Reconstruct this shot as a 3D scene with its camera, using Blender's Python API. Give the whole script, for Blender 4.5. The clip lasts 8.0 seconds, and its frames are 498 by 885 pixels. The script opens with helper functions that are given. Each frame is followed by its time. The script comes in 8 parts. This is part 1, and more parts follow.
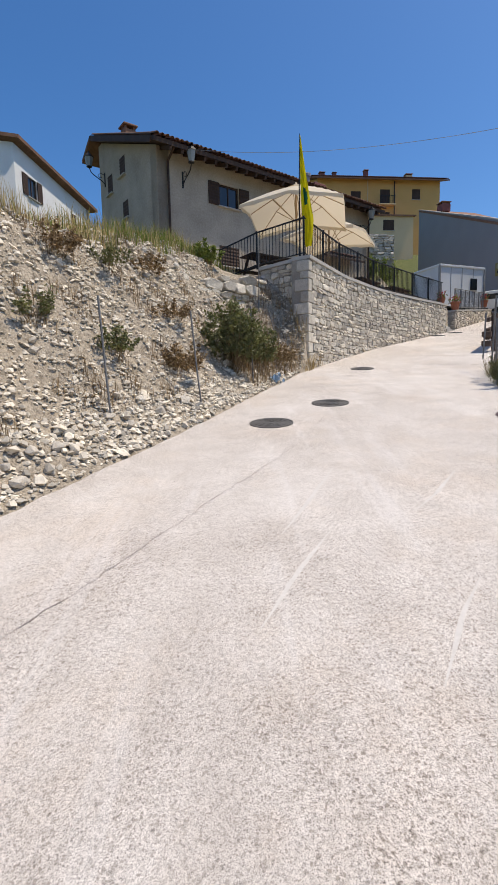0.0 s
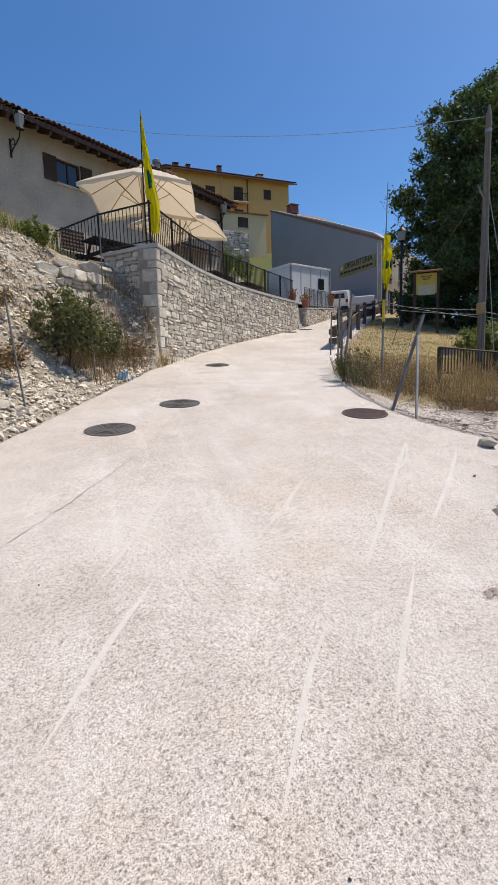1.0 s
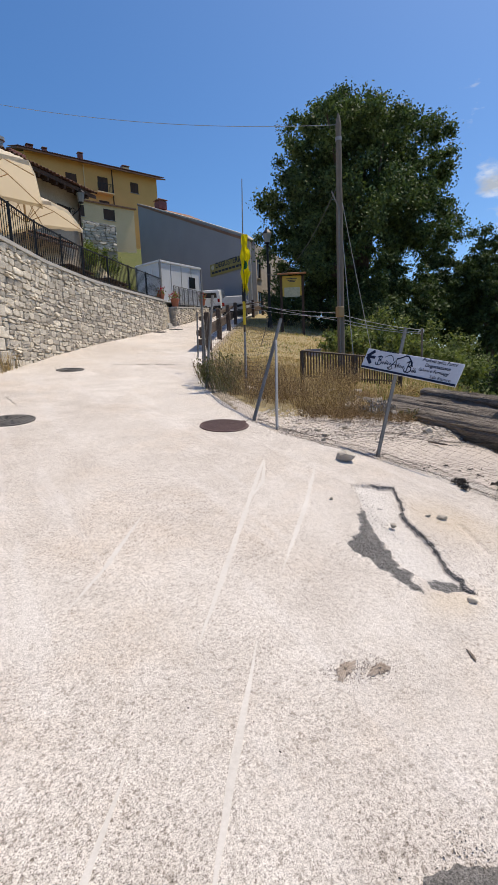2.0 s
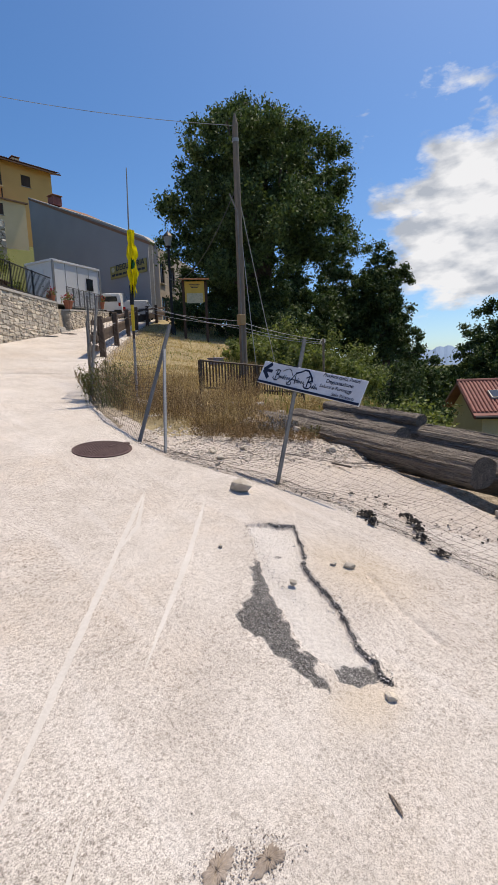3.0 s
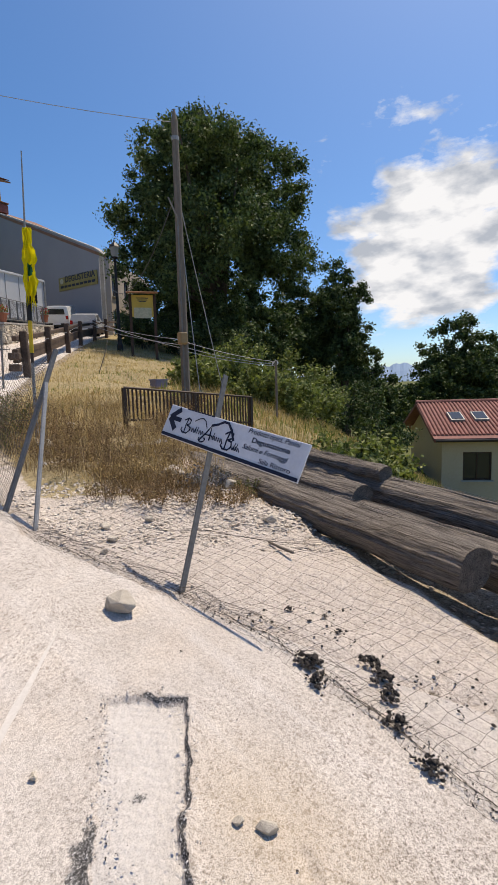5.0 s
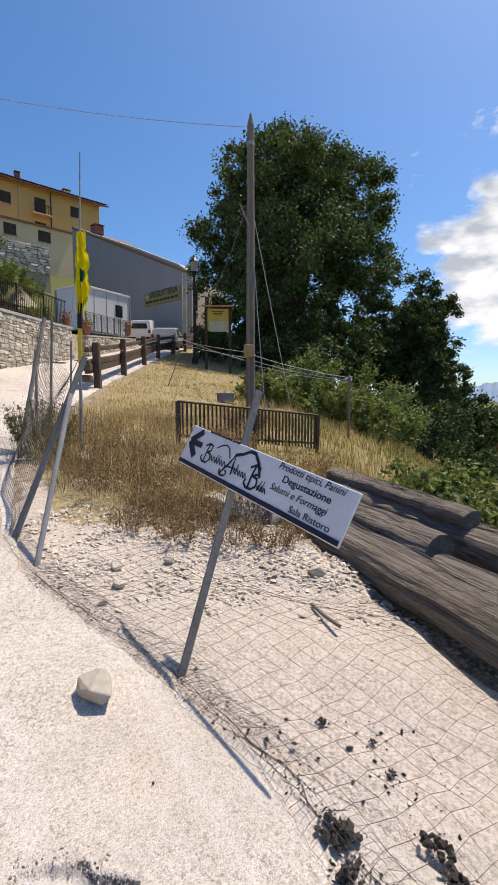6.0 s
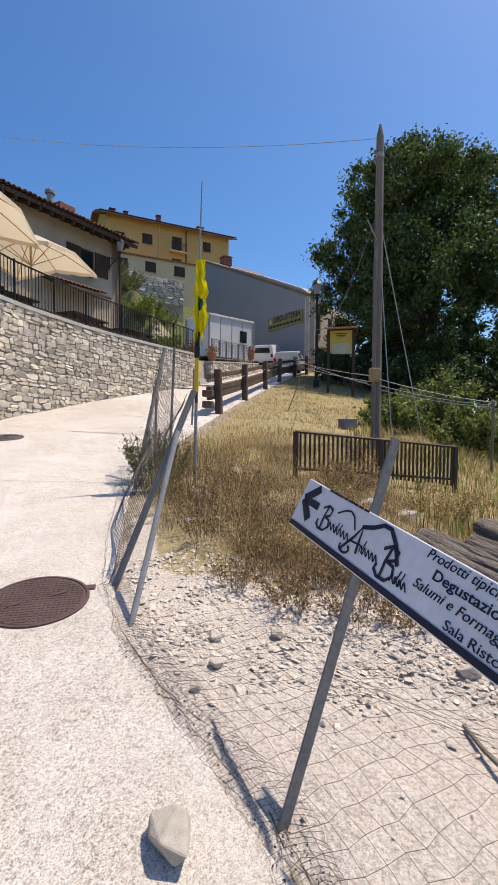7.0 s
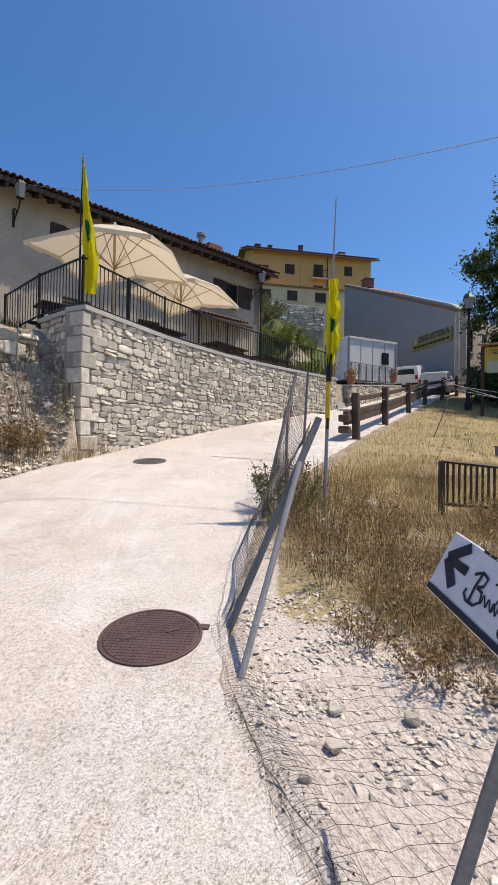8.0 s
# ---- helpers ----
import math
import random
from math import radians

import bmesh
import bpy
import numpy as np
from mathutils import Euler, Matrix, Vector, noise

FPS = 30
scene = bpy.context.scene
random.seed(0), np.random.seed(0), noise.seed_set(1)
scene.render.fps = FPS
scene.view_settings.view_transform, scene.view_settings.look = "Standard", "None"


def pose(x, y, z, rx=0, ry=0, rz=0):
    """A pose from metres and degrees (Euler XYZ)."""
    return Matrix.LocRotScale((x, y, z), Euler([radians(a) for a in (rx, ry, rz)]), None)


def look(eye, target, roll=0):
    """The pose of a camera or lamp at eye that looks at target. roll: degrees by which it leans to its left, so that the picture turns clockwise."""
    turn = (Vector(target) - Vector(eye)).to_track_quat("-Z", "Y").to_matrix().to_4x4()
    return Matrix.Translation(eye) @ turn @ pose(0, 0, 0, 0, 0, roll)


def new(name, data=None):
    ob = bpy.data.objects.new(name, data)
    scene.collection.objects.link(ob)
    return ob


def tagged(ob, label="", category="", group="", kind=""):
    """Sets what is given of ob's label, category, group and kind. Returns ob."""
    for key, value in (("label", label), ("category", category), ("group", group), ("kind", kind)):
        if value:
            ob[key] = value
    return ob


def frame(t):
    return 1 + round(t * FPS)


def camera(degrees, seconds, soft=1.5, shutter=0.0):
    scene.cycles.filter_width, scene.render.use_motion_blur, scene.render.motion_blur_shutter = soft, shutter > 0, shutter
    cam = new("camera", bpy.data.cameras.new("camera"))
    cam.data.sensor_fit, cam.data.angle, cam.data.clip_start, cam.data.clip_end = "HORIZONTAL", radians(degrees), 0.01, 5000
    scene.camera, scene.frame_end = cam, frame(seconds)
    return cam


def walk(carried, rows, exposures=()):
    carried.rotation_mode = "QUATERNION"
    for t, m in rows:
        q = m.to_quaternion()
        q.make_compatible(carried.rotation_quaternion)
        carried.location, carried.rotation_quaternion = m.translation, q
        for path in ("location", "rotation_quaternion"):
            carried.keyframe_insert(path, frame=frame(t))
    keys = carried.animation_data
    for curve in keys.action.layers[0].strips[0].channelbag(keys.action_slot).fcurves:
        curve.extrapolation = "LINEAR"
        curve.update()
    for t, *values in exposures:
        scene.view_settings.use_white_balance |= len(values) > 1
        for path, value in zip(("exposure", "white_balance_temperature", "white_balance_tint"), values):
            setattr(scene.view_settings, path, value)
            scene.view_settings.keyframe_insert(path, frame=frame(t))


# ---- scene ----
# camera and its walk: metres and degrees
cam = camera(55.72, 8.0)
ROWS = [
    (0.0, -0.016, -0.221, 1.484, 83.26, 1.29, -0.27),
    (0.5, 0.111, 0.103, 1.513, 82.77, 1.17, -7.99),
    (1.0, 0.347, 0.379, 1.559, 82.10, 1.75, -16.44),
    (1.5, 0.707, 0.626, 1.632, 81.66, 1.90, -24.05),
    (2.0, 0.946, 0.865, 1.684, 81.38, 2.45, -30.79),
    (3.5, 1.879, 1.573, 1.818, 82.32, 1.74, -45.82),
    (4.0, 2.144, 1.770, 1.912, 82.74, 1.69, -48.14),
    (5.5, 3.190, 2.263, 1.987, 84.23, 1.07, -42.64),
    (6.0, 3.509, 2.466, 1.999, 85.32, 0.03, -36.77),
    (6.5, 3.715, 2.679, 2.040, 86.48, -0.15, -29.96),
    (7.0, 3.801, 2.924, 2.123, 87.87, -0.33, -22.18),
    (7.5, 3.907, 3.075, 2.140, 89.33, -0.46, -13.64),
    (8.0, 3.985, 3.213, 2.166, 90.60, -0.92, -5.33),
]
walk(cam, [(t, pose(*r)) for t, *r in ROWS], [(0.0, 0.07, 6600, 10), (2.0, 0.07, 6800, 10), (3.5, 0.02, 7050, 11.2), (4.0, 0.03, 7100, 11.2), (5.5, 0.19, 7100, 11.4), (6.5, 0.29, 6950, 11.6), (8.0, 0.23, 6750, 12)])

# ---- light: high summer sun and clear sky with one bank of cloud ----
SUN_AZ, SUN_EL = 0.0, 66.0
sun_data = bpy.data.lights.new("sun", "SUN")
sun_data.energy, sun_data.angle, sun_data.color = 4.2, radians(0.53), (1.0, 0.905, 0.765)
sun_ob = new("sun", sun_data)
sun_ob.matrix_world = look((0, 0, 60), (-60 * math.cos(radians(SUN_EL)) * math.cos(radians(SUN_AZ)) / math.sin(radians(SUN_EL)), -60 * math.cos(radians(SUN_EL)) * math.sin(radians(SUN_AZ)) / math.sin(radians(SUN_EL)), 0))
world = bpy.data.worlds.new("sky")
scene.world = world
world.use_nodes = True


def build_sky():
    nt = world.node_tree
    nt.nodes.clear()
    out = nt.nodes.new("ShaderNodeOutputWorld")
    bg = nt.nodes.new("ShaderNodeBackground")
    sky = nt.nodes.new("ShaderNodeTexSky")
    sky.sky_type, sky.sun_disc = "NISHITA", False
    sky.sun_elevation, sky.sun_rotation = radians(SUN_EL), radians(90 - SUN_AZ)
    sky.altitude, sky.air_density, sky.dust_density, sky.ozone_density = 1400, 1.0, 3.5, 2.4
    bg.inputs["Strength"].default_value = 0.14
    co = nt.nodes.new("ShaderNodeTexCoord")
    mp = nt.nodes.new("ShaderNodeMapping")
    mp.inputs["Scale"].default_value = (1.0, 1.0, 2.2)
    n1 = nt.nodes.new("ShaderNodeTexNoise")
    n1.inputs["Scale"].default_value, n1.inputs["Detail"].default_value, n1.inputs["Roughness"].default_value = 6.0, 9.0, 0.58
    nt.links.new(co.outputs["Generated"], mp.inputs["Vector"])
    nt.links.new(mp.outputs["Vector"], n1.inputs["Vector"])
    # how near a direction is to the middle of the cloud bank
    dist = nt.nodes.new("ShaderNodeVectorMath")
    dist.operation = "DISTANCE"
    cdir = Vector((math.cos(radians(15.5)) * math.cos(radians(23.0)), math.sin(radians(23.0)) * math.cos(radians(15.5)), math.sin(radians(15.5))))
    dist.inputs[1].default_value = cdir
    nt.links.new(co.outputs["Generated"], dist.inputs[0])
    mr = nt.nodes.new("ShaderNodeMapRange")
    mr.inputs["From Min"].default_value, mr.inputs["From Max"].default_value = 0.05, 0.36
    mr.inputs["To Min"].default_value, mr.inputs["To Max"].default_value = 0.20, -0.24
    nt.links.new(dist.outputs["Value"], mr.inputs["Value"])
    add = nt.nodes.new("ShaderNodeMath")
    nt.links.new(n1.outputs["Fac"], add.inputs[0])
    nt.links.new(mr.outputs["Result"], add.inputs[1])
    ramp = nt.nodes.new("ShaderNodeValToRGB")
    ramp.color_ramp.elements[0].position, ramp.color_ramp.elements[1].position = 0.50, 0.62
    nt.links.new(add.outputs[0], ramp.inputs["Fac"])
    n2 = nt.nodes.new("ShaderNodeTexNoise")
    n2.inputs["Scale"].default_value, n2.inputs["Detail"].default_value = 11.0, 8.0
    nt.links.new(mp.outputs["Vector"], n2.inputs["Vector"])
    crp = nt.nodes.new("ShaderNodeValToRGB")
    crp.color_ramp.elements[0].position, crp.color_ramp.elements[1].position = 0.38, 0.56
    crp.color_ramp.elements[0].color, crp.color_ramp.elements[1].color = (3.0, 3.4, 4.1, 1), (5.9, 6.15, 6.6, 1)
    nt.links.new(n2.outputs["Fac"], crp.inputs["Fac"])
    mix = nt.nodes.new("ShaderNodeMix")
    mix.data_type = "RGBA"
    nt.links.new(ramp.outputs["Color"], mix.inputs["Factor"])
    rich = nt.nodes.new("ShaderNodeHueSaturation")
    rich.inputs["Saturation"].default_value = 1.27
    nt.links.new(sky.outputs["Color"], rich.inputs["Color"])
    tint = nt.nodes.new("ShaderNodeMix")
    tint.data_type, tint.blend_type = "RGBA", "MULTIPLY"
    tint.inputs["Factor"].default_value = 1.0
    tint.inputs["B"].default_value = (0.88, 1.0, 1.09, 1)
    nt.links.new(rich.outputs["Color"], tint.inputs["A"])
    nt.links.new(tint.outputs["Result"], mix.inputs["A"])
    nt.links.new(crp.outputs["Color"], mix.inputs["B"])
    nt.links.new(mix.outputs["Result"], bg.inputs["Color"])
    nt.links.new(bg.outputs["Background"], out.inputs["Surface"])


build_sky()

# ---- materials ----
def material(name, rough=0.85, metal=0.0, spec=0.3):
    m = bpy.data.materials.new(name)
    m.use_nodes = True
    b = m.node_tree.nodes["Principled BSDF"]
    b.inputs["Roughness"].default_value, b.inputs["Metallic"].default_value = rough, metal
    b.inputs["Specular IOR Level"].default_value = spec
    return m, m.node_tree, b


def coords(nt, kind="Object", scale=(1, 1, 1)):
    co = nt.nodes.new("ShaderNodeTexCoord")
    mp = nt.nodes.new("ShaderNodeMapping")
    mp.inputs["Scale"].default_value = scale
    nt.links.new(co.outputs[kind], mp.inputs["Vector"])
    return mp.outputs["Vector"]


def noise_fac(nt, vec, scale, detail=4.0, rough=0.55):
    n = nt.nodes.new("ShaderNodeTexNoise")
    n.inputs["Scale"].default_value, n.inputs["Detail"].default_value, n.inputs["Roughness"].default_value = scale, detail, rough
    nt.links.new(vec, n.inputs["Vector"])
    return n.outputs["Fac"]


def ramp(nt, fac, stops):
    r = nt.nodes.new("ShaderNodeValToRGB")
    el = r.color_ramp.elements
    while len(el) < len(stops):
        el.new(0.5)
    for e, (p, c) in zip(el, stops):
        e.position, e.color = p, (*c, 1) if len(c) == 3 else c
    nt.links.new(fac, r.inputs["Fac"])
    return r.outputs["Color"]


def mixed(nt, fac, a, b, mode="MIX"):
    m = nt.nodes.new("ShaderNodeMix")
    m.data_type, m.blend_type = "RGBA", mode
    for sock, v in (("Factor", fac), ("A", a), ("B", b)):
        if isinstance(v, (int, float)):
            m.inputs[sock].default_value = v
        elif isinstance(v, tuple):
            m.inputs[sock].default_value = (*v, 1)
        else:
            nt.links.new(v, m.inputs[sock])
    return m.outputs["Result"]


def bump(nt, b, height, strength=0.3, distance=0.01, normal=None):
    n = nt.nodes.new("ShaderNodeBump")
    n.inputs["Strength"].default_value, n.inputs["Distance"].default_value = strength, distance
    nt.links.new(height, n.inputs["Height"])
    if normal is not None:
        nt.links.new(normal, n.inputs["Normal"])
    nt.links.new(n.outputs["Normal"], b.inputs["Normal"])
    return n.outputs["Normal"]


def object_random(nt):
    return nt.nodes.new("ShaderNodeObjectInfo").outputs["Random"]


def island_random(nt):
    return nt.nodes.new("ShaderNodeNewGeometry").outputs["Random Per Island"]


def two_scale(name, dark, light, big=1.2, small=30.0, rough=0.85, metal=0.0, amount=0.5, bumps=0.3, dist=0.006, stretch=(1, 1, 1), spec=0.3, vary=None, vary_amount=0.25):
    """A surface whose colour wanders between two tones at a large and a small scale."""
    m, nt, b = material(name, rough, metal, spec)
    v = coords(nt, "Object", stretch)
    f1, f2 = noise_fac(nt, v, big, 5.0), noise_fac(nt, v, small, 4.0, 0.65)
    c1 = ramp(nt, f1, [(0.3, dark), (0.7, light)])
    c2 = ramp(nt, f2, [(0.3, dark), (0.7, light)])
    c = mixed(nt, amount, c1, c2)
    if vary:
        r = object_random(nt) if vary == "object" else island_random(nt)
        lo, hi = 1.0 - vary_amount, 1.0 + vary_amount
        c = mixed(nt, 1.0, c, ramp(nt, r, [(0.0, (lo, lo, lo)), (1.0, (hi, hi * 0.99, hi * 0.96))]), "MULTIPLY")
    nt.links.new(c, b.inputs["Base Color"])
    bump(nt, b, f2, bumps, dist)
    return m


def road_material():
    m, nt, b = material("pale_concrete", 0.9, 0, 0.2)
    v = coords(nt)
    big = noise_fac(nt, v, 0.35, 5.0, 0.6)
    mid = noise_fac(nt, v, 2.6, 5.0, 0.65)
    base = ramp(nt, big, [(0.34, (0.50, 0.448, 0.398)), (0.62, (0.645, 0.597, 0.545))])
    base = mixed(nt, 0.35, base, ramp(nt, mid, [(0.35, (0.44, 0.40, 0.37)), (0.65, (0.68, 0.64, 0.61))]))
    # rosy and ochre stains
    stain = noise_fac(nt, v, 0.8, 6.0, 0.7)
    base = mixed(nt, ramp(nt, stain, [(0.50, (0, 0, 0)), (0.72, (0.5, 0.5, 0.5))]), base, (0.60, 0.505, 0.415))
    # exposed aggregate, stronger where the cement skin has worn away
    vor = nt.nodes.new("ShaderNodeTexVoronoi")
    vor.inputs["Scale"].default_value = 105.0
    nt.links.new(v, vor.inputs["Vector"])
    pep = noise_fac(nt, v, 190.0, 3.0, 0.75)
    grain = ramp(nt, pep, [(0.37, (0.30, 0.28, 0.27)), (0.47, (0.90, 0.89, 0.88)), (0.62, (1.16, 1.16, 1.16))])
    cells = ramp(nt, vor.outputs["Color"], [(0.10, (0.58, 0.55, 0.52)), (0.36, (1.06, 1.06, 1.06))])
    cells = mixed(nt, 1.0, cells, ramp(nt, noise_fac(nt, v, 34.0, 3.0, 0.6), [(0.36, (0.88, 0.87, 0.86)), (0.50, (1.05, 1.05, 1.05))]), "MULTIPLY")
    worn = ramp(nt, noise_fac(nt, v, 0.55, 4.0), [(0.34, (0.45, 0.45, 0.45)), (0.56, (1.0, 1.0, 1.0))])
    # open pits between the pebbles
    pit = noise_fac(nt, v, 85.0, 6.0, 0.82)
    cells = mixed(nt, 1.0, cells, ramp(nt, pit, [(0.37, (0.20, 0.18, 0.165)), (0.43, (0.96, 0.955, 0.95)), (0.58, (1.10, 1.10, 1.10))]), "MULTIPLY")
    base = mixed(nt, worn, base, mixed(nt, 1.0, mixed(nt, 1.0, base, grain, "MULTIPLY"), cells, "MULTIPLY"))
    # tyre polish along the way of the road
    vt = nt.nodes.new("ShaderNodeMapping")
    vt.inputs["Rotation"].default_value, vt.inputs["Scale"].default_value = (0, 0, radians(25)), (2.6, 0.12, 1)
    nt.links.new(v, vt.inputs["Vector"])
    streak = noise_fac(nt, vt.outputs["Vector"], 1.6, 3.0, 0.6)
    base = mixed(nt, ramp(nt, streak, [(0.57, (0, 0, 0)), (0.64, (0.18, 0.18, 0.18)), (0.70, (0, 0, 0))]), base, (0.74, 0.71, 0.69))
    fine = noise_fac(nt, v, 150.0, 4.0, 0.75)
    fill = mixed(nt, 0.5, ramp(nt, mid, [(0.35, (0.50, 0.465, 0.435)), (0.65, (0.66, 0.625, 0.59))]), ramp(nt, fine, [(0.38, (0.30, 0.275, 0.255)), (0.50, (0.66, 0.625, 0.59))]))
    tar = ramp(nt, fine, [(0.40, (0.04, 0.038, 0.037)), (0.50, (0.12, 0.115, 0.11)), (0.57, (0.22, 0.21, 0.205)), (0.62, (0.62, 0.60, 0.58))])
    rust = mixed(nt, 0.6, base, (0.56, 0.44, 0.29))
    for name, col in (("ochre", rust), ("fill", fill), ("asphalt", tar)):
        at = nt.nodes.new("ShaderNodeAttribute")
        at.attribute_name = name
        w = nt.nodes.new("ShaderNodeMath")
        nt.links.new(at.outputs["Fac"], w.inputs[0])
        nt.links.new(pit, w.inputs[1])
        w.operation = "MULTIPLY"
        soft = {"ochre": [(0.1, (0, 0, 0)), (0.95, (0.6, 0.6, 0.6))], "fill": [(0.40, (0, 0, 0)), (0.62, (0.7, 0.7, 0.7))], "asphalt": [(0.46, (0, 0, 0)), (0.56, (1, 1, 1))]}[name]
        base = mixed(nt, ramp(nt, w.outputs[0], soft), base, col)
    nt.links.new(base, b.inputs["Base Color"])
    n = bump(nt, b, pep, 0.5, 0.005)
    n = bump(nt, b, pit, 0.45, 0.008, n)
    bump(nt, b, mid, 0.25, 0.02, n)
    return m


def ground_material():
    """Pale rubble, dry grass and gravel, blended by the two zone attributes of the ground sheet."""
    m, nt, b = material("ground_soil", 0.95, 0, 0.1)
    v = coords(nt)
    f1, f2, f3 = noise_fac(nt, v, 0.9, 6.0, 0.65), noise_fac(nt, v, 9.0, 6.0, 0.7), noise_fac(nt, v, 60.0, 4.0, 0.7)
    rubble = mixed(nt, 0.5, ramp(nt, f2, [(0.38, (0.10, 0.078, 0.055)), (0.58, (0.46, 0.39, 0.30))]), ramp(nt, f3, [(0.40, (0.08, 0.06, 0.042)), (0.55, (0.50, 0.43, 0.34))]))
    dry = mixed(nt, 0.5, ramp(nt, f1, [(0.3, (0.24, 0.185, 0.10)), (0.65, (0.42, 0.34, 0.19))]), ramp(nt, f2, [(0.3, (0.15, 0.12, 0.06)), (0.7, (0.52, 0.43, 0.26))]))
    gravel = mixed(nt, 0.5, ramp(nt, f2, [(0.3, (0.46, 0.395, 0.34)), (0.65, (0.64, 0.57, 0.51))]), ramp(nt, f3, [(0.40, (0.26, 0.215, 0.18)), (0.54, (0.64, 0.57, 0.51))]))
    green = ramp(nt, f2, [(0.3, (0.05, 0.07, 0.025)), (0.7, (0.17, 0.17, 0.07))])
    c = rubble
    for name, col in (("gravel", gravel), ("dry", dry), ("green", green)):
        at = nt.nodes.new("ShaderNodeAttribute")
        at.attribute_name = name
        w = nt.nodes.new("ShaderNodeMath")
        nt.links.new(at.outputs["Fac"], w.inputs[0])
        nt.links.new(f2, w.inputs[1])
        c = mixed(nt, ramp(nt, w.outputs[0], [(0.86, (0, 0, 0)), (0.99, (1, 1, 1))]), c, col)
    nt.links.new(c, b.inputs["Base Color"])
    n = bump(nt, b, f2, 0.8, 0.05)
    bump(nt, b, f3, 0.5, 0.012, n)
    return m


def leaf_material(name, dark, light, trans=0.25, glow=(1.3, 1.5, 0.7), rough=0.75, spec=0.08):
    m, nt, b = material(name, rough, 0, spec)
    c = ramp(nt, island_random(nt), [(0.0, dark), (1.0, light)])
    nt.links.new(c, b.inputs["Base Color"])
    t = nt.nodes.new("ShaderNodeBsdfTranslucent")
    nt.links.new(mixed(nt, 1.0, c, glow, "MULTIPLY"), t.inputs["Color"])
    mx = nt.nodes.new("ShaderNodeMixShader")
    mx.inputs["Fac"].default_value = trans
    nt.links.new(b.outputs["BSDF"], mx.inputs[1])
    nt.links.new(t.outputs["BSDF"], mx.inputs[2])
    nt.links.new(mx.outputs["Shader"], nt.nodes["Material Output"].inputs["Surface"])
    return m


def plain(name, col, rough=0.6, metal=0.0, spec=0.4):
    lo, hi = tuple(c * 0.82 for c in col), tuple(min(1, c * 1.12) for c in col)
    return two_scale(name, lo, hi, 2.0, 40.0, rough, metal, 0.4, 0.08, 0.003, spec=spec)


def glass_material():
    m, nt, b = material("window_glass", 0.06, 0, 0.6)
    b.inputs["Base Color"].default_value = (0.02, 0.025, 0.03, 1)
    return m


M_ROAD = road_material()
M_GROUND = ground_material()
M_STONE = two_scale("limestone", (0.36, 0.315, 0.255), (0.72, 0.66, 0.57), 5.0, 40.0, 0.9, amount=0.45, bumps=0.6, dist=0.012, vary="object", vary_amount=0.3)
M_STONE_JOINED = two_scale("limestone_joined", (0.36, 0.315, 0.255), (0.72, 0.66, 0.57), 5.0, 40.0, 0.9, amount=0.45, bumps=0.6, dist=0.012, vary="island", vary_amount=0.3)
M_RUBBLE = two_scale("rubble_stone", (0.42, 0.365, 0.29), (0.74, 0.67, 0.57), 4.0, 30.0, 0.92, amount=0.45, bumps=0.5, dist=0.01, vary="island", vary_amount=0.35)
M_CHIP = two_scale("limestone_chip", (0.44, 0.385, 0.33), (0.68, 0.61, 0.54), 4.0, 60.0, 0.95, amount=0.5, bumps=0.4, dist=0.006, vary="island", vary_amount=0.28)
M_MORTAR = two_scale("wall_mortar", (0.20, 0.175, 0.145), (0.42, 0.38, 0.32), 3.0, 50.0, 0.95, bumps=0.7, dist=0.012)
M_CAP = two_scale("cap_concrete", (0.36, 0.34, 0.31), (0.52, 0.49, 0.45), 2.0, 45.0, 0.9, bumps=0.4)
M_HOUSE = two_scale("beige_render", (0.31, 0.255, 0.195), (0.55, 0.475, 0.38), 0.9, 14.0, 0.92, amount=0.45, bumps=0.6, dist=0.02)
M_WHITE = two_scale("white_render", (0.66, 0.65, 0.63), (0.80, 0.79, 0.77), 0.6, 18.0, 0.9, bumps=0.2)
M_YELLOW = two_scale("ochre_render", (0.60, 0.345, 0.115), (0.72, 0.435, 0.16), 0.5, 12.0, 0.9, bumps=0.15)
M_CREAM = two_scale("cream_render", (0.62, 0.46, 0.25), (0.72, 0.56, 0.34), 0.6, 12.0, 0.9, bumps=0.15)
M_GREY = two_scale("grey_render", (0.26, 0.255, 0.265), (0.32, 0.315, 0.325), 0.5, 12.0, 0.9, bumps=0.15)
M_RED_HOUSE = two_scale("sand_render", (0.50, 0.40, 0.26), (0.60, 0.50, 0.34), 0.6, 12.0, 0.9, bumps=0.15)
M_TILE = two_scale("clay_tile", (0.12, 0.06, 0.04), (0.30, 0.17, 0.11), 3.0, 20.0, 0.85, bumps=0.3, vary="object", vary_amount=0.35)
M_TILE_RED = two_scale("red_tile", (0.13, 0.045, 0.04), (0.30, 0.12, 0.10), 3.0, 20.0, 0.7, bumps=0.3, vary="island", vary_amount=0.2)
M_WOOD_DARK = two_scale("dark_stained_wood", (0.035, 0.020, 0.014), (0.085, 0.05, 0.034), 2.0, 20.0, 0.7, bumps=0.3, stretch=(1, 1, 0.2))
M_TIMBER = two_scale("weathered_timber", (0.020, 0.016, 0.013), (0.43, 0.375, 0.325), 2.6, 13.0, 0.95, amount=0.62, bumps=1.0, dist=0.05, stretch=(7, 0.3, 7), spec=0.1)
M_POLE = two_scale("weathered_pole_wood", (0.11, 0.09, 0.075), (0.26, 0.22, 0.18), 2.0, 18.0, 0.9, amount=0.6, bumps=0.5, stretch=(6, 6, 0.3))
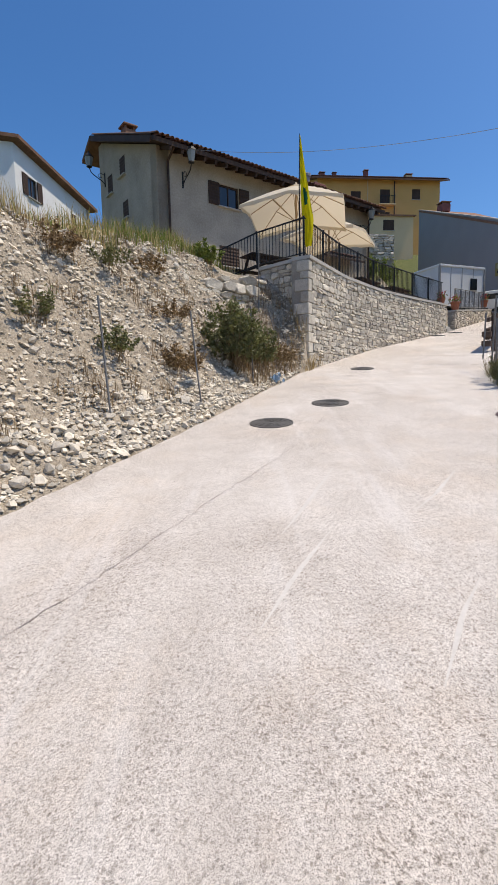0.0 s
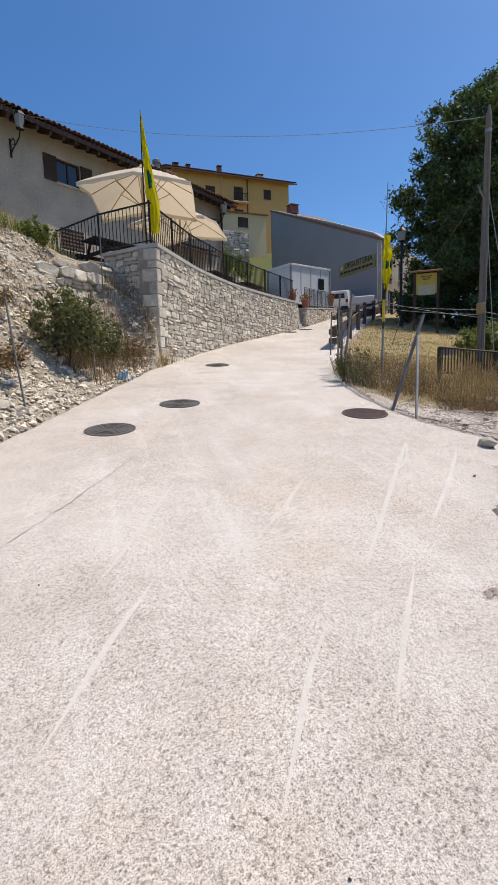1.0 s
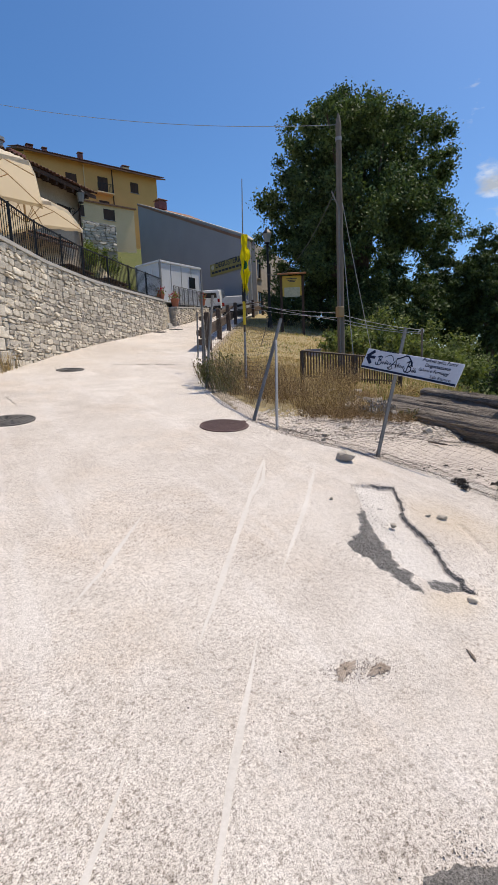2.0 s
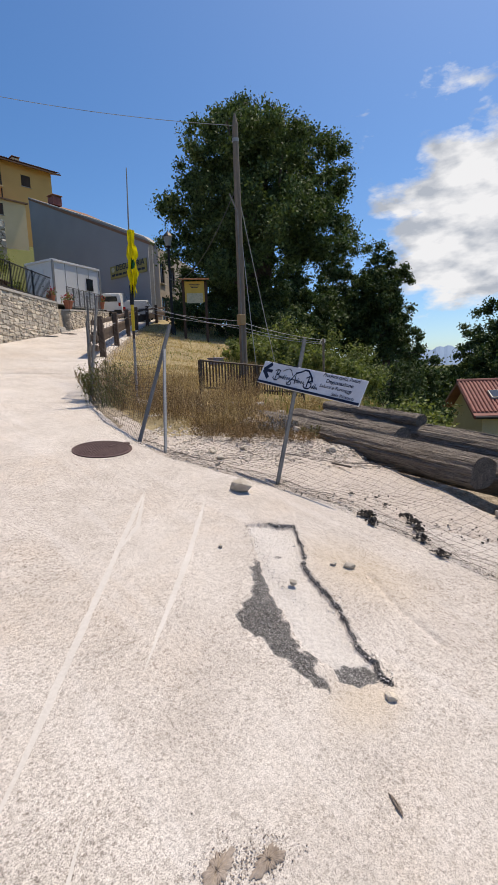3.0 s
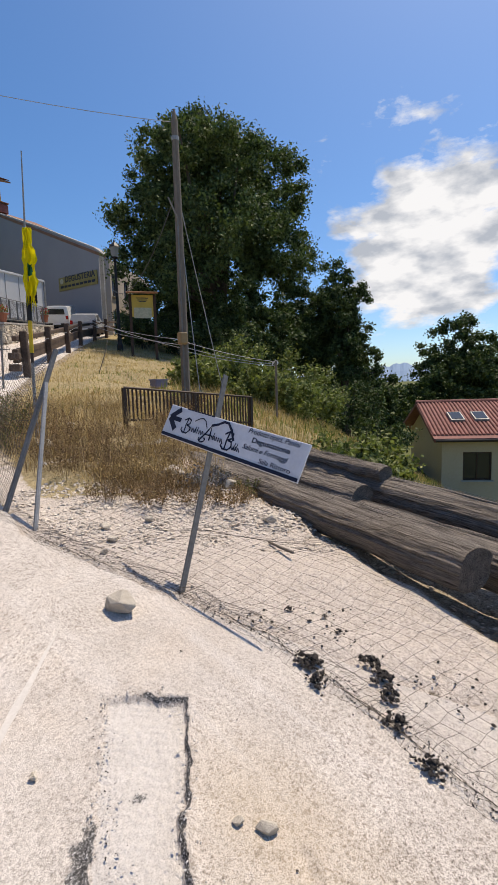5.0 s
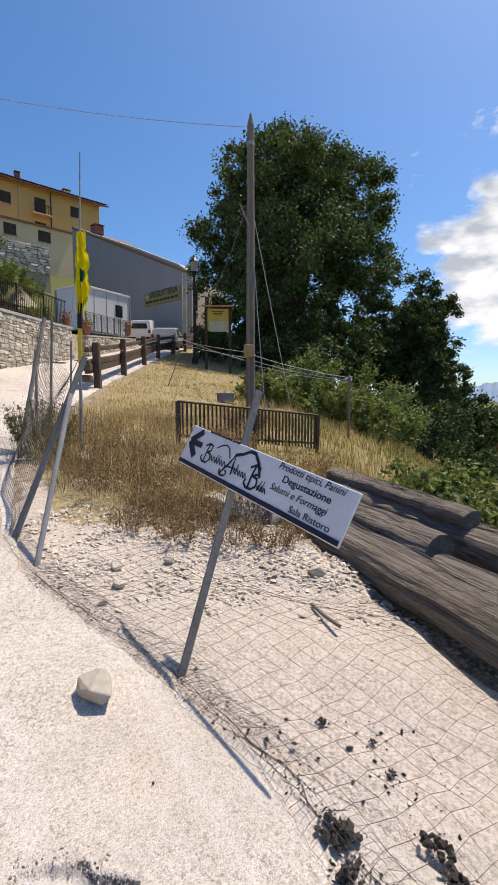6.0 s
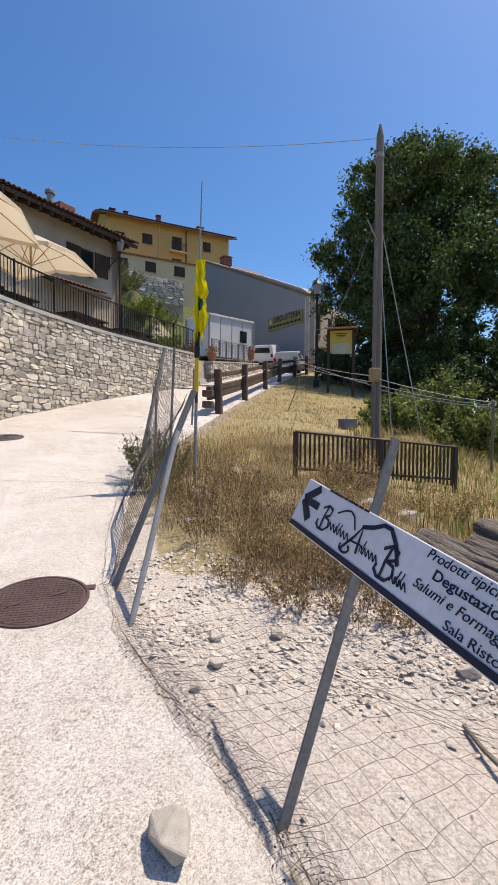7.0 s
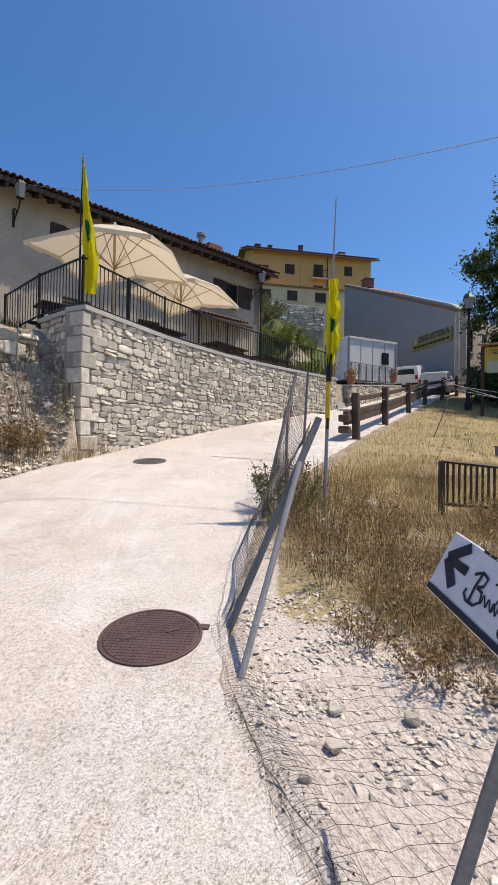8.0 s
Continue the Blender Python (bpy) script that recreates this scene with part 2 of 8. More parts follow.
M_BARK = two_scale("bark", (0.05, 0.04, 0.03), (0.14, 0.11, 0.085), 2.0, 14.0, 0.95, bumps=0.8, dist=0.03, stretch=(3, 3, 0.6))
M_GALV = two_scale("galvanised_steel", (0.20, 0.20, 0.20), (0.38, 0.375, 0.365), 5.0, 60.0, 0.5, 0.35, bumps=0.1)
M_POSTGREY = two_scale("weathered_post", (0.12, 0.118, 0.115), (0.25, 0.245, 0.235), 4.0, 50.0, 0.7, 0.2, bumps=0.2)
M_WIRE = plain("fence_wire", (0.12, 0.10, 0.085), 0.7, 0.2)
M_BLACK = plain("black_iron", (0.018, 0.017, 0.017), 0.5, 0.3)
M_BROWN_METAL = plain("brown_painted_metal", (0.055, 0.035, 0.026), 0.6, 0.1)
M_MANHOLE = two_scale("cast_iron", (0.07, 0.042, 0.039), (0.15, 0.098, 0.09), 4.0, 60.0, 0.65, 0.3, bumps=0.4)
M_CANVAS = leaf_material("cream_canvas", (0.78, 0.70, 0.56), (0.80, 0.72, 0.58), 0.4, (0.95, 0.9, 0.82))
M_FLAG = leaf_material("yellow_flag_cloth", (0.72, 0.62, 0.01), (0.76, 0.66, 0.02), 0.4, (1.0, 1.0, 0.8))
M_GREEN_CLOTH = plain("green_print", (0.02, 0.16, 0.06), 0.8)
M_GLASS = glass_material()
M_SIGN_WHITE = plain("white_sign_board", (0.66, 0.67, 0.70), 0.35)
M_INK = plain("navy_print", (0.012, 0.014, 0.035), 0.4)
M_ASPHALT = two_scale("crumbled_asphalt", (0.05, 0.048, 0.046), (0.44, 0.41, 0.385), 30.0, 120.0, 0.95, amount=0.7, bumps=1.0, dist=0.015, vary="island", vary_amount=0.4)
M_TAR = two_scale("tar_clod", (0.02, 0.018, 0.016), (0.07, 0.06, 0.055), 8.0, 60.0, 0.9, bumps=0.9, dist=0.01)
M_CRACK = plain("dark_crack", (0.30, 0.265, 0.235), 0.95)
M_LEAF = leaf_material("elm_leaf", (0.022, 0.040, 0.013), (0.155, 0.205, 0.078), 0.13, rough=0.62, spec=0.22)
M_LEAF_DARK = leaf_material("dark_leaf", (0.018, 0.034, 0.012), (0.115, 0.155, 0.055), 0.12, rough=0.62, spec=0.2)
M_SHRUB = leaf_material("shrub_leaf", (0.07, 0.092, 0.027), (0.26, 0.28, 0.105), 0.25, rough=0.6, spec=0.2)
M_WEED = leaf_material("grey_green_weed", (0.09, 0.095, 0.045), (0.22, 0.21, 0.11), 0.2)
M_STRAW = leaf_material("dry_straw", (0.20, 0.145, 0.07), (0.60, 0.47, 0.26), 0.25, (1.2, 1.1, 0.7))
M_STRAW_BROWN = leaf_material("brown_weed", (0.10, 0.07, 0.042), (0.40, 0.29, 0.165), 0.2, (1.2, 1.0, 0.7))
M_GRASS = leaf_material("green_grass", (0.08, 0.105, 0.03), (0.25, 0.27, 0.09), 0.3)
M_WEED_DARK = leaf_material("dark_withered_weed", (0.08, 0.058, 0.036), (0.38, 0.285, 0.17), 0.2, (1.2, 1.0, 0.7))
M_LAVENDER = leaf_material("grey_woody_leaf", (0.13, 0.12, 0.125), (0.26, 0.25, 0.26), 0.1)
M_GRASS_DRY = leaf_material("yellowing_grass", (0.26, 0.20, 0.085), (0.62, 0.50, 0.26), 0.25, (1.2, 1.1, 0.7))
M_FILL = two_scale("pale_trench_fill", (0.42, 0.39, 0.36), (0.62, 0.58, 0.55), 6.0, 90.0, 0.95, amount=0.5, bumps=0.6, dist=0.008)
M_EDGE_SHADE = plain("edge_joint_and_shade", (0.07, 0.06, 0.05), 0.95)
M_STAINPATCH = two_scale("brown_dirt", (0.17, 0.135, 0.11), (0.42, 0.36, 0.31), 10.0, 60.0, 0.95, bumps=0.5)
M_BOULDER = two_scale("pale_limestone", (0.46, 0.40, 0.33), (0.72, 0.66, 0.57), 3.0, 25.0, 0.92, amount=0.5, bumps=0.5, dist=0.03, vary="object", vary_amount=0.22)
M_BAG = plain("blue_film", (0.30, 0.42, 0.55), 0.3)
M_TYRE = two_scale("polished_tyre_mark", (0.50, 0.465, 0.425), (0.65, 0.61, 0.57), 3.0, 60.0, 0.85, amount=0.5, bumps=0.15)

# ---- small building helpers ----
def mesh_object(name, verts, faces, mat, parent=None, label="", smooth=False):
    me = bpy.data.meshes.new(name)
    me.from_pydata([tuple(v) for v in verts], [], faces)
    if mat:
        me.materials.append(mat)
    if smooth:
        me.polygons.foreach_set("use_smooth", [True] * len(me.polygons))
    me.update()
    ob = new(name, me)
    if parent:
        ob.parent = parent
    return tagged(ob, label)


def part(name, bm, mat, parent, label="", smooth=False):
    me = bpy.data.meshes.new(name)
    bm.normal_update()
    bm.to_mesh(me)
    bm.free()
    me.materials.append(mat)
    if smooth:
        me.polygons.foreach_set("use_smooth", [True] * len(me.polygons))
    ob = new(name, me)
    ob.parent = parent
    return tagged(ob, label)


def shared(name, me, m, parent):
    """One more object on a mesh that is already there."""
    ob = new(name, me)
    ob.parent = parent
    ob.matrix_basis = m
    return ob


def thing(name, m, label, category, group="", kind=""):
    ob = new(name)
    ob.empty_display_size = 0.2
    ob.matrix_world = m
    return tagged(ob, label, category, group, kind)


def bm_box(size, centre=(0, 0, 0), rot=None, bevel=0.0, bm=None):
    own = bmesh.new() if bm is None else bm
    m = Matrix.Translation(centre) @ (rot.to_4x4() if rot is not None else Matrix.Identity(4)) @ Matrix.Diagonal((*size, 1))
    got = bmesh.ops.create_cube(own, size=1.0, matrix=m)
    if bevel:
        edges = list({e for v in got["verts"] for e in v.link_edges})
        bmesh.ops.bevel(own, geom=edges, offset=bevel, segments=1, affect="EDGES")
    return own


def bm_tube(points, radius, sides=8, bm=None, cap=True, taper=None):
    """A tube along points; taper gives a radius for each point."""
    own = bmesh.new() if bm is None else bm
    pts = [Vector(p) for p in points]
    rings = []
    side = None
    for i, p in enumerate(pts):
        d = (pts[min(i + 1, len(pts) - 1)] - pts[max(i - 1, 0)]).normalized()
        if side is None:
            side = d.cross(Vector((0.31, 0.2, 0.93))).normalized()
            if side.length < 0.1:
                side = d.cross(Vector((1, 0, 0))).normalized()
        side = (side - d * side.dot(d)).normalized()
        up = d.cross(side)
        r = taper[i] if taper else radius
        rings.append([own.verts.new(p + (side * math.cos(a) + up * math.sin(a)) * r) for a in (2 * math.pi * k / sides for k in range(sides))])
    for a, b in zip(rings, rings[1:]):
        for k in range(sides):
            own.faces.new((a[k], a[(k + 1) % sides], b[(k + 1) % sides], b[k]))
    if cap:
        own.faces.new(rings[0][::-1])
        own.faces.new(rings[-1])
    return own


def bm_lathe(profile, sides=20, bm=None, centre=(0, 0, 0)):
    own = bmesh.new() if bm is None else bm
    c = Vector(centre)
    rings = [[own.verts.new(c + Vector((r * math.cos(a), r * math.sin(a), z))) for a in (2 * math.pi * k / sides for k in range(sides))] for r, z in profile]
    for a, b in zip(rings, rings[1:]):
        for k in range(sides):
            own.faces.new((a[k], a[(k + 1) % sides], b[(k + 1) % sides], b[k]))
    own.faces.new(rings[0][::-1])
    own.faces.new(rings[-1])
    return own


def frame_along(a, d, z=0.0):
    """A pose whose x axis runs along the level direction d and whose y axis points to its left."""
    return pose(a[0], a[1], z, 0, 0, math.degrees(math.atan2(d[1], d[0])))


# ---- lie of the land ----
LEFT = [(-7.0, -12.0), (-2.05, 3.5), (-0.63, 6.74), (0.45, 9.55), (1.63, 12.39), (3.1, 14.8), (4.75, 17.0), (7.0, 19.5), (9.3, 22.1), (12.6, 26.4), (15.7, 30.5), (19.0, 36.0), (21.5, 46.0)]
RIGHT = [(9.0, -12.0), (5.7, 0.5), (4.75, 3.2), (4.36, 4.45), (4.10, 5.65), (4.20, 6.5), (4.60, 8.5), (5.6, 10.8), (7.55, 14.3), (9.4, 17.1), (11.7, 20.5), (14.1, 24.0), (16.6, 27.6), (20.0, 32.0), (27.0, 44.0)]


def along(line, x, y):
    """Signed distance to the left of a line of points, and the share of the way along it, for arrays x and y."""
    best = np.full(x.shape, 1e9)
    sign = np.zeros(x.shape)
    where = np.zeros(x.shape)
    for i, ((ax, ay), (bx, by)) in enumerate(zip(line, line[1:])):
        dx, dy = bx - ax, by - ay
        n = math.hypot(dx, dy)
        s = ((x - ax) * dx + (y - ay) * dy) / n ** 2
        k = np.clip(s, 0, 1)
        d = np.hypot(x - ax - k * dx, y - ay - k * dy)
        better = d < best - 1e-9
        best = np.where(better, d, best)
        sign = np.where(better, np.sign(dx * (y - ay) - dy * (x - ax)), sign)
        where = np.where(better, i + k, where)
    return best * np.where(sign == 0, 1, sign), where


def slope(x, y):
    return 0.15 * y + 0.025 * x + 0.03 * np.maximum(0, y - 14)


def smooth01(v):
    v = np.clip(v, 0, 1)
    return v * v * (3 - 2 * v)


def waves(x, y, s):
    return np.sin(x * 1.7 * s + 0.6 + 1.3 * np.sin(y * 1.1 * s)) * np.sin(y * 1.9 * s + 1.1 + 1.2 * np.sin(x * 0.9 * s))


def land(x, y):
    """Height of the ground, and the weights of dry grass, gravel and green on it."""
    x, y = np.asarray(x, float), np.asarray(y, float)
    u, wl = along(LEFT, x, y)
    w, wr = along(RIGHT, x, y)
    w = -w
    r = np.hypot(x, y - 10)
    yc = np.clip(y, -25, 60)
    xc = np.clip(x, -30, 40)
    s = slope(xc, yc)
    # rubble bank beside the lower road
    bank = np.interp(u, [0, 0.25, 0.8, 1.5, 2.7, 3.5, 5.0, 9.0, 30.0], [0, 0.12, 0.55, 1.5, 2.95, 3.3, 3.45, 4.0, 4.6])
    rough = waves(x, y, 1.0) * 0.16 + waves(x, y, 2.7) * 0.08 + waves(x + 3, y, 6.5) * 0.06
    zb = s + bank + rough * np.clip(u / 1.0, 0, 1)
    # terrace behind the retaining wall, and the hill above it
    zt = 4.62 + 0.03 * waves(x, y, 1.0) + np.interp(u, [0, 7, 12, 40], [0, 0.2, 1.0, 3.0])
    zc = np.clip(4.9 + 0.14 * (yc - 22.8), 4.7, 6.5) + np.interp(u, [0, 5.5, 9, 14, 45], [0, 0.3, 4.5, 11.0, 13]) * smooth01((x - 8.5 + 0.35 * np.maximum(0, y - 36)) / 3.0) * smooth01((y - 31) / 9.0)
    k1 = smooth01((wl - 3.75) / 0.5)
    k2 = smooth01((wl - 7.75) / 0.5)
    zl = zb * (1 - k1) + (zt * (1 - k2) + zc * k2) * k1
    zl = np.where((u < 0.32) & (wl > 3.98), s - 0.07, zl)
    # meadow beside the upper road, falling into the valley
    fall = np.interp(w, [0, 2.5, 5.0, 8.0, 15.0, 25.0, 60.0], [0, 0.05, 0.35, 1.3, 4.6, 7.5, 14.0]) + np.clip((9.5 - y) / 3.0, 0, 1) * np.interp(w, [0, 2.4, 4.0, 8.0, 15.0, 60.0], [0, 0.0, 0.4, 0.9, 1.4, 1.4])
    zr = s - fall + 0.05 * waves(x, y, 1.3) * np.clip(w, 0, 1) + 0.02 * waves(x, y, 4.0) * np.clip(w / 0.5, 0, 1)
    beam = along(((5.62, 2.3), (5.84, 3.06), (6.78, 6.95)), x, y)[0]
    zr = zr - 0.36 * smooth01((0.22 - beam) / 0.3) * smooth01((beam + 1.75) / 0.4) * smooth01((7.2 - y) / 1.2) * smooth01((y - 2.3) / 0.8)
    z = np.where(u > 0, zl, np.where(w > 0, zr, s - 0.07))
    # the open valley and far hills
    far = smooth01((r - 60) / 120)
    ang = np.arctan2(y, x)
    ridge = 40 + 26 * np.sin(ang * 9 + 0.4) + 12 * np.sin(ang * 23 + 1.0)
    zf = -16 + smooth01((r - 500) / 1500) * (ridge + 16)
    hill = 22 * np.exp(-((x - 5) / 45) ** 2 - ((y - 75) / 35) ** 2)
    z = z * (1 - far) + (zf + hill) * far
    gate = lambda v: np.clip(v, 0, 1)
    dry = np.where(w > 0, gate((w - 1.35 - 0.35 * waves(x, y, 1.6)) / 1.1) * 1.3, gate((u - 2.9) / 0.5) * 0.8)
    dry = np.where(w > 0, np.maximum(dry, gate((y + 0.78 * x - 9.75 - 0.3 * waves(x, y, 2.0)) / 0.7) * gate((w - 0.15) / 0.4) * 1.3), dry)
    dry = np.where((w > 0) & (beam < 0.45) & (beam > -1.5) & (y < 7.0), 0.0, dry)
    gravel = np.where(w > 0, gate((3.6 - w) / 1.0) * gate((8.2 - y) / 1.5) * 1.2 * (1 - 0.3 * gate((y + 0.78 * x - 8.7) / 0.6)) * gate((beam - 0.12) / 0.3), 0.0)
    green = np.where(w > 0, gate((w - 6.5) / 2.0), gate((u - 7) / 3))
    dry = np.where(k1 * (u > 0) > 0.5, 0.0, dry)
    return z, dry, gravel, np.maximum(green, far)


def height(x, y):
    return float(land(np.array([x]), np.array([y]))[0][0])


def surface(x, y):
    """Top of what one stands on: the road slab between its edges, the ground beside it."""
    u, w = along(LEFT, np.array([float(x)]), np.array([float(y)]))[0][0], along(RIGHT, np.array([float(x)]), np.array([float(y)]))[0][0]
    return float(slope(x, y)) if u <= 0 and w >= 0 else height(x, y)


def build_ground():
    def lines(lo, hi, step):
        near = list(np.arange(lo, hi + 1e-6, step))
        out, d = [], step
        while True:
            d *= 1.22
            nxt = (out[-1] if out else 0) + d
            if nxt > 3500:
                break
            out.append(nxt)
        return np.array([lo - v for v in reversed(out)] + near + [hi + v for v in out])
    gx, gy = lines(-9, 14, 0.14), lines(-4, 24, 0.16)
    X, Y = np.meshgrid(gx, gy)
    Z, dry, gravel, green = land(X, Y)
    nx, ny = len(gx), len(gy)
    verts = np.stack([X.ravel(), Y.ravel(), Z.ravel()], 1)
    idx = np.arange(nx * ny).reshape(ny, nx)
    faces = np.stack([idx[:-1, :-1], idx[:-1, 1:], idx[1:, 1:], idx[1:, :-1]], -1).reshape(-1, 4)
    me = bpy.data.meshes.new("ground")
    me.from_pydata(verts.tolist(), [], faces.tolist())
    for name, w in (("dry", dry), ("gravel", gravel), ("green", green)):
        me.attributes.new(name, "FLOAT", "POINT").data.foreach_set("value", w.ravel().astype(np.float32))
    me.materials.append(M_GROUND)
    me.polygons.foreach_set("use_smooth", [True] * len(me.polygons))
    me.update()
    return tagged(new("ground", me), "pale rubble bank, gravel verge and dry grass hillside", "ground", kind="structure")


def line_points(line, n):
    """n points at even steps along a line."""
    pts = np.array(line, float)
    d = np.concatenate([[0], np.cumsum(np.hypot(*np.diff(pts, axis=0).T))])
    s = np.linspace(0, d[-1], n)
    return np.stack([np.interp(s, d, pts[:, 0]), np.interp(s, d, pts[:, 1])], 1)


HOLE = [(3.72, 3.86), (3.86, 3.80), (3.98, 3.63), (3.80, 3.38), (3.61, 3.19), (3.52, 2.98), (3.44, 2.79), (3.30, 2.60), (3.20, 2.34), (3.10, 2.46), (3.04, 2.62), (3.07, 2.74), (3.15, 2.92), (3.25, 3.14), (3.36, 3.32), (3.50, 3.52)]
SPILL = [(3.46, 3.47), (3.35, 3.42), (3.25, 3.25), (3.10, 3.18), (2.97, 3.12), (2.94, 2.92), (2.93, 2.65), (2.91, 2.47), (2.97, 2.49), (3.04, 2.63), (3.06, 2.72), (3.15, 2.92), (3.25, 3.14), (3.37, 3.32)]
HOLE_FOOT = [(3.08, 2.56), (3.02, 2.50), (3.06, 2.41), (3.16, 2.38), (3.24, 2.42), (3.22, 2.49), (3.14, 2.54)]


def inside(x, y, poly):
    hit = np.zeros(x.shape, bool)
    for (xa, ya), (xb, yb) in zip(poly, poly[1:] + poly[:1]):
        hit ^= ((ya > y) != (yb > y)) & (x < (xb - xa) * (y - ya) / (yb - ya + 1e-9) + xa)
    return hit


def depth_in(x, y, poly):
    """Distance from the border of a polygon, positive inside it."""
    d = np.abs(along(poly + poly[:1], x, y)[0])
    return np.where(inside(x, y, poly), d, -d)


def broken(x, y):
    """How far the broken-out concrete lies under the road's surface, and the weights of its fillings."""
    jx, jy = 0.010 * waves(x, y, 9.0) + 0.010 * waves(x, y, 17.0) + 0.006 * waves(x, y, 41.0), 0.012 * waves(y, x, 15.0) + 0.006 * waves(y, x, 37.0)
    hole = depth_in(x + jx, y + jy, HOLE)
    spill = np.maximum(depth_in(x + 1.5 * jx, y + 1.5 * jy, SPILL), depth_in(x + jx, y + jy, HOLE_FOOT))
    band = 0.11 - np.hypot((x - 3.60) * 1.2 + (y - 3.42) * 0.5, (y - 3.42) * 1.9)
    side = along([(3.30, 2.40), (3.57, 3.05), (3.88, 3.66)], x, y)[0]
    deep = 0.008 + 0.024 * smooth01((0.30 - np.abs(side)) / 0.25)
    grain = waves(x, y, 55.0) + 0.6 * waves(y, x, 90.0)
    cut = smooth01((hole + 0.006) / 0.026) * (deep + 0.0018 * grain + 0.004 * waves(x, y, 9.0))
    cut = np.maximum(cut, smooth01((spill + 0.005) / 0.03) * (0.008 + 0.0035 * grain))
    lip = -0.005 * np.exp(-((hole + 0.02) / 0.016) ** 2) * (side < 0.05)
    gully = 0.012 * np.exp(-(along([(3.86, 2.90), (3.70, 2.60), (3.62, 2.33)], x, y)[0] / 0.025) ** 2)
    fill = np.clip((hole - 0.004) / 0.03, 0, 1) * 2.4
    edge = 0.85 * np.exp(-((hole - 0.002) / 0.008) ** 2) * smooth01((0.16 - np.abs(side)) / 0.06) + 0.46 * np.exp(-((hole - 0.002) / 0.008) ** 2) * (0.6 + 0.6 * waves(x, y, 14.0))
    tar = np.clip((spill + 0.030) / 0.075, 0, 1) * 2.0 + np.clip(band / 0.10, 0, 1) * (hole > 0) * 1.25 + 2.0 * edge
    ochre = 2.1 * np.exp(-((x - 3.05) / 0.2) ** 2 - ((y - 2.36) / 0.13) ** 2) + 1.9 * np.exp(-((x - 3.85) / 0.28) ** 2 - ((y - 3.0) / 0.45) ** 2)
    return cut + lip + gully * (hole < 0), fill, tar, ochre


def build_road():
    """A slab of concrete between the two edges, 12 cm thick; the cells round the broken trench are built finely."""
    n, m = 260, 34
    A, B = line_points(LEFT, n), line_points(RIGHT, n)
    A = A + 0.03 * np.stack([waves(A[:, 0] * 2, A[:, 1], 3.0), waves(A[:, 0], A[:, 1] * 2, 3.4)], 1)
    B = B + 0.03 * np.stack([waves(B[:, 0] * 2, B[:, 1], 3.0), waves(B[:, 0], B[:, 1] * 2, 3.4)], 1)
    k = np.linspace(0, 1, m)[None, :, None]
    G = A[:, None, :] * (1 - k) + B[:, None, :] * k
    x, y = G[..., 0].ravel(), G[..., 1].ravel()
    z = slope(x, y) + 0.006 * waves(x, y, 0.8)
    top = np.stack([x, y, z], 1)
    idx = np.arange(n * m).reshape(n, m)
    cells = np.stack([idx[:-1, :-1], idx[:-1, 1:], idx[1:, 1:], idx[1:, :-1]], -1).reshape(-1, 4)
    mid = top[cells].mean(1)
    fine = (mid[:, 0] > 2.6) & (mid[:, 0] < 4.25) & (mid[:, 1] > 2.1) & (mid[:, 1] < 4.15)
    faces = cells[~fine].tolist()
    verts = top.tolist()
    q = 22
    u, v = [g.ravel()[:, None] for g in np.meshgrid(np.linspace(0, 1, q + 1), np.linspace(0, 1, q + 1))]
    sub = np.arange((q + 1) ** 2).reshape(q + 1, q + 1)
    quad = np.stack([sub[:-1, :-1], sub[:-1, 1:], sub[1:, 1:], sub[1:, :-1]], -1).reshape(-1, 4)
    weights = [np.zeros((len(verts), 3))]
    for c in cells[fine]:
        a, b, d, e = top[c]
        P = (a * (1 - u) + b * u) * (1 - v) + (e * (1 - u) + d * u) * v
        cut, fill, tar, ochre = broken(P[:, 0], P[:, 1])
        rim = np.clip(np.minimum.reduce([P[:, 0] - 2.72, 4.13 - P[:, 0], P[:, 1] - 2.22, 4.03 - P[:, 1]]) / 0.1, 0, 1)
        P[:, 2] -= cut * rim
        faces += (quad + len(verts)).tolist()
        verts += P.tolist()
        weights.append(np.stack([fill, tar, ochre], 1))
    for col in (0, m - 1):
        base = len(verts)
        verts += [[a, b, c - 0.14] for a, b, c in top[idx[:, col]].tolist()]
        for i in range(n - 1):
            f = [int(idx[i, col]), int(idx[i + 1, col]), base + i + 1, base + i]
            faces.append(f if col == 0 else f[::-1])
    ob = mesh_object("road", verts, faces, M_ROAD, smooth=False)
    weights = np.concatenate(weights + [np.zeros((2 * n, 3))]).astype(np.float32)
    for k, name in enumerate(("fill", "asphalt", "ochre")):
        ob.data.attributes.new(name, "FLOAT", "POINT").data.foreach_set("value", np.ascontiguousarray(weights[:, k]))
    return tagged(ob, "pale sun-bleached concrete village road climbing the hill", "road", kind="structure")


build_ground()
build_road()

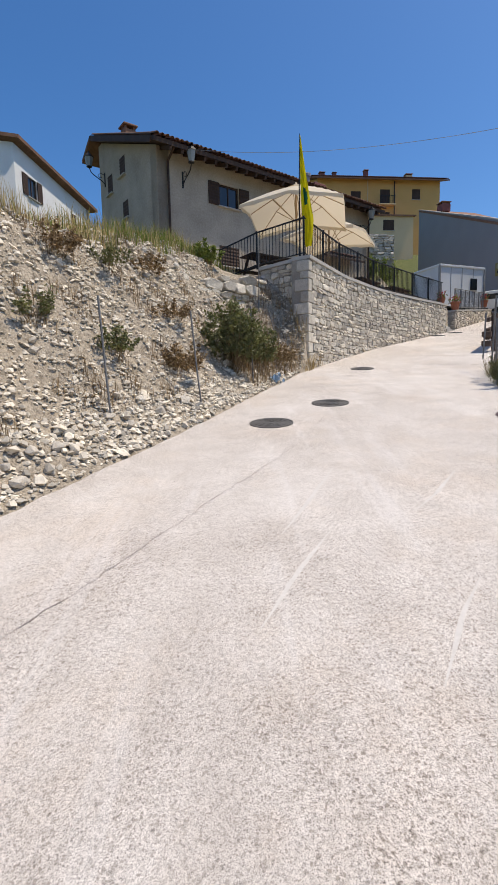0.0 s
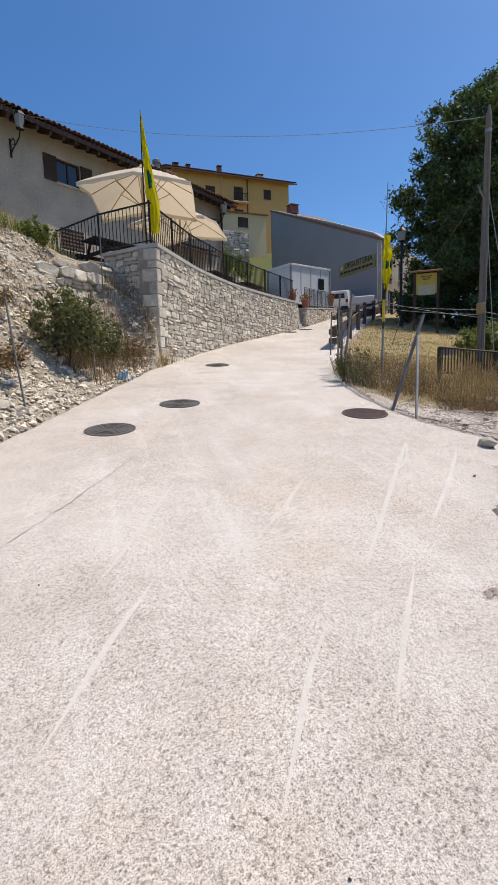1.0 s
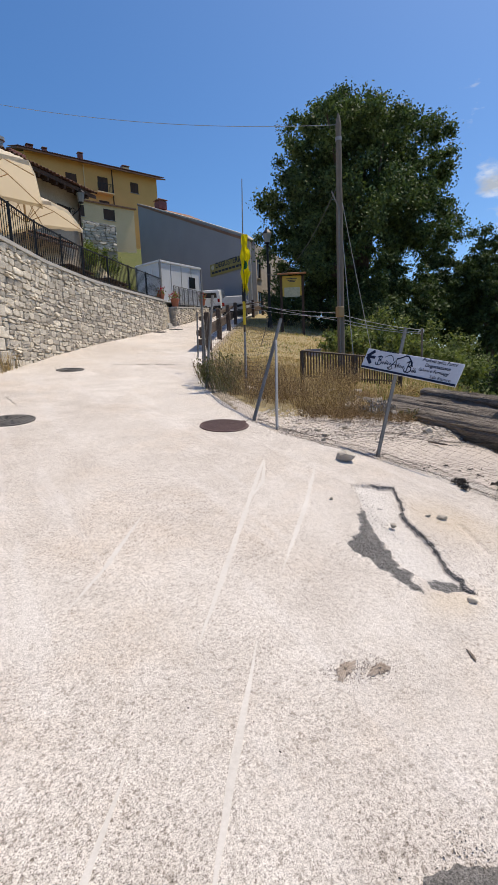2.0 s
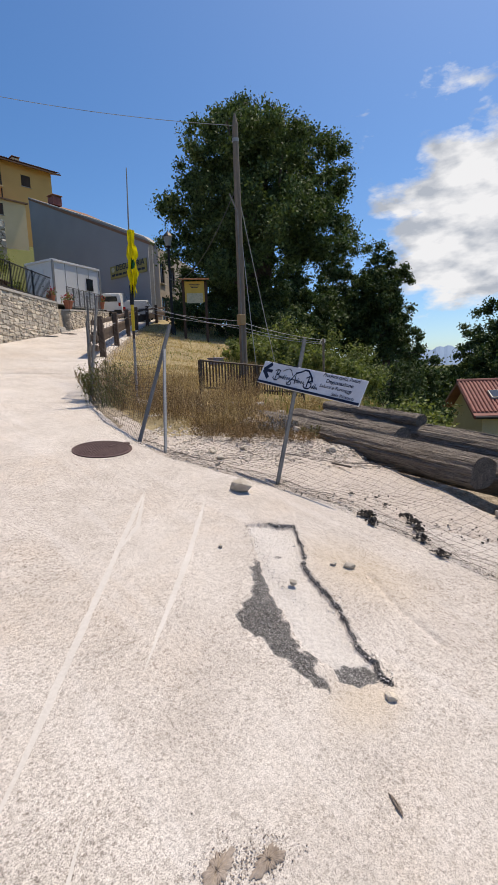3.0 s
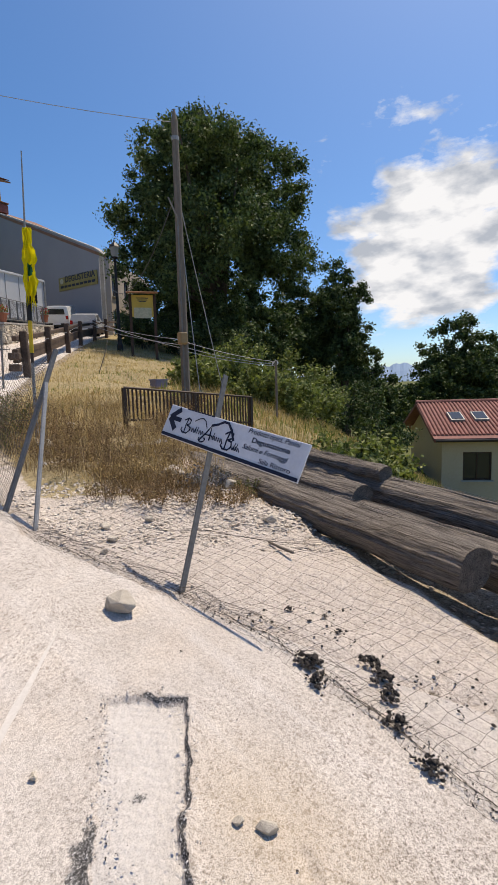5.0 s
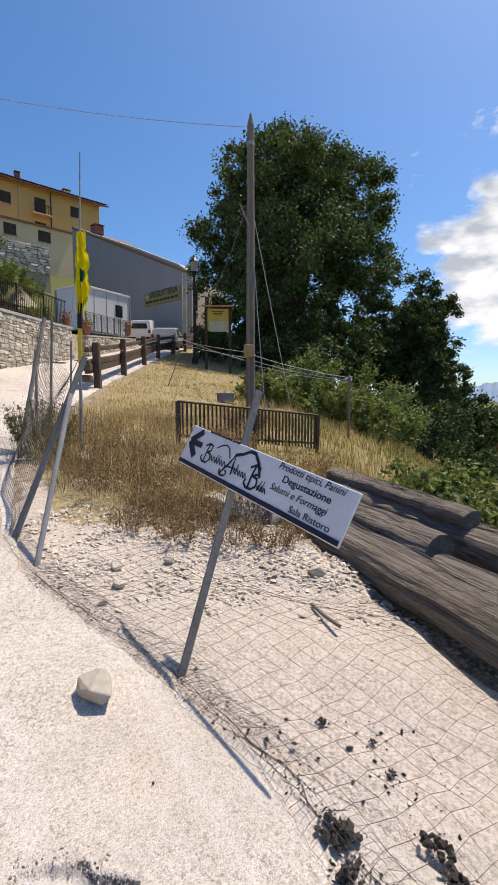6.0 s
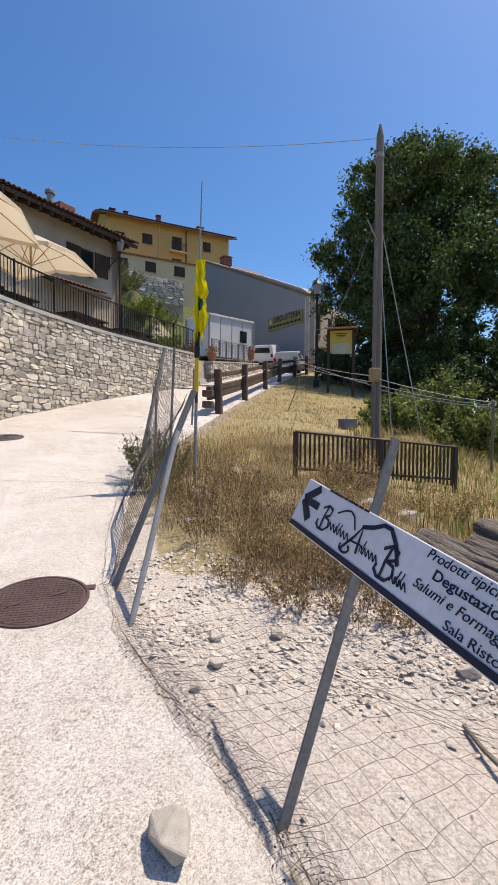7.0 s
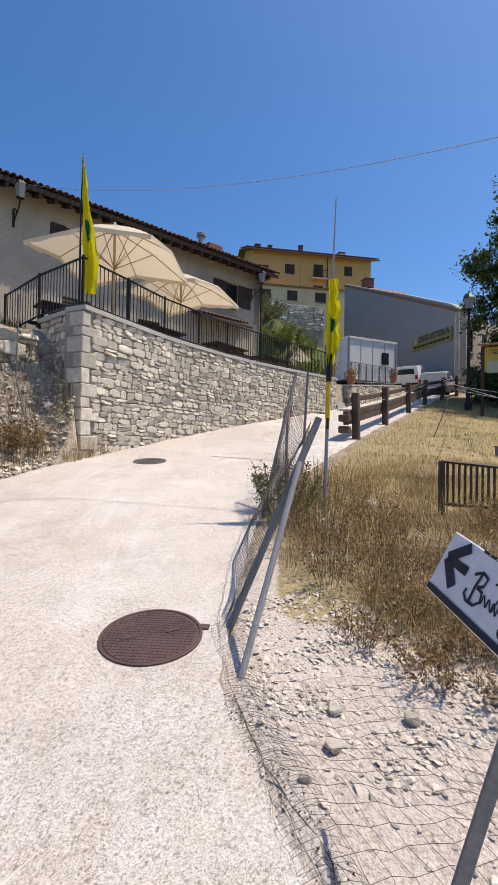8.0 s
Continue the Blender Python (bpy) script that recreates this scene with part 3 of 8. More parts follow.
# ---- buildings ----
def wall_slab(name, length, z0, tops, thick, openings, mat, parent, label=""):
    """An upright wall from (0, 0) along x, thickness towards +y, with its top running through tops [(x, z)] and real openings (x0, z0, x1, z1)."""
    xs = sorted({0.0, length, *[t[0] for t in tops], *[v for o in openings for v in (o[0], o[2])]})
    tx, tz = [t[0] for t in tops], [t[1] for t in tops]
    zs = sorted({z0, *[v for o in openings for v in (o[1], o[3])]})
    verts, faces, seen = [], [], {}

    def v(x, y, z):
        key = (round(x, 4), round(y, 4), round(z, 4))
        if key not in seen:
            seen[key] = len(verts)
            verts.append(key)
        return seen[key]

    def solid(x, z):
        return not any(o[0] < x < o[2] and o[1] < z < o[3] for o in openings)

    for xa, xb in zip(xs, xs[1:]):
        ta, tb = float(np.interp(xa, tx, tz)), float(np.interp(xb, tx, tz))
        for i, za in enumerate(zs):
            last = i == len(zs) - 1
            zb = None if last else zs[i + 1]
            za2, zb2 = (min(zb, ta), min(zb, tb)) if not last else (ta, tb)
            la, lb = min(za, ta), min(za, tb)
            top_cell = za2 >= ta - 1e-6 or zb2 >= tb - 1e-6
            if za2 - la < 1e-5 and zb2 - lb < 1e-5:
                continue
            if not solid((xa + xb) / 2, (max(la, lb) + min(za2, zb2)) / 2):
                continue
            for yy in (0, thick):
                ring = list(dict.fromkeys((v(xa, yy, la), v(xb, yy, lb), v(xb, yy, zb2), v(xa, yy, za2))))
                faces.append(tuple(ring if yy == 0 else ring[::-1]))
            if top_cell:
                faces.append((v(xa, 0, za2), v(xb, 0, zb2), v(xb, thick, zb2), v(xa, thick, za2)))
    for o in openings:
        a, b, c, d = o
        faces.append((v(a, 0, b), v(c, 0, b), v(c, thick, b), v(a, thick, b))[::-1])
        faces.append((v(a, 0, d), v(c, 0, d), v(c, thick, d), v(a, thick, d)))
        faces.append((v(a, 0, b), v(a, 0, d), v(a, thick, d), v(a, thick, b))[::-1])
        faces.append((v(c, 0, b), v(c, 0, d), v(c, thick, d), v(c, thick, b)))
    for x in (0.0, length):
        t = float(np.interp(x, tx, tz))
        faces.append((v(x, 0, z0), v(x, thick, z0), v(x, thick, t), v(x, 0, t)))
    ob = mesh_object(name, verts, faces, mat, parent, label)
    bm = bmesh.new()
    bm.from_mesh(ob.data)
    bmesh.ops.recalc_face_normals(bm, faces=bm.faces)
    bm.to_mesh(ob.data)
    bm.free()
    return ob


def window(parent, m, w, h, depth=0.12, shutters="", sill=True, frame_mat=None, shutter_mat=None):
    """A window in an opening: frame, pane and sill, with shutters open ('open'), closed ('shut') or one of each ('half')."""
    win = bmesh.new()
    t = 0.06
    for sx, sz, cx, cz in ((w, t, w / 2, t / 2), (w, t, w / 2, h - t / 2), (t, h - 2 * t, t / 2, h / 2), (t, h - 2 * t, w - t / 2, h / 2), (t * 0.8, h - 2 * t, w / 2, h / 2)):
        bm_box((sx, 0.05, sz), (cx, depth, cz), bm=win)
    ob = part("window", win, frame_mat or M_WOOD_DARK, parent)
    ob.matrix_basis = m
    part("pane", bm_box((w - 2 * t, 0.012, h - 2 * t), (w / 2, depth + 0.012, h / 2)), M_GLASS, ob)
    if sill:
        part("sill", bm_box((w + 0.16, 0.2, 0.05), (w / 2, -0.02, -0.03), bevel=0.008), M_CAP, ob)
    sm = shutter_mat or M_WOOD_DARK

    def leaf(x0, ww, y):
        n = max(4, int(h / 0.12))
        prof = [(y - 0.02 - (0.016 if k % 2 else 0.0), h * (k + 0.5) / (2 * n)) for k in range(2 * n)]
        prof = [(y - 0.02, 0.0)] + prof + [(y - 0.02, h), (y + 0.018, h), (y + 0.018, 0.0)]
        bm = bmesh.new()
        ra = [bm.verts.new((x0, p, z)) for p, z in prof]
        rb = [bm.verts.new((x0 + ww, p, z)) for p, z in prof]
        for k in range(len(prof)):
            j = (k + 1) % len(prof)
            bm.faces.new((ra[k], ra[j], rb[j], rb[k]))
        bm.faces.new(ra[::-1])
        bm.faces.new(rb)
        bmesh.ops.recalc_face_normals(bm, faces=bm.faces)
        part("shutter", bm, sm, ob)

    if shutters in ("open", "half"):
        leaf(w + 0.01, w / 2, -0.03)
    if shutters == "open":
        leaf(-w / 2 - 0.01, w / 2, -0.03)
    if shutters == "half":
        leaf(0.0, w / 2 - 0.01, -0.01)
    if shutters == "shut":
        leaf(0.0, w / 2 - 0.005, 0.02)
        leaf(w / 2 + 0.005, w / 2 - 0.005, 0.02)
    return ob


def roof_sheet(parent, quad, mat, thick=0.14, name="roof"):
    """A sloping slab under four corners given anticlockwise from above."""
    c = [Vector(p) for p in quad]
    lo = [p - Vector((0, 0, thick)) for p in c]
    faces = [(0, 1, 2, 3), (7, 6, 5, 4)] + [(i, 4 + i, 4 + (i + 1) % 4, (i + 1) % 4)[::-1] for i in range(4)]
    return mesh_object(name, c + lo, faces, mat, parent)


def tile_rows(parent, a, b, up, mat, step=0.2, r=0.085, length=None, singles=True):
    """Curved clay tiles side by side along an eave from a to b; up runs up the slope. The eave row is single tiles, the rest is joined."""
    a, b, up = Vector(a), Vector(b), Vector(up)
    n = max(2, int((b - a).length / step))
    ex = (b - a).normalized()
    ey = up.normalized()
    ez = ex.cross(ey).normalized()
    if ez.z < 0:
        ez = -ez
    L = length or up.length

    def half_pipe(l, y0, lift):
        vs, fs = [], []
        for yy, rr in ((y0, r), (y0 + l, r * 0.86)):
            for k in range(7):
                an = math.pi * k / 6
                vs.append((math.cos(an) * rr, yy, math.sin(an) * rr + lift))
                vs.append((math.cos(an) * (rr - 0.014), yy, math.sin(an) * (rr - 0.014) + lift))
        for k in range(6):
            o, i, o2, i2 = 2 * k, 2 * k + 1, 2 * k + 2, 2 * k + 3
            fs += [(o, o2, 14 + o2, 14 + o), (i, 14 + i, 14 + i2, i2), (o, i, i2, o2)]
        return vs, fs

    rot = Matrix((ex, ey, ez)).transposed().to_4x4()
    vs, fs = half_pipe(0.45, 0.0, 0.02)
    me = bpy.data.meshes.new("roof_tile")
    me.from_pydata(vs, [], fs)
    me.materials.append(mat)
    allv, allf = [], []
    for i in range(n):
        p = a + (b - a) * ((i + 0.5) / n)
        if singles:
            shared("roof_tile", me, Matrix.Translation(p + ez * random.uniform(-0.008, 0.01)) @ rot @ pose(0, random.uniform(-0.03, 0.03), 0, 0, 0, random.uniform(-2, 2)), parent)
        v2, f2 = half_pipe(L - 0.35, 0.35, 0.0)
        base = len(allv)
        allv += [p + ex * x + ey * y + ez * z for x, y, z in v2]
        allf += [tuple(base + k for k in f) for f in f2]
    tagged(mesh_object("tile_field", allv, allf, mat, parent), kind="stuff")


def chimney(parent, at_xyz, size=(0.55, 0.55, 0.9), mat=None):
    x, y, z = at_xyz
    ch = part("chimney", bm_box(size, (x, y, z + size[2] / 2), bevel=0.02), mat or M_HOUSE, parent)
    part("chimney_cap", bm_box((size[0] + 0.14, size[1] + 0.14, 0.08), (x, y, z + size[2] + 0.16), bevel=0.02), M_TILE, ch)
    for dx in (-1, 1):
        part("chimney_vent", bm_box((0.1, size[1] * 0.9, 0.12), (x + dx * size[0] * 0.38, y, z + size[2] + 0.06)), M_TILE, ch)


def wall_lantern(m, label):
    """A black iron lantern on a scrolled bracket; the wall is at y = 0, the lamp stands out towards -y."""
    la = thing("wall_lantern", m, label, "lamp", "wall lanterns")
    part("bracket", bm_tube([(0, 0, -0.75), (0, -0.15, -0.62), (0, -0.42, -0.5), (0, -0.62, -0.38), (0, -0.7, -0.2)], 0.022, 6), M_BLACK, la)
    part("scroll", bm_tube([(0, -0.03, -0.35), (0, -0.2, -0.3), (0, -0.33, -0.42), (0, -0.25, -0.52), (0, -0.15, -0.46)], 0.014, 6), M_BLACK, la)
    part("wall_plate", bm_box((0.07, 0.03, 0.6), (0, -0.015, -0.55), bevel=0.006), M_BLACK, la)
    head = part("lantern", bm_lathe([(0.05, -0.2), (0.13, -0.17), (0.12, -0.14)], 6, centre=(0, -0.7, 0)), M_BLACK, la)
    part("glass", bm_lathe([(0.11, -0.14), (0.19, 0.24)], 6, centre=(0, -0.7, 0)), M_LAMP_GLASS, head)
    part("cap", bm_lathe([(0.215, 0.24), (0.2, 0.28), (0.09, 0.4), (0.05, 0.43), (0.02, 0.52)], 6, centre=(0, -0.7, 0)), M_BLACK, head)
    return la


M_LAMP_GLASS = plain("milky_lantern_glass", (0.26, 0.27, 0.27), 0.2)


def stone_house():
    """The long rendered house above the terrace: facade along x, gable end at x = 0 running back."""
    d = (0.801, 0.599)
    hs = thing("stone_house", frame_along((-3.17, 18.36), d), "old beige rendered house with dark shutters and clay tile roof", "house")
    L, D, z0, ze, zr = 12.15, 5.3, 4.3, 10.45, 12.59
    front = [(2.75, 8.85, 3.75, 9.72), (9.24, 8.6, 10.68, 9.6), (2.7, 6.5, 3.7, 7.3), (5.6, 5.0, 6.6, 7.1)]
    wall_slab("facade", L, z0, [(0, ze), (L, ze)], 0.5, front, M_HOUSE, hs)
    gable = wall_slab("gable_wall", D, z0, [(0, ze), (D, zr)], 0.5, [(2.85, 10.45, 3.4, 11.2), (4.25, 10.15, 4.8, 10.95), (2.7, 8.7, 3.25, 9.4)], M_HOUSE, hs)
    gable.matrix_basis = pose(0, 0, 0, 0, 0, 90) @ Matrix.Diagonal((1, -1, 1, 1))
    end = wall_slab("end_wall", D, z0, [(0, ze), (D, zr)], 0.5, [], M_HOUSE, hs)
    end.matrix_basis = pose(L, 0, 0, 0, 0, 90)
    back = wall_slab("back_wall", L, z0, [(0, zr), (L, zr)], 0.4, [], M_HOUSE, hs)
    back.matrix_basis = pose(0, D, 0)
    window(hs, pose(2.75, 0, 8.85), 1.0, 0.87, 0.1, "open")
    window(hs, pose(9.24, 0, 8.6), 1.44, 1.0, 0.1, "half")
    window(hs, pose(2.7, 0, 6.5), 1.0, 0.8, 0.1, "shut")
    window(hs, pose(5.6, 0, 5.0), 1.0, 2.1, 0.1, "", False)
    for a, b, c, e in ((2.85, 10.45, 3.4, 11.2), (4.25, 10.15, 4.8, 10.95), (2.7, 8.7, 3.25, 9.4)):
        window(hs, pose(0, c, b, 0, 0, -90), c - a, e - b, 0.06, "shut", True)
    # roof: one slope from the eave over the terrace up to the ridge
    k = (zr - ze) / D
    o = 0.75
    q = [(-0.45, -o, ze - k * o + 0.2), (L + 0.4, -o, ze - k * o + 0.2), (L + 0.4, D + 0.3, zr + k * 0.3 + 0.2), (-0.45, D + 0.3, zr + k * 0.3 + 0.2)]
    roof_sheet(hs, q, M_WOOD_DARK, 0.16)
    back_q = [(-0.45, D + 0.3, zr + 0.28), (L + 0.4, D + 0.3, zr + 0.28), (L + 0.4, D + 1.4, zr - 0.3), (-0.45, D + 1.4, zr - 0.3)]
    roof_sheet(hs, back_q, M_TILE, 0.16, "back_roof")
    tile_rows(hs, (-0.45, -o - 0.08, ze - k * o + 0.22), (L + 0.4, -o - 0.08, ze - k * o + 0.22), (0, D + 0.9, k * (D + 0.9)), M_TILE)
    for i in range(25):
        x = 0.2 + i * 0.49
        part("rafter", bm_box((0.1, 0.85, 0.13), (x, -0.36, ze - k * 0.36 - 0.06), Euler((math.atan(k), 0, 0)).to_matrix()), M_WOOD_DARK, hs)
    part("verge_board", bm_box((0.06, D + 1.1, 0.22), (-0.46, D / 2 - 0.2, (ze + zr) / 2 - k * 0.2 + 0.08), Euler((math.atan(k), 0, 0)).to_matrix()), M_WOOD_DARK, hs)
    part("downpipe", bm_tube([(0.42, -0.62, ze - 0.2), (0.42, -0.1, ze - 0.5), (0.42, -0.07, 4.6)], 0.045, 8), M_WOOD_DARK, hs)
    part("downpipe", bm_tube([(L - 0.1, -0.62, ze - 0.2), (L - 0.1, -0.1, ze - 0.5), (L - 0.1, -0.07, 4.6)], 0.045, 8), M_WOOD_DARK, hs)
    chimney(hs, (0.6, 3.7, 11.9), (0.5, 0.5, 0.7), M_TILE)
    chimney(hs, (5.0, 3.6, 11.9), (0.25, 0.25, 0.5))
    chimney(hs, (9.0, 4.6, 12.3), (0.5, 0.5, 0.6))
    # steel flue and the tiled porch over the terrace door
    fl = part("flue", bm_tube([(11.0, 3.4, 11.6), (11.0, 3.4, 13.05)], 0.16, 12), M_GALV, hs)
    part("flue_cap", bm_lathe([(0.24, 13.05), (0.24, 13.2), (0.05, 13.3)], 12, centre=(11.0, 3.4, 0)), M_GALV, fl)
    part("dormer", bm_box((0.9, 1.4, 1.0), (11.6, 3.6, 12.2), bevel=0.02), M_TILE_RED, hs)
    roof_sheet(hs, [(8.0, -0.9, 7.55), (10.8, -0.9, 7.55), (10.8, 0.0, 7.95), (8.0, 0.0, 7.95)], M_WOOD_DARK, 0.1, "porch_roof")
    tile_rows(hs, (8.0, -0.95, 7.58), (10.8, -0.95, 7.58), (0, 0.95, 0.42), M_TILE, singles=False)
    m = hs.matrix_world
    wall_lantern(m @ pose(1.08, 0, 10.0), "black iron wall lantern on the house front near its corner")
    wall_lantern(m @ pose(11.5, 0, 9.9), "black iron wall lantern at the far end of the house front")
    wall_lantern(m @ pose(0.0, 5.1, 11.5, 0, 0, -90), "black iron wall lantern high on the gable end")
    fb = thing("flower_box", m @ pose(9.6, -0.14, 8.42), "red geraniums in a window box on the stone house", "flowers", "flower boxes")
    part("trough", bm_box((0.9, 0.2, 0.16), (0.4, 0, 0.08), bevel=0.015), M_TILE_RED, fb)
    part("blossom", clump(0.45, 0.14, 0.16, 90, 0.05, (0.4, 0, 0.24)), M_BLOSSOM, fb)


def clump(rx, ry, rz, n, size, centre=(0, 0, 0), flat=0.0):
    """A loose cloud of small leaves."""
    bm = bmesh.new()
    c = Vector(centre)
    for _ in range(n):
        p = Vector((random.gauss(0, 0.5) * rx, random.gauss(0, 0.5) * ry, random.gauss(0, 0.5) * rz)) + c
        add_leaf(bm, p, size * random.uniform(0.6, 1.3))
    return bm


def add_leaf(bm, p, s):
    r = Euler((random.uniform(0, 6.3), random.uniform(0, 6.3), random.uniform(0, 6.3))).to_matrix()
    bm.faces.new([bm.verts.new(p + r @ Vector(v)) for v in ((-s * 0.5, 0, 0), (0, -s * 0.32, s * 0.08), (s * 0.55, 0, 0), (0, s * 0.32, s * 0.08))])


M_BLOSSOM = leaf_material("red_blossom", (0.30, 0.01, 0.03), (0.55, 0.04, 0.09), 0.2)


def house_block(name, m, L, D, z0, ze, rise, mat, openings, label, roof_mat, over=0.5, sub=("wall",), shutter="shut", group=""):
    """A block with windows in its front: front along x at y = 0, depth towards +y, ridge along x."""
    hb = thing(name, m, label, "house", group)
    wall_slab("front_wall", L, z0, [(0, ze), (L, ze)], 0.4, openings, mat, hb)
    b = wall_slab("back_wall", L, z0, [(0, ze), (L, ze)], 0.4, [], mat, hb)
    b.matrix_basis = pose(0, D - 0.4, 0)
    for x, nm in ((0.4, "side_wall"), (L, "side_wall")):
        s = wall_slab(nm, D - 0.8, z0, [(0, ze), ((D - 0.8) / 2, ze + rise), (D - 0.8, ze)], 0.4, [], mat, hb)
        s.matrix_basis = pose(x, 0.4, 0, 0, 0, 90)
    for a, zb, c, zt in openings:
        window(hb, pose(a, 0, zb), c - a, zt - zb, 0.08, shutter, True)
    k = rise / (D / 2)
    roof_sheet(hb, [(-over, -over, ze - k * over + 0.16), (L + over, -over, ze - k * over + 0.16), (L + over, D / 2, ze + rise + 0.16), (-over, D / 2, ze + rise + 0.16)], roof_mat, 0.16)
    roof_sheet(hb, [(-over, D / 2, ze + rise + 0.16), (L + over, D / 2, ze + rise + 0.16), (L + over, D + over, ze - k * over + 0.16), (-over, D + over, ze - k * over + 0.16)], roof_mat, 0.16)
    return hb, k


stone_house()

# ochre house: front runs from left to right
W0 = Vector((26.5 - 17.0 * 0.995, 65.0 - 17.0 * 0.1))
OX = [(0.9, 24.1, 2.2, 25.8), (4.4, 24.9, 5.7, 26.2), (8.3, 24.5, 9.6, 26.5), (12.6, 25.3, 13.7, 26.6), (4.4, 22.6, 5.6, 23.2), (8.3, 22.6, 9.6, 23.7)]
ochre, _k = house_block("ochre_house", frame_along(W0, (0.995, 0.10)), 16.4, 9.0, 8.0, 27.7, 1.6, M_YELLOW, OX, "tall ochre rendered house with dark brown shutters and tiled roof", M_TILE, 0.9)
tile_rows(ochre, (-0.9, -1.0, 27.6), (17.3, -1.0, 27.6), (0, 5.4, 1.95), M_TILE, 0.28, 0.11, singles=False)
chimney(ochre, (1.2, 2.4, 28.5), (0.7, 0.6, 0.7), M_TILE_RED)
chimney(ochre, (3.0, 2.8, 28.6), (0.5, 0.5, 0.8), M_TILE_RED)
chimney(ochre, (7.2, 2.4, 28.5), (0.55, 0.55, 1.1), M_TILE_RED)
chimney(ochre, (13.2, 2.6, 28.5), (0.9, 0.7, 0.8), M_CREAM)
part("downpipe", bm_tube([(10.2, -0.08, 27.5), (10.2, -0.08, 19)], 0.07, 6), M_BROWN_METAL, ochre)
part("downpipe", bm_tube([(6.6, -0.08, 27.5), (6.6, -0.08, 22.5)], 0.07, 6), M_CREAM, ochre)
bal = part("balcony", bm_box((2.2, 0.9, 0.15), (8.95, -0.45, 24.4), bevel=0.02), M_CREAM, ochre)
for i in range(12):
    part("baluster", bm_box((0.03, 0.03, 0.95), (7.95 + i * 0.182, -0.86, 24.95)), M_BLACK, bal)
part("handrail", bm_box((2.1, 0.05, 0.05), (8.95, -0.86, 25.45)), M_BLACK, bal)
bal = part("balcony", bm_box((2.0, 0.9, 0.15), (1.5, -0.45, 24.0), bevel=0.02), M_CREAM, ochre)
for i in range(10):
    part("baluster", bm_box((0.03, 0.03, 0.95), (0.6 + i * 0.2, -0.86, 24.55)), M_BLACK, bal)
wing, _k = house_block("cream_wing", frame_along(W0 + Vector((0.3, -3.2)), (0.995, 0.10)), 11.4, 3.2, 8.0, 22.1, 0.3, M_CREAM, [(3.9, 20.4, 5.2, 21.65), (7.5, 20.4, 8.9, 21.65), (0.6, 20.4, 1.8, 21.6)], "cream rendered lower wing with brown shutters below the ochre house", M_TILE, 0.25)

# grey building with a blank side wall and a falling roofline
GD = (0.195, -0.981)
grey = thing("grey_building", frame_along((17.8, 49.7), GD), "blank grey rendered side of a large building with pale coping", "house")
GT = [(0, 18.75), (10.4, 14.5), (15.6, 12.25), (16.6, 11.6)]
wall_slab("side_wall", 16.6, 5.0, GT, 0.4, [], M_GREY, grey)
gf = wall_slab("front_wall", 9.0, 4.0, [(0, 11.6), (9, 11.6)], 0.4, [(1.0, 9.0, 1.8, 10.6), (1.0, 6.0, 2.0, 8.0), (3.2, 9.0, 4.0, 10.6), (3.2, 6.0, 4.2, 8.0), (6.0, 9.0, 6.8, 10.6)], M_HOUSE, grey)
gf.matrix_basis = pose(16.6, 0.0, 0, 0, 0, 114)
for a, zb, c, zt in [(1.0, 9.0, 1.8, 10.6), (1.0, 6.0, 2.0, 8.0), (3.2, 9.0, 4.0, 10.6), (3.2, 6.0, 4.2, 8.0), (6.0, 9.0, 6.8, 10.6)]:
    window(grey, pose(16.6, 0.0, 0, 0, 0, 114) @ pose(a, 0, zb), c - a, zt - zb, 0.1, "")
roof_sheet(grey, [(16.75, -0.05, 11.62), (10.4, 6.2, 11.62), (0, 6.2, 18.85), (0, -0.05, 18.85)], M_TILE, 0.2)
for (xa, za), (xb, zb) in zip(GT, GT[1:]):
    ln = math.hypot(xb - xa, zb - za)
    part("coping", bm_box((ln + 0.02, 0.5, 0.1), ((xa + xb) / 2, 0.2, (za + zb) / 2 + 0.06), Euler((0, math.atan2(za - zb, xb - xa), 0)).to_matrix()), M_CAP, grey)
chimney(grey, (1.9, 1.5, 18.0), (0.9, 0.9, 0.7), M_TILE_RED)
part("stone_quoin", bm_box((0.5, 0.06, 7.0), (16.3, -0.03, 8.0)), M_STONE, grey, "exposed limestone quoins at the corner")

# white house on the hill
wd = Vector((1.3, 8.0)).normalized()
white = thing("white_house", frame_along((-12.0, 26.2), wd), "white rendered hillside house with dark shutters and tiled roof", "house")
WO = [(1.05, 12.2, 1.95, 13.3), (5.6, 11.9, 6.2, 12.9)]
wall_slab("front_wall", 8.1, 8.0, [(0, 14.5), (8.1, 13.8)], 0.4, WO, M_WHITE, white)
lw = wall_slab("side_wall", 7.0, 8.0, [(0, 14.5), (7.0, 13.9)], 0.4, [], M_WHITE, white)
lw.matrix_basis = pose(0.0, 0.0, 0, 0, 0, 128) @ pose(0, -0.4, 0)
rw = wall_slab("side_wall", 6.0, 8.0, [(0, 13.8), (6.0, 13.9)], 0.4, [], M_WHITE, white)
rw.matrix_basis = pose(8.1, 0.0, 0, 0, 0, 90)
window(white, pose(1.05, 0, 12.2), 0.9, 1.1, 0.08, "open")
window(white, pose(5.6, 0, 11.9), 0.6, 1.0, 0.08, "shut")
roof_sheet(white, [(-0.15, -0.45, 14.78), (8.5, -0.45, 14.03), (8.5, 6.2, 14.1), (-4.9, 5.6, 14.2)], M_TILE, 0.18)
chimney(white, (-2.6, 4.2, 14.1), (0.5, 0.5, 0.5), M_WHITE)

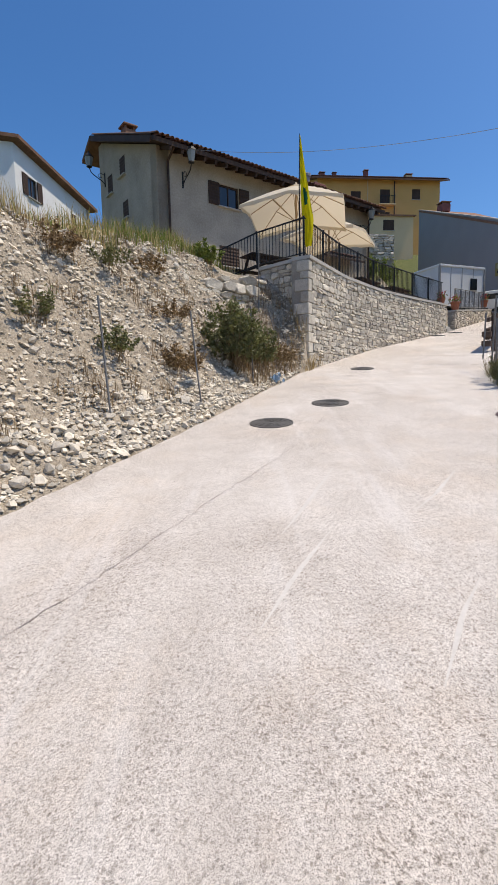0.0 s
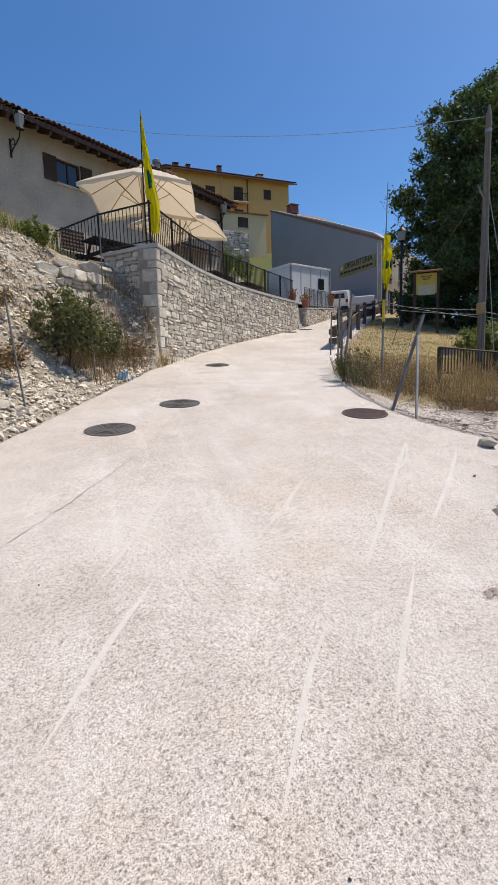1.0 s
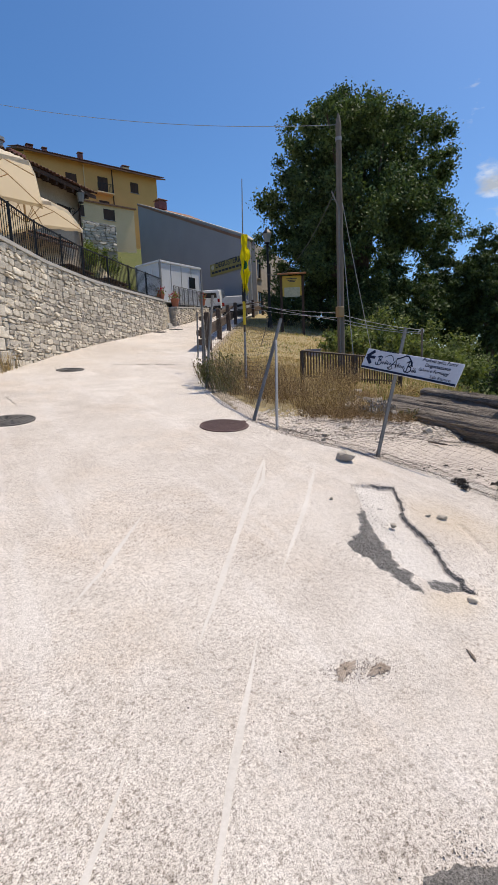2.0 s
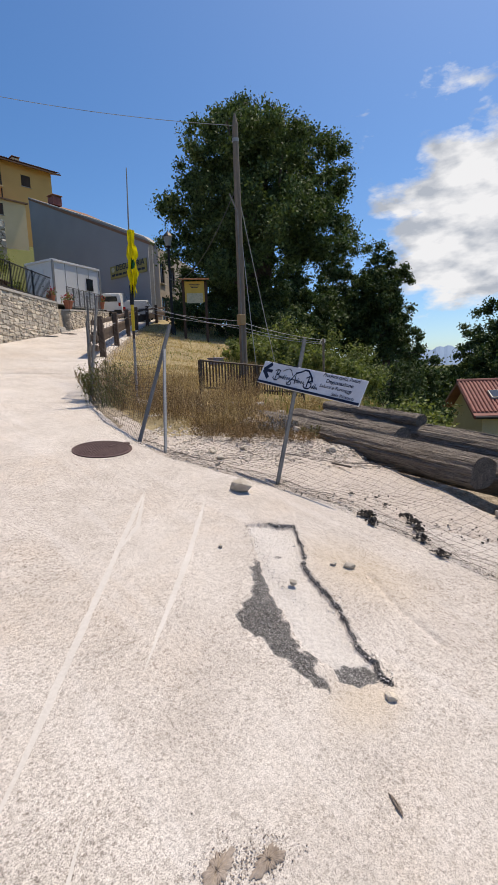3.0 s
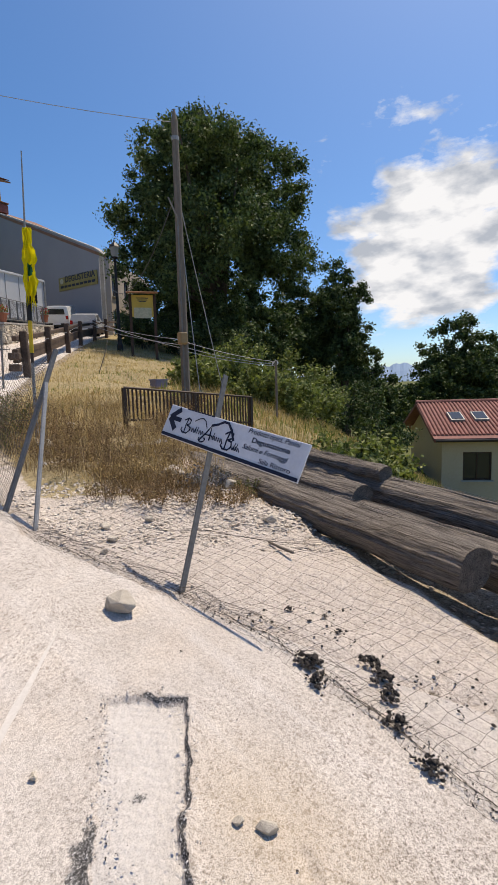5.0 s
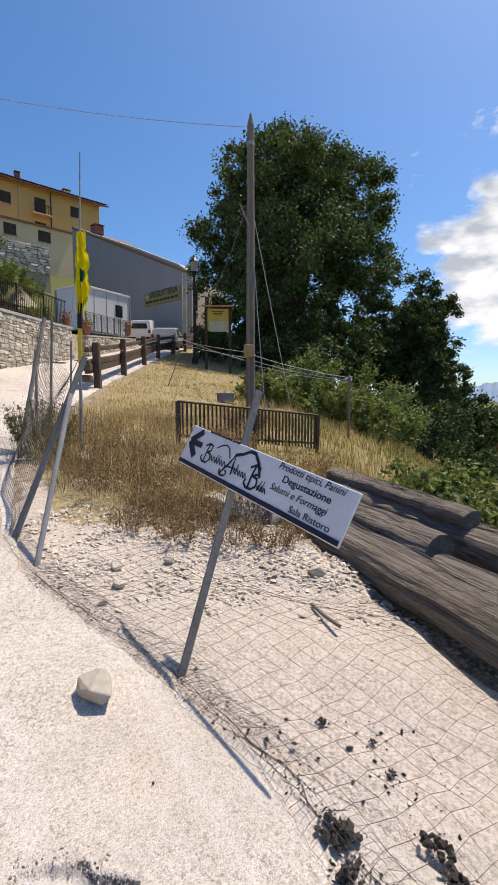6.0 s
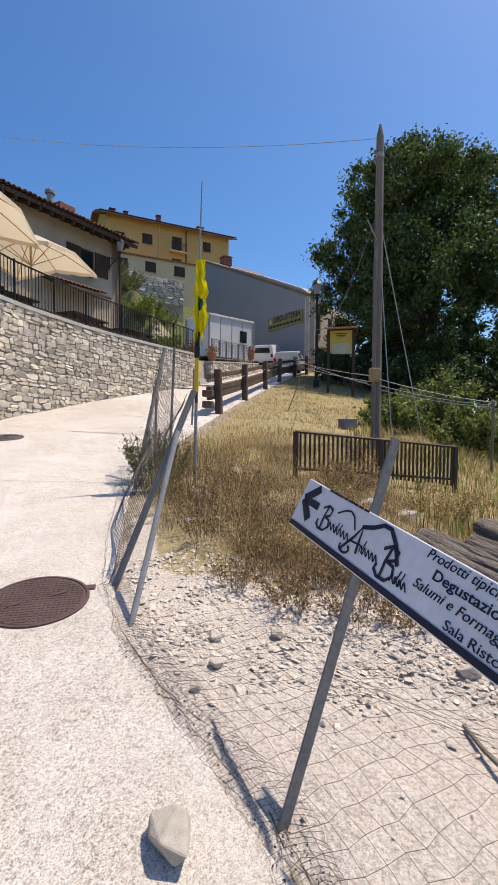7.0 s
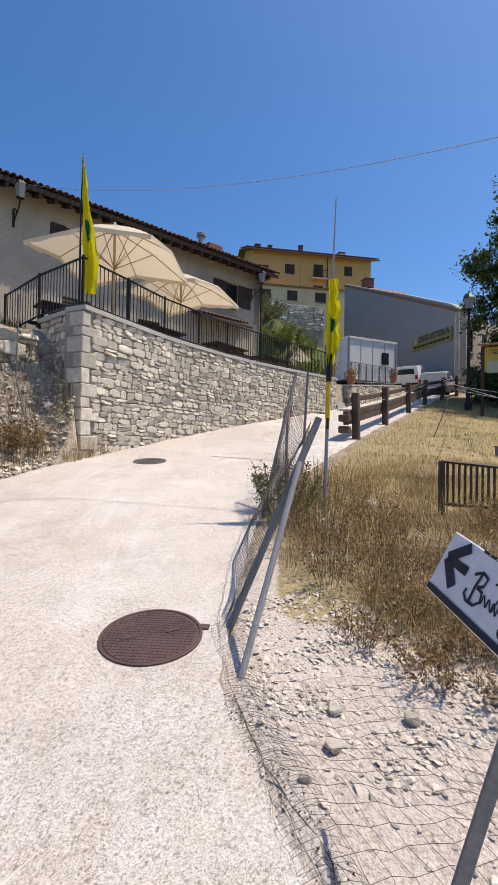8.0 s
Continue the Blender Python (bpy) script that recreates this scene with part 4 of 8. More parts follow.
# house in the valley with a red roof: its roof slope and front face the road
red, _k = house_block("valley_house", frame_along((23.5, 10.25), (0.60, -0.80)), 12.0, 6.2, -8.0, -0.42, 1.24, M_RED_HOUSE, [(0.9, -2.35, 2.1, -1.1), (3.4, -2.35, 4.6, -1.1), (6.4, -2.35, 7.6, -1.1)], "sand rendered house with a red tiled roof and two skylights", M_TILE_RED, 0.45, shutter="")
tile_rows(red, (-0.45, -0.5, -0.46), (12.4, -0.5, -0.46), (0, 3.6, 1.44), M_TILE_RED, 0.17, 0.07, singles=False)
part("gutter", bm_tube([(-0.4, -0.58, -0.52), (12.4, -0.58, -0.52)], 0.06, 8), M_BLACK, red)
part("ridge_cap", bm_tube([(-0.45, 3.1, 1.0), (12.45, 3.1, 1.0)], 0.11, 8), M_TILE_RED, red)
for x in (0.95, 2.0):
    sk = part("skylight", bm_box((0.62, 0.85, 0.12), (x, 1.35, 0.37), Euler((math.atan(_k), 0, 0)).to_matrix(), bevel=0.015), M_GALV, red)
    part("pane", bm_box((0.5, 0.7, 0.02), (x, 1.33, 0.435), Euler((math.atan(_k), 0, 0)).to_matrix()), M_GLASS, sk)

# far mountain beyond the valley; the air's blue haze is put into its colour
def far_mountain():
    P = []
    for k in range(121):
        a = 2.0 + 46.0 * k / 120
        e = 1.3 + 0.8 * math.exp(-(abs(a - 25.8) / 1.6) ** 1.2) + 0.5 * math.exp(-((a - 28.5) / 3.0) ** 2) + 0.6 * math.exp(-((a - 19.0) / 5.0) ** 2) + 0.10 * math.sin(a * 4.3) + 0.06 * math.sin(a * 11.0)
        P.append((a, e))
    vs, fs = [], []
    for a, e in P:
        c, d = math.cos(radians(a)), math.sin(radians(a))
        vs += [(3000 * c, 3000 * d, -30), (3250 * c, 3250 * d, 3250 * math.tan(radians(e * 0.62))), (3420 * c, 3420 * d, 3420 * math.tan(radians(e)))]
    for k in range(120):
        b = 3 * k
        fs += [(b, b + 1, b + 4, b + 3), (b + 1, b + 2, b + 5, b + 4)]
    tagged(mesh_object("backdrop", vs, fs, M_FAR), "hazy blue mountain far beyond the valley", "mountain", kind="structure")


M_FAR = two_scale("haze_tinted_mountain", (0.20, 0.28, 0.40), (0.24, 0.33, 0.45), 0.01, 0.06, 1.0, bumps=0.0)
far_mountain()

# ---- retaining wall of the terrace ----
WALL = LEFT[4:9]
FRONT_END = (0.43, 13.62)


def stone_mesh(k):
    """A roughly squared block about 1 wide (x), 1 high (z) with a flat broken face towards -y."""
    rnd = random.Random(100 + k)
    n = 9
    ang = sorted(2 * math.pi * (i + rnd.uniform(-0.32, 0.32)) / n for i in range(n))
    outer, mid = [], []
    tx, tz = rnd.uniform(-0.16, 0.16), rnd.uniform(-0.16, 0.16)
    for a in ang:
        c, s = math.cos(a), math.sin(a)
        rr = 0.5 / max(abs(c), abs(s)) * (1 + rnd.uniform(-0.13, 0.03))
        rr = min(rr, 0.62)
        outer.append((c * rr, 0.0, s * rr))
        mid.append((c * rr * 0.98, -0.86 + tx * c + tz * s + rnd.uniform(-0.05, 0.05), s * rr * 0.97))
    inner = [(x * 0.90, y - 0.12 + rnd.uniform(-0.04, 0.04), z * 0.86) for x, y, z in mid]
    verts = outer + mid + inner
    faces = []
    for i in range(n):
        j = (i + 1) % n
        faces += [(i, j, n + j, n + i), (n + i, n + j, 2 * n + j, 2 * n + i)]
    faces.append(tuple(range(2 * n, 3 * n)))
    me = bpy.data.meshes.new("stone")
    me.from_pydata(verts, [], faces)
    me.materials.append(M_STONE)
    return me, verts, faces


STONES = [stone_mesh(k) for k in range(22)]


def lay_stones(parent, line, base_z, top_z, single_len, course=(0.065, 0.19), width=(0.10, 0.40), proud=0.03, seed=1, start=0.0):
    """Random-coursed stones on the right-hand face of a line; those within single_len of its start are single objects, the rest are joined."""
    rnd = random.Random(seed)
    pts = [Vector((*p, 0)) for p in line]
    segs = [(a, (b - a).normalized(), (b - a).length) for a, b in zip(pts, pts[1:])]
    total = sum(s[2] for s in segs)

    def at(s):
        for a, d, n in segs:
            if s <= n or (a, d, n) == segs[-1]:
                return a + d * s, d
            s -= n

    jv, jf, count = [], [], 0
    zlow = min(base_z(0), base_z(total)) - 0.1
    zmax = max(top_z(0), top_z(total))
    z = zlow
    while z < zmax:
        h = rnd.uniform(*course)
        s = start + rnd.uniform(0, 0.1)
        while s < total - 0.05:
            w = rnd.uniform(*width) * (0.8 + h * 2)
            hh = h
            w = min(w, total - s)
            mid = s + w / 2
            if z + hh > base_z(mid) - 0.1 and z + hh * 0.6 < top_z(mid):
                hh = min(hh, top_z(mid) - z)
                p, d = at(mid)
                me, verts, faces = rnd.choice(STONES)
                split = rnd.random() < 0.22 and hh > 0.13
                for part_z, part_h in (((z, hh * 0.5), (z + hh * 0.5, hh * 0.5)) if split else ((z, hh),)):
                    m = Matrix.Translation((p.x - d.y * 0.07, p.y + d.x * 0.07, part_z + part_h / 2 + rnd.uniform(-0.012, 0.012))) @ pose(0, 0, 0, 0, rnd.uniform(-6, 6), math.degrees(math.atan2(d.y, d.x))) @ Matrix.Diagonal((w * 1.0, 0.07 + proud * rnd.uniform(0.4, 1.4), part_h * rnd.uniform(0.92, 1.12), 1))
                    if mid < single_len and count < 300:
                        shared("stone", me, m, parent)
                        count += 1
                    else:
                        b = len(jv)
                        jv += [m @ Vector(v) for v in verts]
                        jf += [tuple(b + i for i in f) for f in faces]
            s += w
        z += h
    if jv:
        tagged(mesh_object("stones", jv, jf, M_STONE_JOINED, parent), kind="stuff")


def ribbon_wall(name, line, z0, z1, thick, mat, parent, inset=0.0):
    """A wall body to the left of a line, its foot z0(s) and top z1(s)."""
    P = line_points(line, 24)
    d = np.gradient(P, axis=0)
    d /= np.hypot(d[:, 0], d[:, 1])[:, None]
    nl = np.stack([-d[:, 1], d[:, 0]], 1)
    seg = np.concatenate([[0], np.cumsum(np.hypot(*np.diff(P, axis=0).T))])
    verts, faces = [], []
    for p, n, s in zip(P, nl, seg):
        a, b = p + n * inset, p + n * (inset + thick)
        verts += [(*a, z0(s)), (*b, z0(s)), (*b, z1(s)), (*a, z1(s))]
    for i in range(len(P) - 1):
        k = 4 * i
        for j in range(4):
            faces.append((k + j, k + (j + 1) % 4, k + 4 + (j + 1) % 4, k + 4 + j)[::-1])
    faces += [(0, 1, 2, 3), tuple(4 * (len(P) - 1) + j for j in (3, 2, 1, 0))]
    return mesh_object(name, verts, faces, mat, parent)


WL = sum(math.dist(a, b) for a, b in zip(WALL, WALL[1:]))


def wall_at(s):
    for a, b in zip(WALL, WALL[1:]):
        n = math.dist(a, b)
        if s <= n or b == WALL[-1]:
            return a[0] + (b[0] - a[0]) * s / n, a[1] + (b[1] - a[1]) * s / n
        s -= n


def wall_foot(s):
    return float(slope(*wall_at(s))) - 0.05


def wall_top(s):
    return 4.74 + 0.25 * min(1, s / WL) - 0.10 * math.sin(math.pi * min(1, s / WL))


retaining = tagged(new("retaining_wall"), "random coursed pale limestone retaining wall with concrete cap", "wall", kind="structure")
ribbon_wall("wall_core", WALL, lambda s: wall_foot(s) - 0.4, wall_top, 0.45, M_MORTAR, retaining, 0.012)
ribbon_wall("wall_core", [FRONT_END, (1.40, 12.63)], lambda s: 1.4, lambda s: wall_top(0), 0.45, M_MORTAR, retaining, 0.02)
ribbon_wall("cap", [(WALL[0][0] + 0.02, WALL[0][1] - 0.02), *WALL[1:]], wall_top, lambda s: wall_top(s) + 0.085, 0.52, M_CAP, retaining, -0.05)
ribbon_wall("cap", [FRONT_END, (1.34, 12.69)], wall_top, lambda s: wall_top(0) + 0.084, 0.5, M_CAP, retaining, -0.05)
lay_stones(retaining, WALL, wall_foot, wall_top, 5.5, seed=3, start=0.22)
lay_stones(retaining, [FRONT_END, WALL[0]], lambda s: 1.9, lambda s: wall_top(0), 0.0, seed=5)
# squared quoins up the corner
zq, iq = 1.85, 0
while zq < wall_top(0) - 0.08:
    hq = min(random.uniform(0.13, 0.33), wall_top(0) - zq)
    long_x = (0.42 if iq % 2 else 0.24) * random.uniform(0.8, 1.15)
    long_y = (0.26 if iq % 2 else 0.42) * random.uniform(0.85, 1.1)
    m = frame_along((WALL[0][0], WALL[0][1]), (WALL[1][0] - WALL[0][0], WALL[1][1] - WALL[0][1]))
    q = part("quoin", bm_box((long_x, long_y, hq * 0.94), (long_x / 2 - 0.04 + random.uniform(-0.012, 0.012), long_y / 2 - 0.04 + random.uniform(-0.012, 0.012), zq + hq / 2), bevel=0.014), M_STONE, retaining)
    q.matrix_basis = m
    zq += hq
    iq += 1

# the lower wall by the container and the steps beside it
LOW = [(10.35, 23.5), (12.6, 26.4), (15.6, 30.4)]
low = tagged(new("low_wall"), "low limestone wall beside the upper road", "wall", kind="structure")
low_z = lambda s: 4.95 + 0.145 * s * 0.8
ribbon_wall("wall_core", LOW, lambda s: 3.4 + 0.13 * s, low_z, 0.4, M_MORTAR, low, 0.05)
ribbon_wall("cap", LOW, low_z, lambda s: low_z(s) + 0.07, 0.46, M_CAP, low, -0.04)
lay_stones(low, LOW, lambda s: 3.9 + 0.14 * s, low_z, 0, seed=8)
lay_stones(low, [(9.6, 24.3), (10.35, 23.5)], lambda s: 3.9, lambda s: 4.95, 0, seed=9)
steps = thing("stone_steps", frame_along((9.35, 22.15), (0.66, 0.75), 3.82), "short flight of pale stone steps between two walls", "steps")
for i in range(5):
    part("step", bm_box((1.35, 0.34, 0.19), (0.72, 0.15 + i * 0.3, 0.06 + i * 0.19), bevel=0.015), M_CAP, steps)

# old dry-stone wall showing in the bank
old = tagged(new("old_wall"), "ruined dry-stone wall of big pale blocks in the bank", "wall", kind="structure")
OLD = [(-1.75, 10.75), (-0.6, 12.0), (0.5, 13.2)]
lay_stones(old, OLD, lambda s: 2.75, lambda s: 4.0 + 0.14 * s + 0.12 * math.sin(s * 5), 9, (0.16, 0.28), (0.25, 0.5), 0.12, 21)
ribbon_wall("wall_core", OLD, lambda s: 2.2, lambda s: 3.95 + 0.13 * s, 0.5, M_MORTAR, old, 0.02)


# ---- terrace railing ----
def terrace_railing():
    rl = thing("terrace_railing", pose(0, 0, 0), "black iron railing with thin upright bars on the wall cap", "railing")
    line = [(-0.75, 14.75), (0.36, 13.75), (1.56, 12.62), *[(x - 0.16, y + 0.12) for x, y in WALL[1:]]]
    base = [4.66, 4.84, 4.84] + [wall_top(s) + 0.09 for s in (2.8, 5.6, 8.9, WL)]
    bar = bpy.data.meshes.new("bar")
    bm = bm_box((0.014, 0.014, 0.86))
    bm.to_mesh(bar)
    bm.free()
    bar.materials.append(M_BLACK)
    for i, (a, b) in enumerate(zip(line, line[1:])):
        za, zb = base[i], base[i + 1]
        n = math.dist(a, b)
        d = ((b[0] - a[0]) / n, (b[1] - a[1]) / n)
        yaw = math.degrees(math.atan2(d[1], d[0]))
        tilt = math.atan2(zb - za, n)
        for z, name in ((0.98, "handrail"), (0.1, "bottom_rail")):
            r = part(name, bm_box((math.hypot(n, zb - za) + 0.03, 0.04, 0.035 if z > 0.5 else 0.025), bevel=0.005), M_BLACK, rl)
            r.matrix_basis = Matrix.Translation(((a[0] + b[0]) / 2, (a[1] + b[1]) / 2, (za + zb) / 2 + z)) @ Matrix.Rotation(radians(yaw), 4, "Z") @ Matrix.Rotation(-tilt, 4, "Y")
        k = max(2, round(n / 0.115))
        for j in range(1, k):
            t = j / k
            shared("bar", bar, Matrix.Translation((a[0] + (b[0] - a[0]) * t, a[1] + (b[1] - a[1]) * t, za + (zb - za) * t + 0.54)) @ Matrix.Rotation(radians(yaw), 4, "Z"), rl)
        posts = max(1, round(n / 1.6))
        for j in range(posts):
            t = j / posts
            part("post", bm_box((0.05, 0.05, 1.05), (a[0] + (b[0] - a[0]) * t, a[1] + (b[1] - a[1]) * t, za + (zb - za) * t + 0.5), bevel=0.005), M_BLACK, rl)


terrace_railing()


# ---- terrace furniture ----
def parasol(x, y, z0, zt, half, drop, turn, label):
    pr = thing("parasol", pose(x, y, z0, 0, 0, turn), label, "parasol", "terrace parasols")
    h = zt - z0
    part("pole", bm_tube([(0, 0, 0), (0, 0, h - 0.02)], 0.032, 10), M_PARASOL_WOOD, pr)
    part("base", bm_box((0.7, 0.7, 0.1), (0, 0, 0.06), bevel=0.02), M_CAP, pr)
    n = 14
    verts, faces = [], []
    for j in range(n + 1):
        for i in range(n + 1):
            u, v = 2 * i / n - 1, 2 * j / n - 1
            r = max(abs(u), abs(v))
            corner = min(abs(u), abs(v)) / max(r, 1e-6)
            z = h - drop * (r ** 1.25) * (0.72 + 0.28 * corner)
            verts.append((u * half, v * half, z))
    for j in range(n):
        for i in range(n):
            a = j * (n + 1) + i
            faces.append((a, a + 1, a + n + 2, a + n + 1))
    cn = mesh_object("canopy", verts, faces, M_CANVAS, pr, smooth=True)
    rim = [(i, 0) for i in range(n)] + [(n, j) for j in range(n)] + [(n - i, n) for i in range(n)] + [(0, n - j) for j in range(n)]
    vv, ff = [], []
    for i, j in rim:
        p = Vector(verts[j * (n + 1) + i])
        vv += [p, p + Vector((0, 0, -0.10 + 0.02 * math.sin(i * 2.2 + j * 1.7)))]
    for k in range(len(rim)):
        q = (k + 1) % len(rim)
        ff.append((2 * k, 2 * q, 2 * q + 1, 2 * k + 1))
    mesh_object("valance", vv, ff, M_CANVAS, cn)
    part("top_cap", bm_lathe([(0.3, h - 0.06), (0.05, h + 0.05), (0.02, h + 0.12)], 8), M_CANVAS, cn)
    for k in range(8):
        a = math.pi / 4 * k
        q = 1 / max(abs(math.cos(a)), abs(math.sin(a)))
        c = 1.0 if k % 2 else 0.0
        end = (math.cos(a) * half * q * 0.98, math.sin(a) * half * q * 0.98, h - drop * (0.72 + 0.28 * c) - 0.03)
        midp = (math.cos(a) * half * q * 0.5, math.sin(a) * half * q * 0.5, h - drop * 0.5 ** 1.25 * (0.72 + 0.28 * c) - 0.04)
        rib = part("rib", bm_tube([(0, 0, h - 0.08), midp, end], 0.014, 5), M_PARASOL_WOOD, pr)
        part("strut", bm_tube([(0, 0, h - drop * 1.15), midp], 0.012, 5), M_PARASOL_WOOD, rib)
    return pr


M_PARASOL_WOOD = plain("pale_parasol_wood", (0.46, 0.33, 0.19), 0.6)
parasol(1.65, 15.2, 4.66, 7.62, 1.48, 0.92, -13, "large open cream canvas parasol with wooden ribs on the terrace")
parasol(3.15, 18.0, 4.66, 7.52, 1.35, 0.75, -30, "smaller open cream canvas parasol on the terrace")


def picnic_table(x, y, turn, label):
    tb = thing("picnic_table", pose(x, y, 4.66, 0, 0, turn), label, "table", "terrace tables")
    for k in range(5):
        part("tabletop_board", bm_box((1.7, 0.13, 0.04), (0, -0.28 + 0.14 * k, 0.76), bevel=0.006), M_WOOD_DARK, tb)
    for s in (-1, 1):
        part("bench_board", bm_box((1.7, 0.24, 0.045), (0, s * 0.62, 0.45), bevel=0.006), M_WOOD_DARK, tb)
    for sx in (-0.65, 0.65):
        for s in (-1, 1):
            part("leg", bm_box((0.07, 0.05, 0.9), (sx, s * 0.38, 0.36), Euler((s * 0.5, 0, 0)).to_matrix()), M_WOOD_DARK, tb)
        part("crossbar", bm_box((0.06, 1.35, 0.07), (sx, 0, 0.40)), M_WOOD_DARK, tb)
    return tb


for x, y, a in ((0.75, 15.0, 35), (2.6, 16.6, 50), (4.6, 18.6, 50), (6.4, 20.4, 48), (2.9, 18.9, 42)):
    picnic_table(x, y, a, "dark wooden picnic table with benches on the terrace")

# flag on the terrace corner: a feather flag on a mast
def feather_flag(m, mast, top, bottom, width, label, yellow_post=False):
    """A limp banner on a mast; heights are above the foot."""
    fl = thing("feather_flag", m, label, "flag", "yellow flags")
    part("mast", bm_tube([(0, 0, 0), (0.0, 0, mast * 0.6), (0.02, 0, mast)], 0.018, 8, taper=[0.024, 0.016, 0.007]), M_GALV if yellow_post else M_BLACK, fl)
    rows, cols = 26, 12
    verts, faces = [], []
    for r in range(rows + 1):
        v = r / rows
        z = top + (bottom - top) * v
        wv = width * ((0.55 + 0.45 * min(1.0, v * 2.5)) if yellow_post else (0.10 + 0.90 * min(1.0, v * 1.3))) * (1 - 0.3 * max(0, v - 0.75) / 0.25) * (1 + (0.16 * math.sin(v * 19 + 0.5) + 0.08 * math.sin(v * 47) if yellow_post else 0))
        for c in range(cols + 1):
            u = c / cols
            fold = math.sin(u * 11 + v * 4.0 + math.sin(v * 13)) * 0.05 * (0.3 + v) + math.sin(u * 23 + v * 19) * 0.016 + math.sin(u * 7 - v * 31) * 0.010
            verts.append((0.01 + (u - (0.35 if yellow_post else 0.0)) * wv + (0.10 * v * v if not yellow_post else 0), fold - (0.05 if yellow_post else 0), z - 0.06 * math.sin(u * 3) * v - (0.11 * v ** 6 * math.sin(c * 2.3) if yellow_post else 0)))
    for r in range(rows):
        for c in range(cols):
            a = r * (cols + 1) + c
            faces.append((a, a + 1, a + cols + 2, a + cols + 1))
    cl = mesh_object("cloth", verts, faces, M_FLAG, fl, smooth=True)

    def emblem(v0, v1, u0, u1):
        vs, fs = [], []
        n = 6
        for i in range(n + 1):
            for j in range(n + 1):
                r = (v0 + (v1 - v0) * i / n) * rows
                c = (u0 + (u1 - u0) * j / n) * cols
                k = min(rows, int(round(r))) * (cols + 1) + min(cols, int(round(c)))
                x, y, z = verts[k]
                vs.append((x, y - 0.006, z))
        for i in range(n):
            for j in range(n):
                if (i - n / 2 + 0.5) ** 2 + (j - n / 2 + 0.5) ** 2 < 9.5:
                    a = i * (n + 1) + j
                    fs.append((a, a + 1, a + n + 2, a + n + 1))
        mesh_object("emblem", vs, fs, M_GREEN_CLOTH, cl, "dark green printed emblem")

    emblem(0.46, 0.60, 0.3, 0.75)
    if yellow_post:
        part("sleeve", bm_tube([(0, 0, 1.22), (0, 0, bottom + 0.1)], 0.026, 10), M_YELLOW_POST, fl, "yellow mast sleeve")
        part("stake", bm_tube([(0, 0, -0.1), (0, 0, 1.24)], 0.02, 8), M_BROWN_METAL, fl, "rusty brown stake")
        part("black_band", bm_tube([(0, 0, bottom - 0.24), (0, 0, bottom + 0.06)], 0.032, 10), M_BLACK, fl)
    return fl


M_YELLOW_POST = plain("yellow_paint", (0.60, 0.42, 0.02), 0.5)
feather_flag(pose(1.47, 12.73, 4.82, 0, 0, -10), 3.1, 3.05, 0.35, 0.30, "limp yellow feather flag with green emblem on the terrace corner")
feather_flag(pose(5.3, 8.3, surface(5.3, 8.3) - 0.05, 0, 1, -20), 3.65, 2.74, 1.86, 0.15, "limp yellow flag with green emblem by the road fence", True)


# ---- container, its fence, pots ----
def site_container():
    d = Vector((3.58, 1.35)).normalized()
    ct = thing("site_container", frame_along((12.62, 31.25), d, 6.45), "white prefabricated site cabin with grey corner posts", "container")
    part("body", bm_box((3.8, 2.4, 2.5), (1.92, 1.22, 1.3)), M_CABIN, ct)
    for x in (0.02, 3.82):
        for y in (0.02, 2.42):
            part("corner_post", bm_box((0.12, 0.12, 2.62), (x, y, 1.3), bevel=0.01), M_GALV, ct)
    for z in (0.06, 2.58):
        part("frame_rail", bm_box((3.8, 0.1, 0.12), (1.92, 0.0, z), bevel=0.01), M_CABIN, ct)
        part("frame_rail", bm_box((0.1, 2.4, 0.12), (0.0, 1.22, z), bevel=0.01), M_CABIN, ct)
    for i in range(1, 4):
        part("panel_joint", bm_box((0.02, 0.02, 2.4), (i * 0.95, 0.012, 1.3)), M_GALV, ct)
    w = part("window", bm_box((0.55, 0.06, 0.75), (2.9, 0.0, 1.5), bevel=0.01), M_BLACK, ct)
    part("pane", bm_box((0.45, 0.02, 0.63), (2.9, -0.035, 1.5)), M_GLASS, w)
    dr = part("door", bm_box((0.05, 0.95, 2.05), (-0.005, 1.3, 1.12), bevel=0.01), M_CABIN, ct)
    part("handle", bm_box((0.05, 0.12, 0.03), (-0.05, 0.95, 1.1)), M_BLACK, dr)


M_CABIN = two_scale("white_cabin_panel", (0.62, 0.64, 0.66), (0.74, 0.76, 0.78), 0.8, 20.0, 0.5, bumps=0.05)
site_container()


def grey_railing():
    line = [(10.5, 24.0), (12.5, 26.75), (15.3, 30.4)]
    gr = thing("grey_railing", pose(0, 0, 0), "grey metal mesh railing along the low wall", "railing")
    for (a, b) in zip(line, line[1:]):
        n = math.dist(a, b)
        za, zb = 5.05 + 0.14 * (a[1] - 23.5), 5.05 + 0.14 * (b[1] - 23.5)
        for h in (0.1, 1.0):
            part("rail", bm_tube([(*a, za + h), (*b, zb + h)], 0.022, 6), M_POSTGREY, gr)
        k = int(n / 0.13)
        for j in range(k):
            t = j / k
            x, y, z = a[0] + (b[0] - a[0]) * t, a[1] + (b[1] - a[1]) * t, za + (zb - za) * t
            part("post" if j % 9 == 0 else "bar", bm_box((0.045, 0.045, 1.0) if j % 9 == 0 else (0.012, 0.012, 0.9), (x, y, z + 0.5)), M_POSTGREY, gr)


grey_railing()


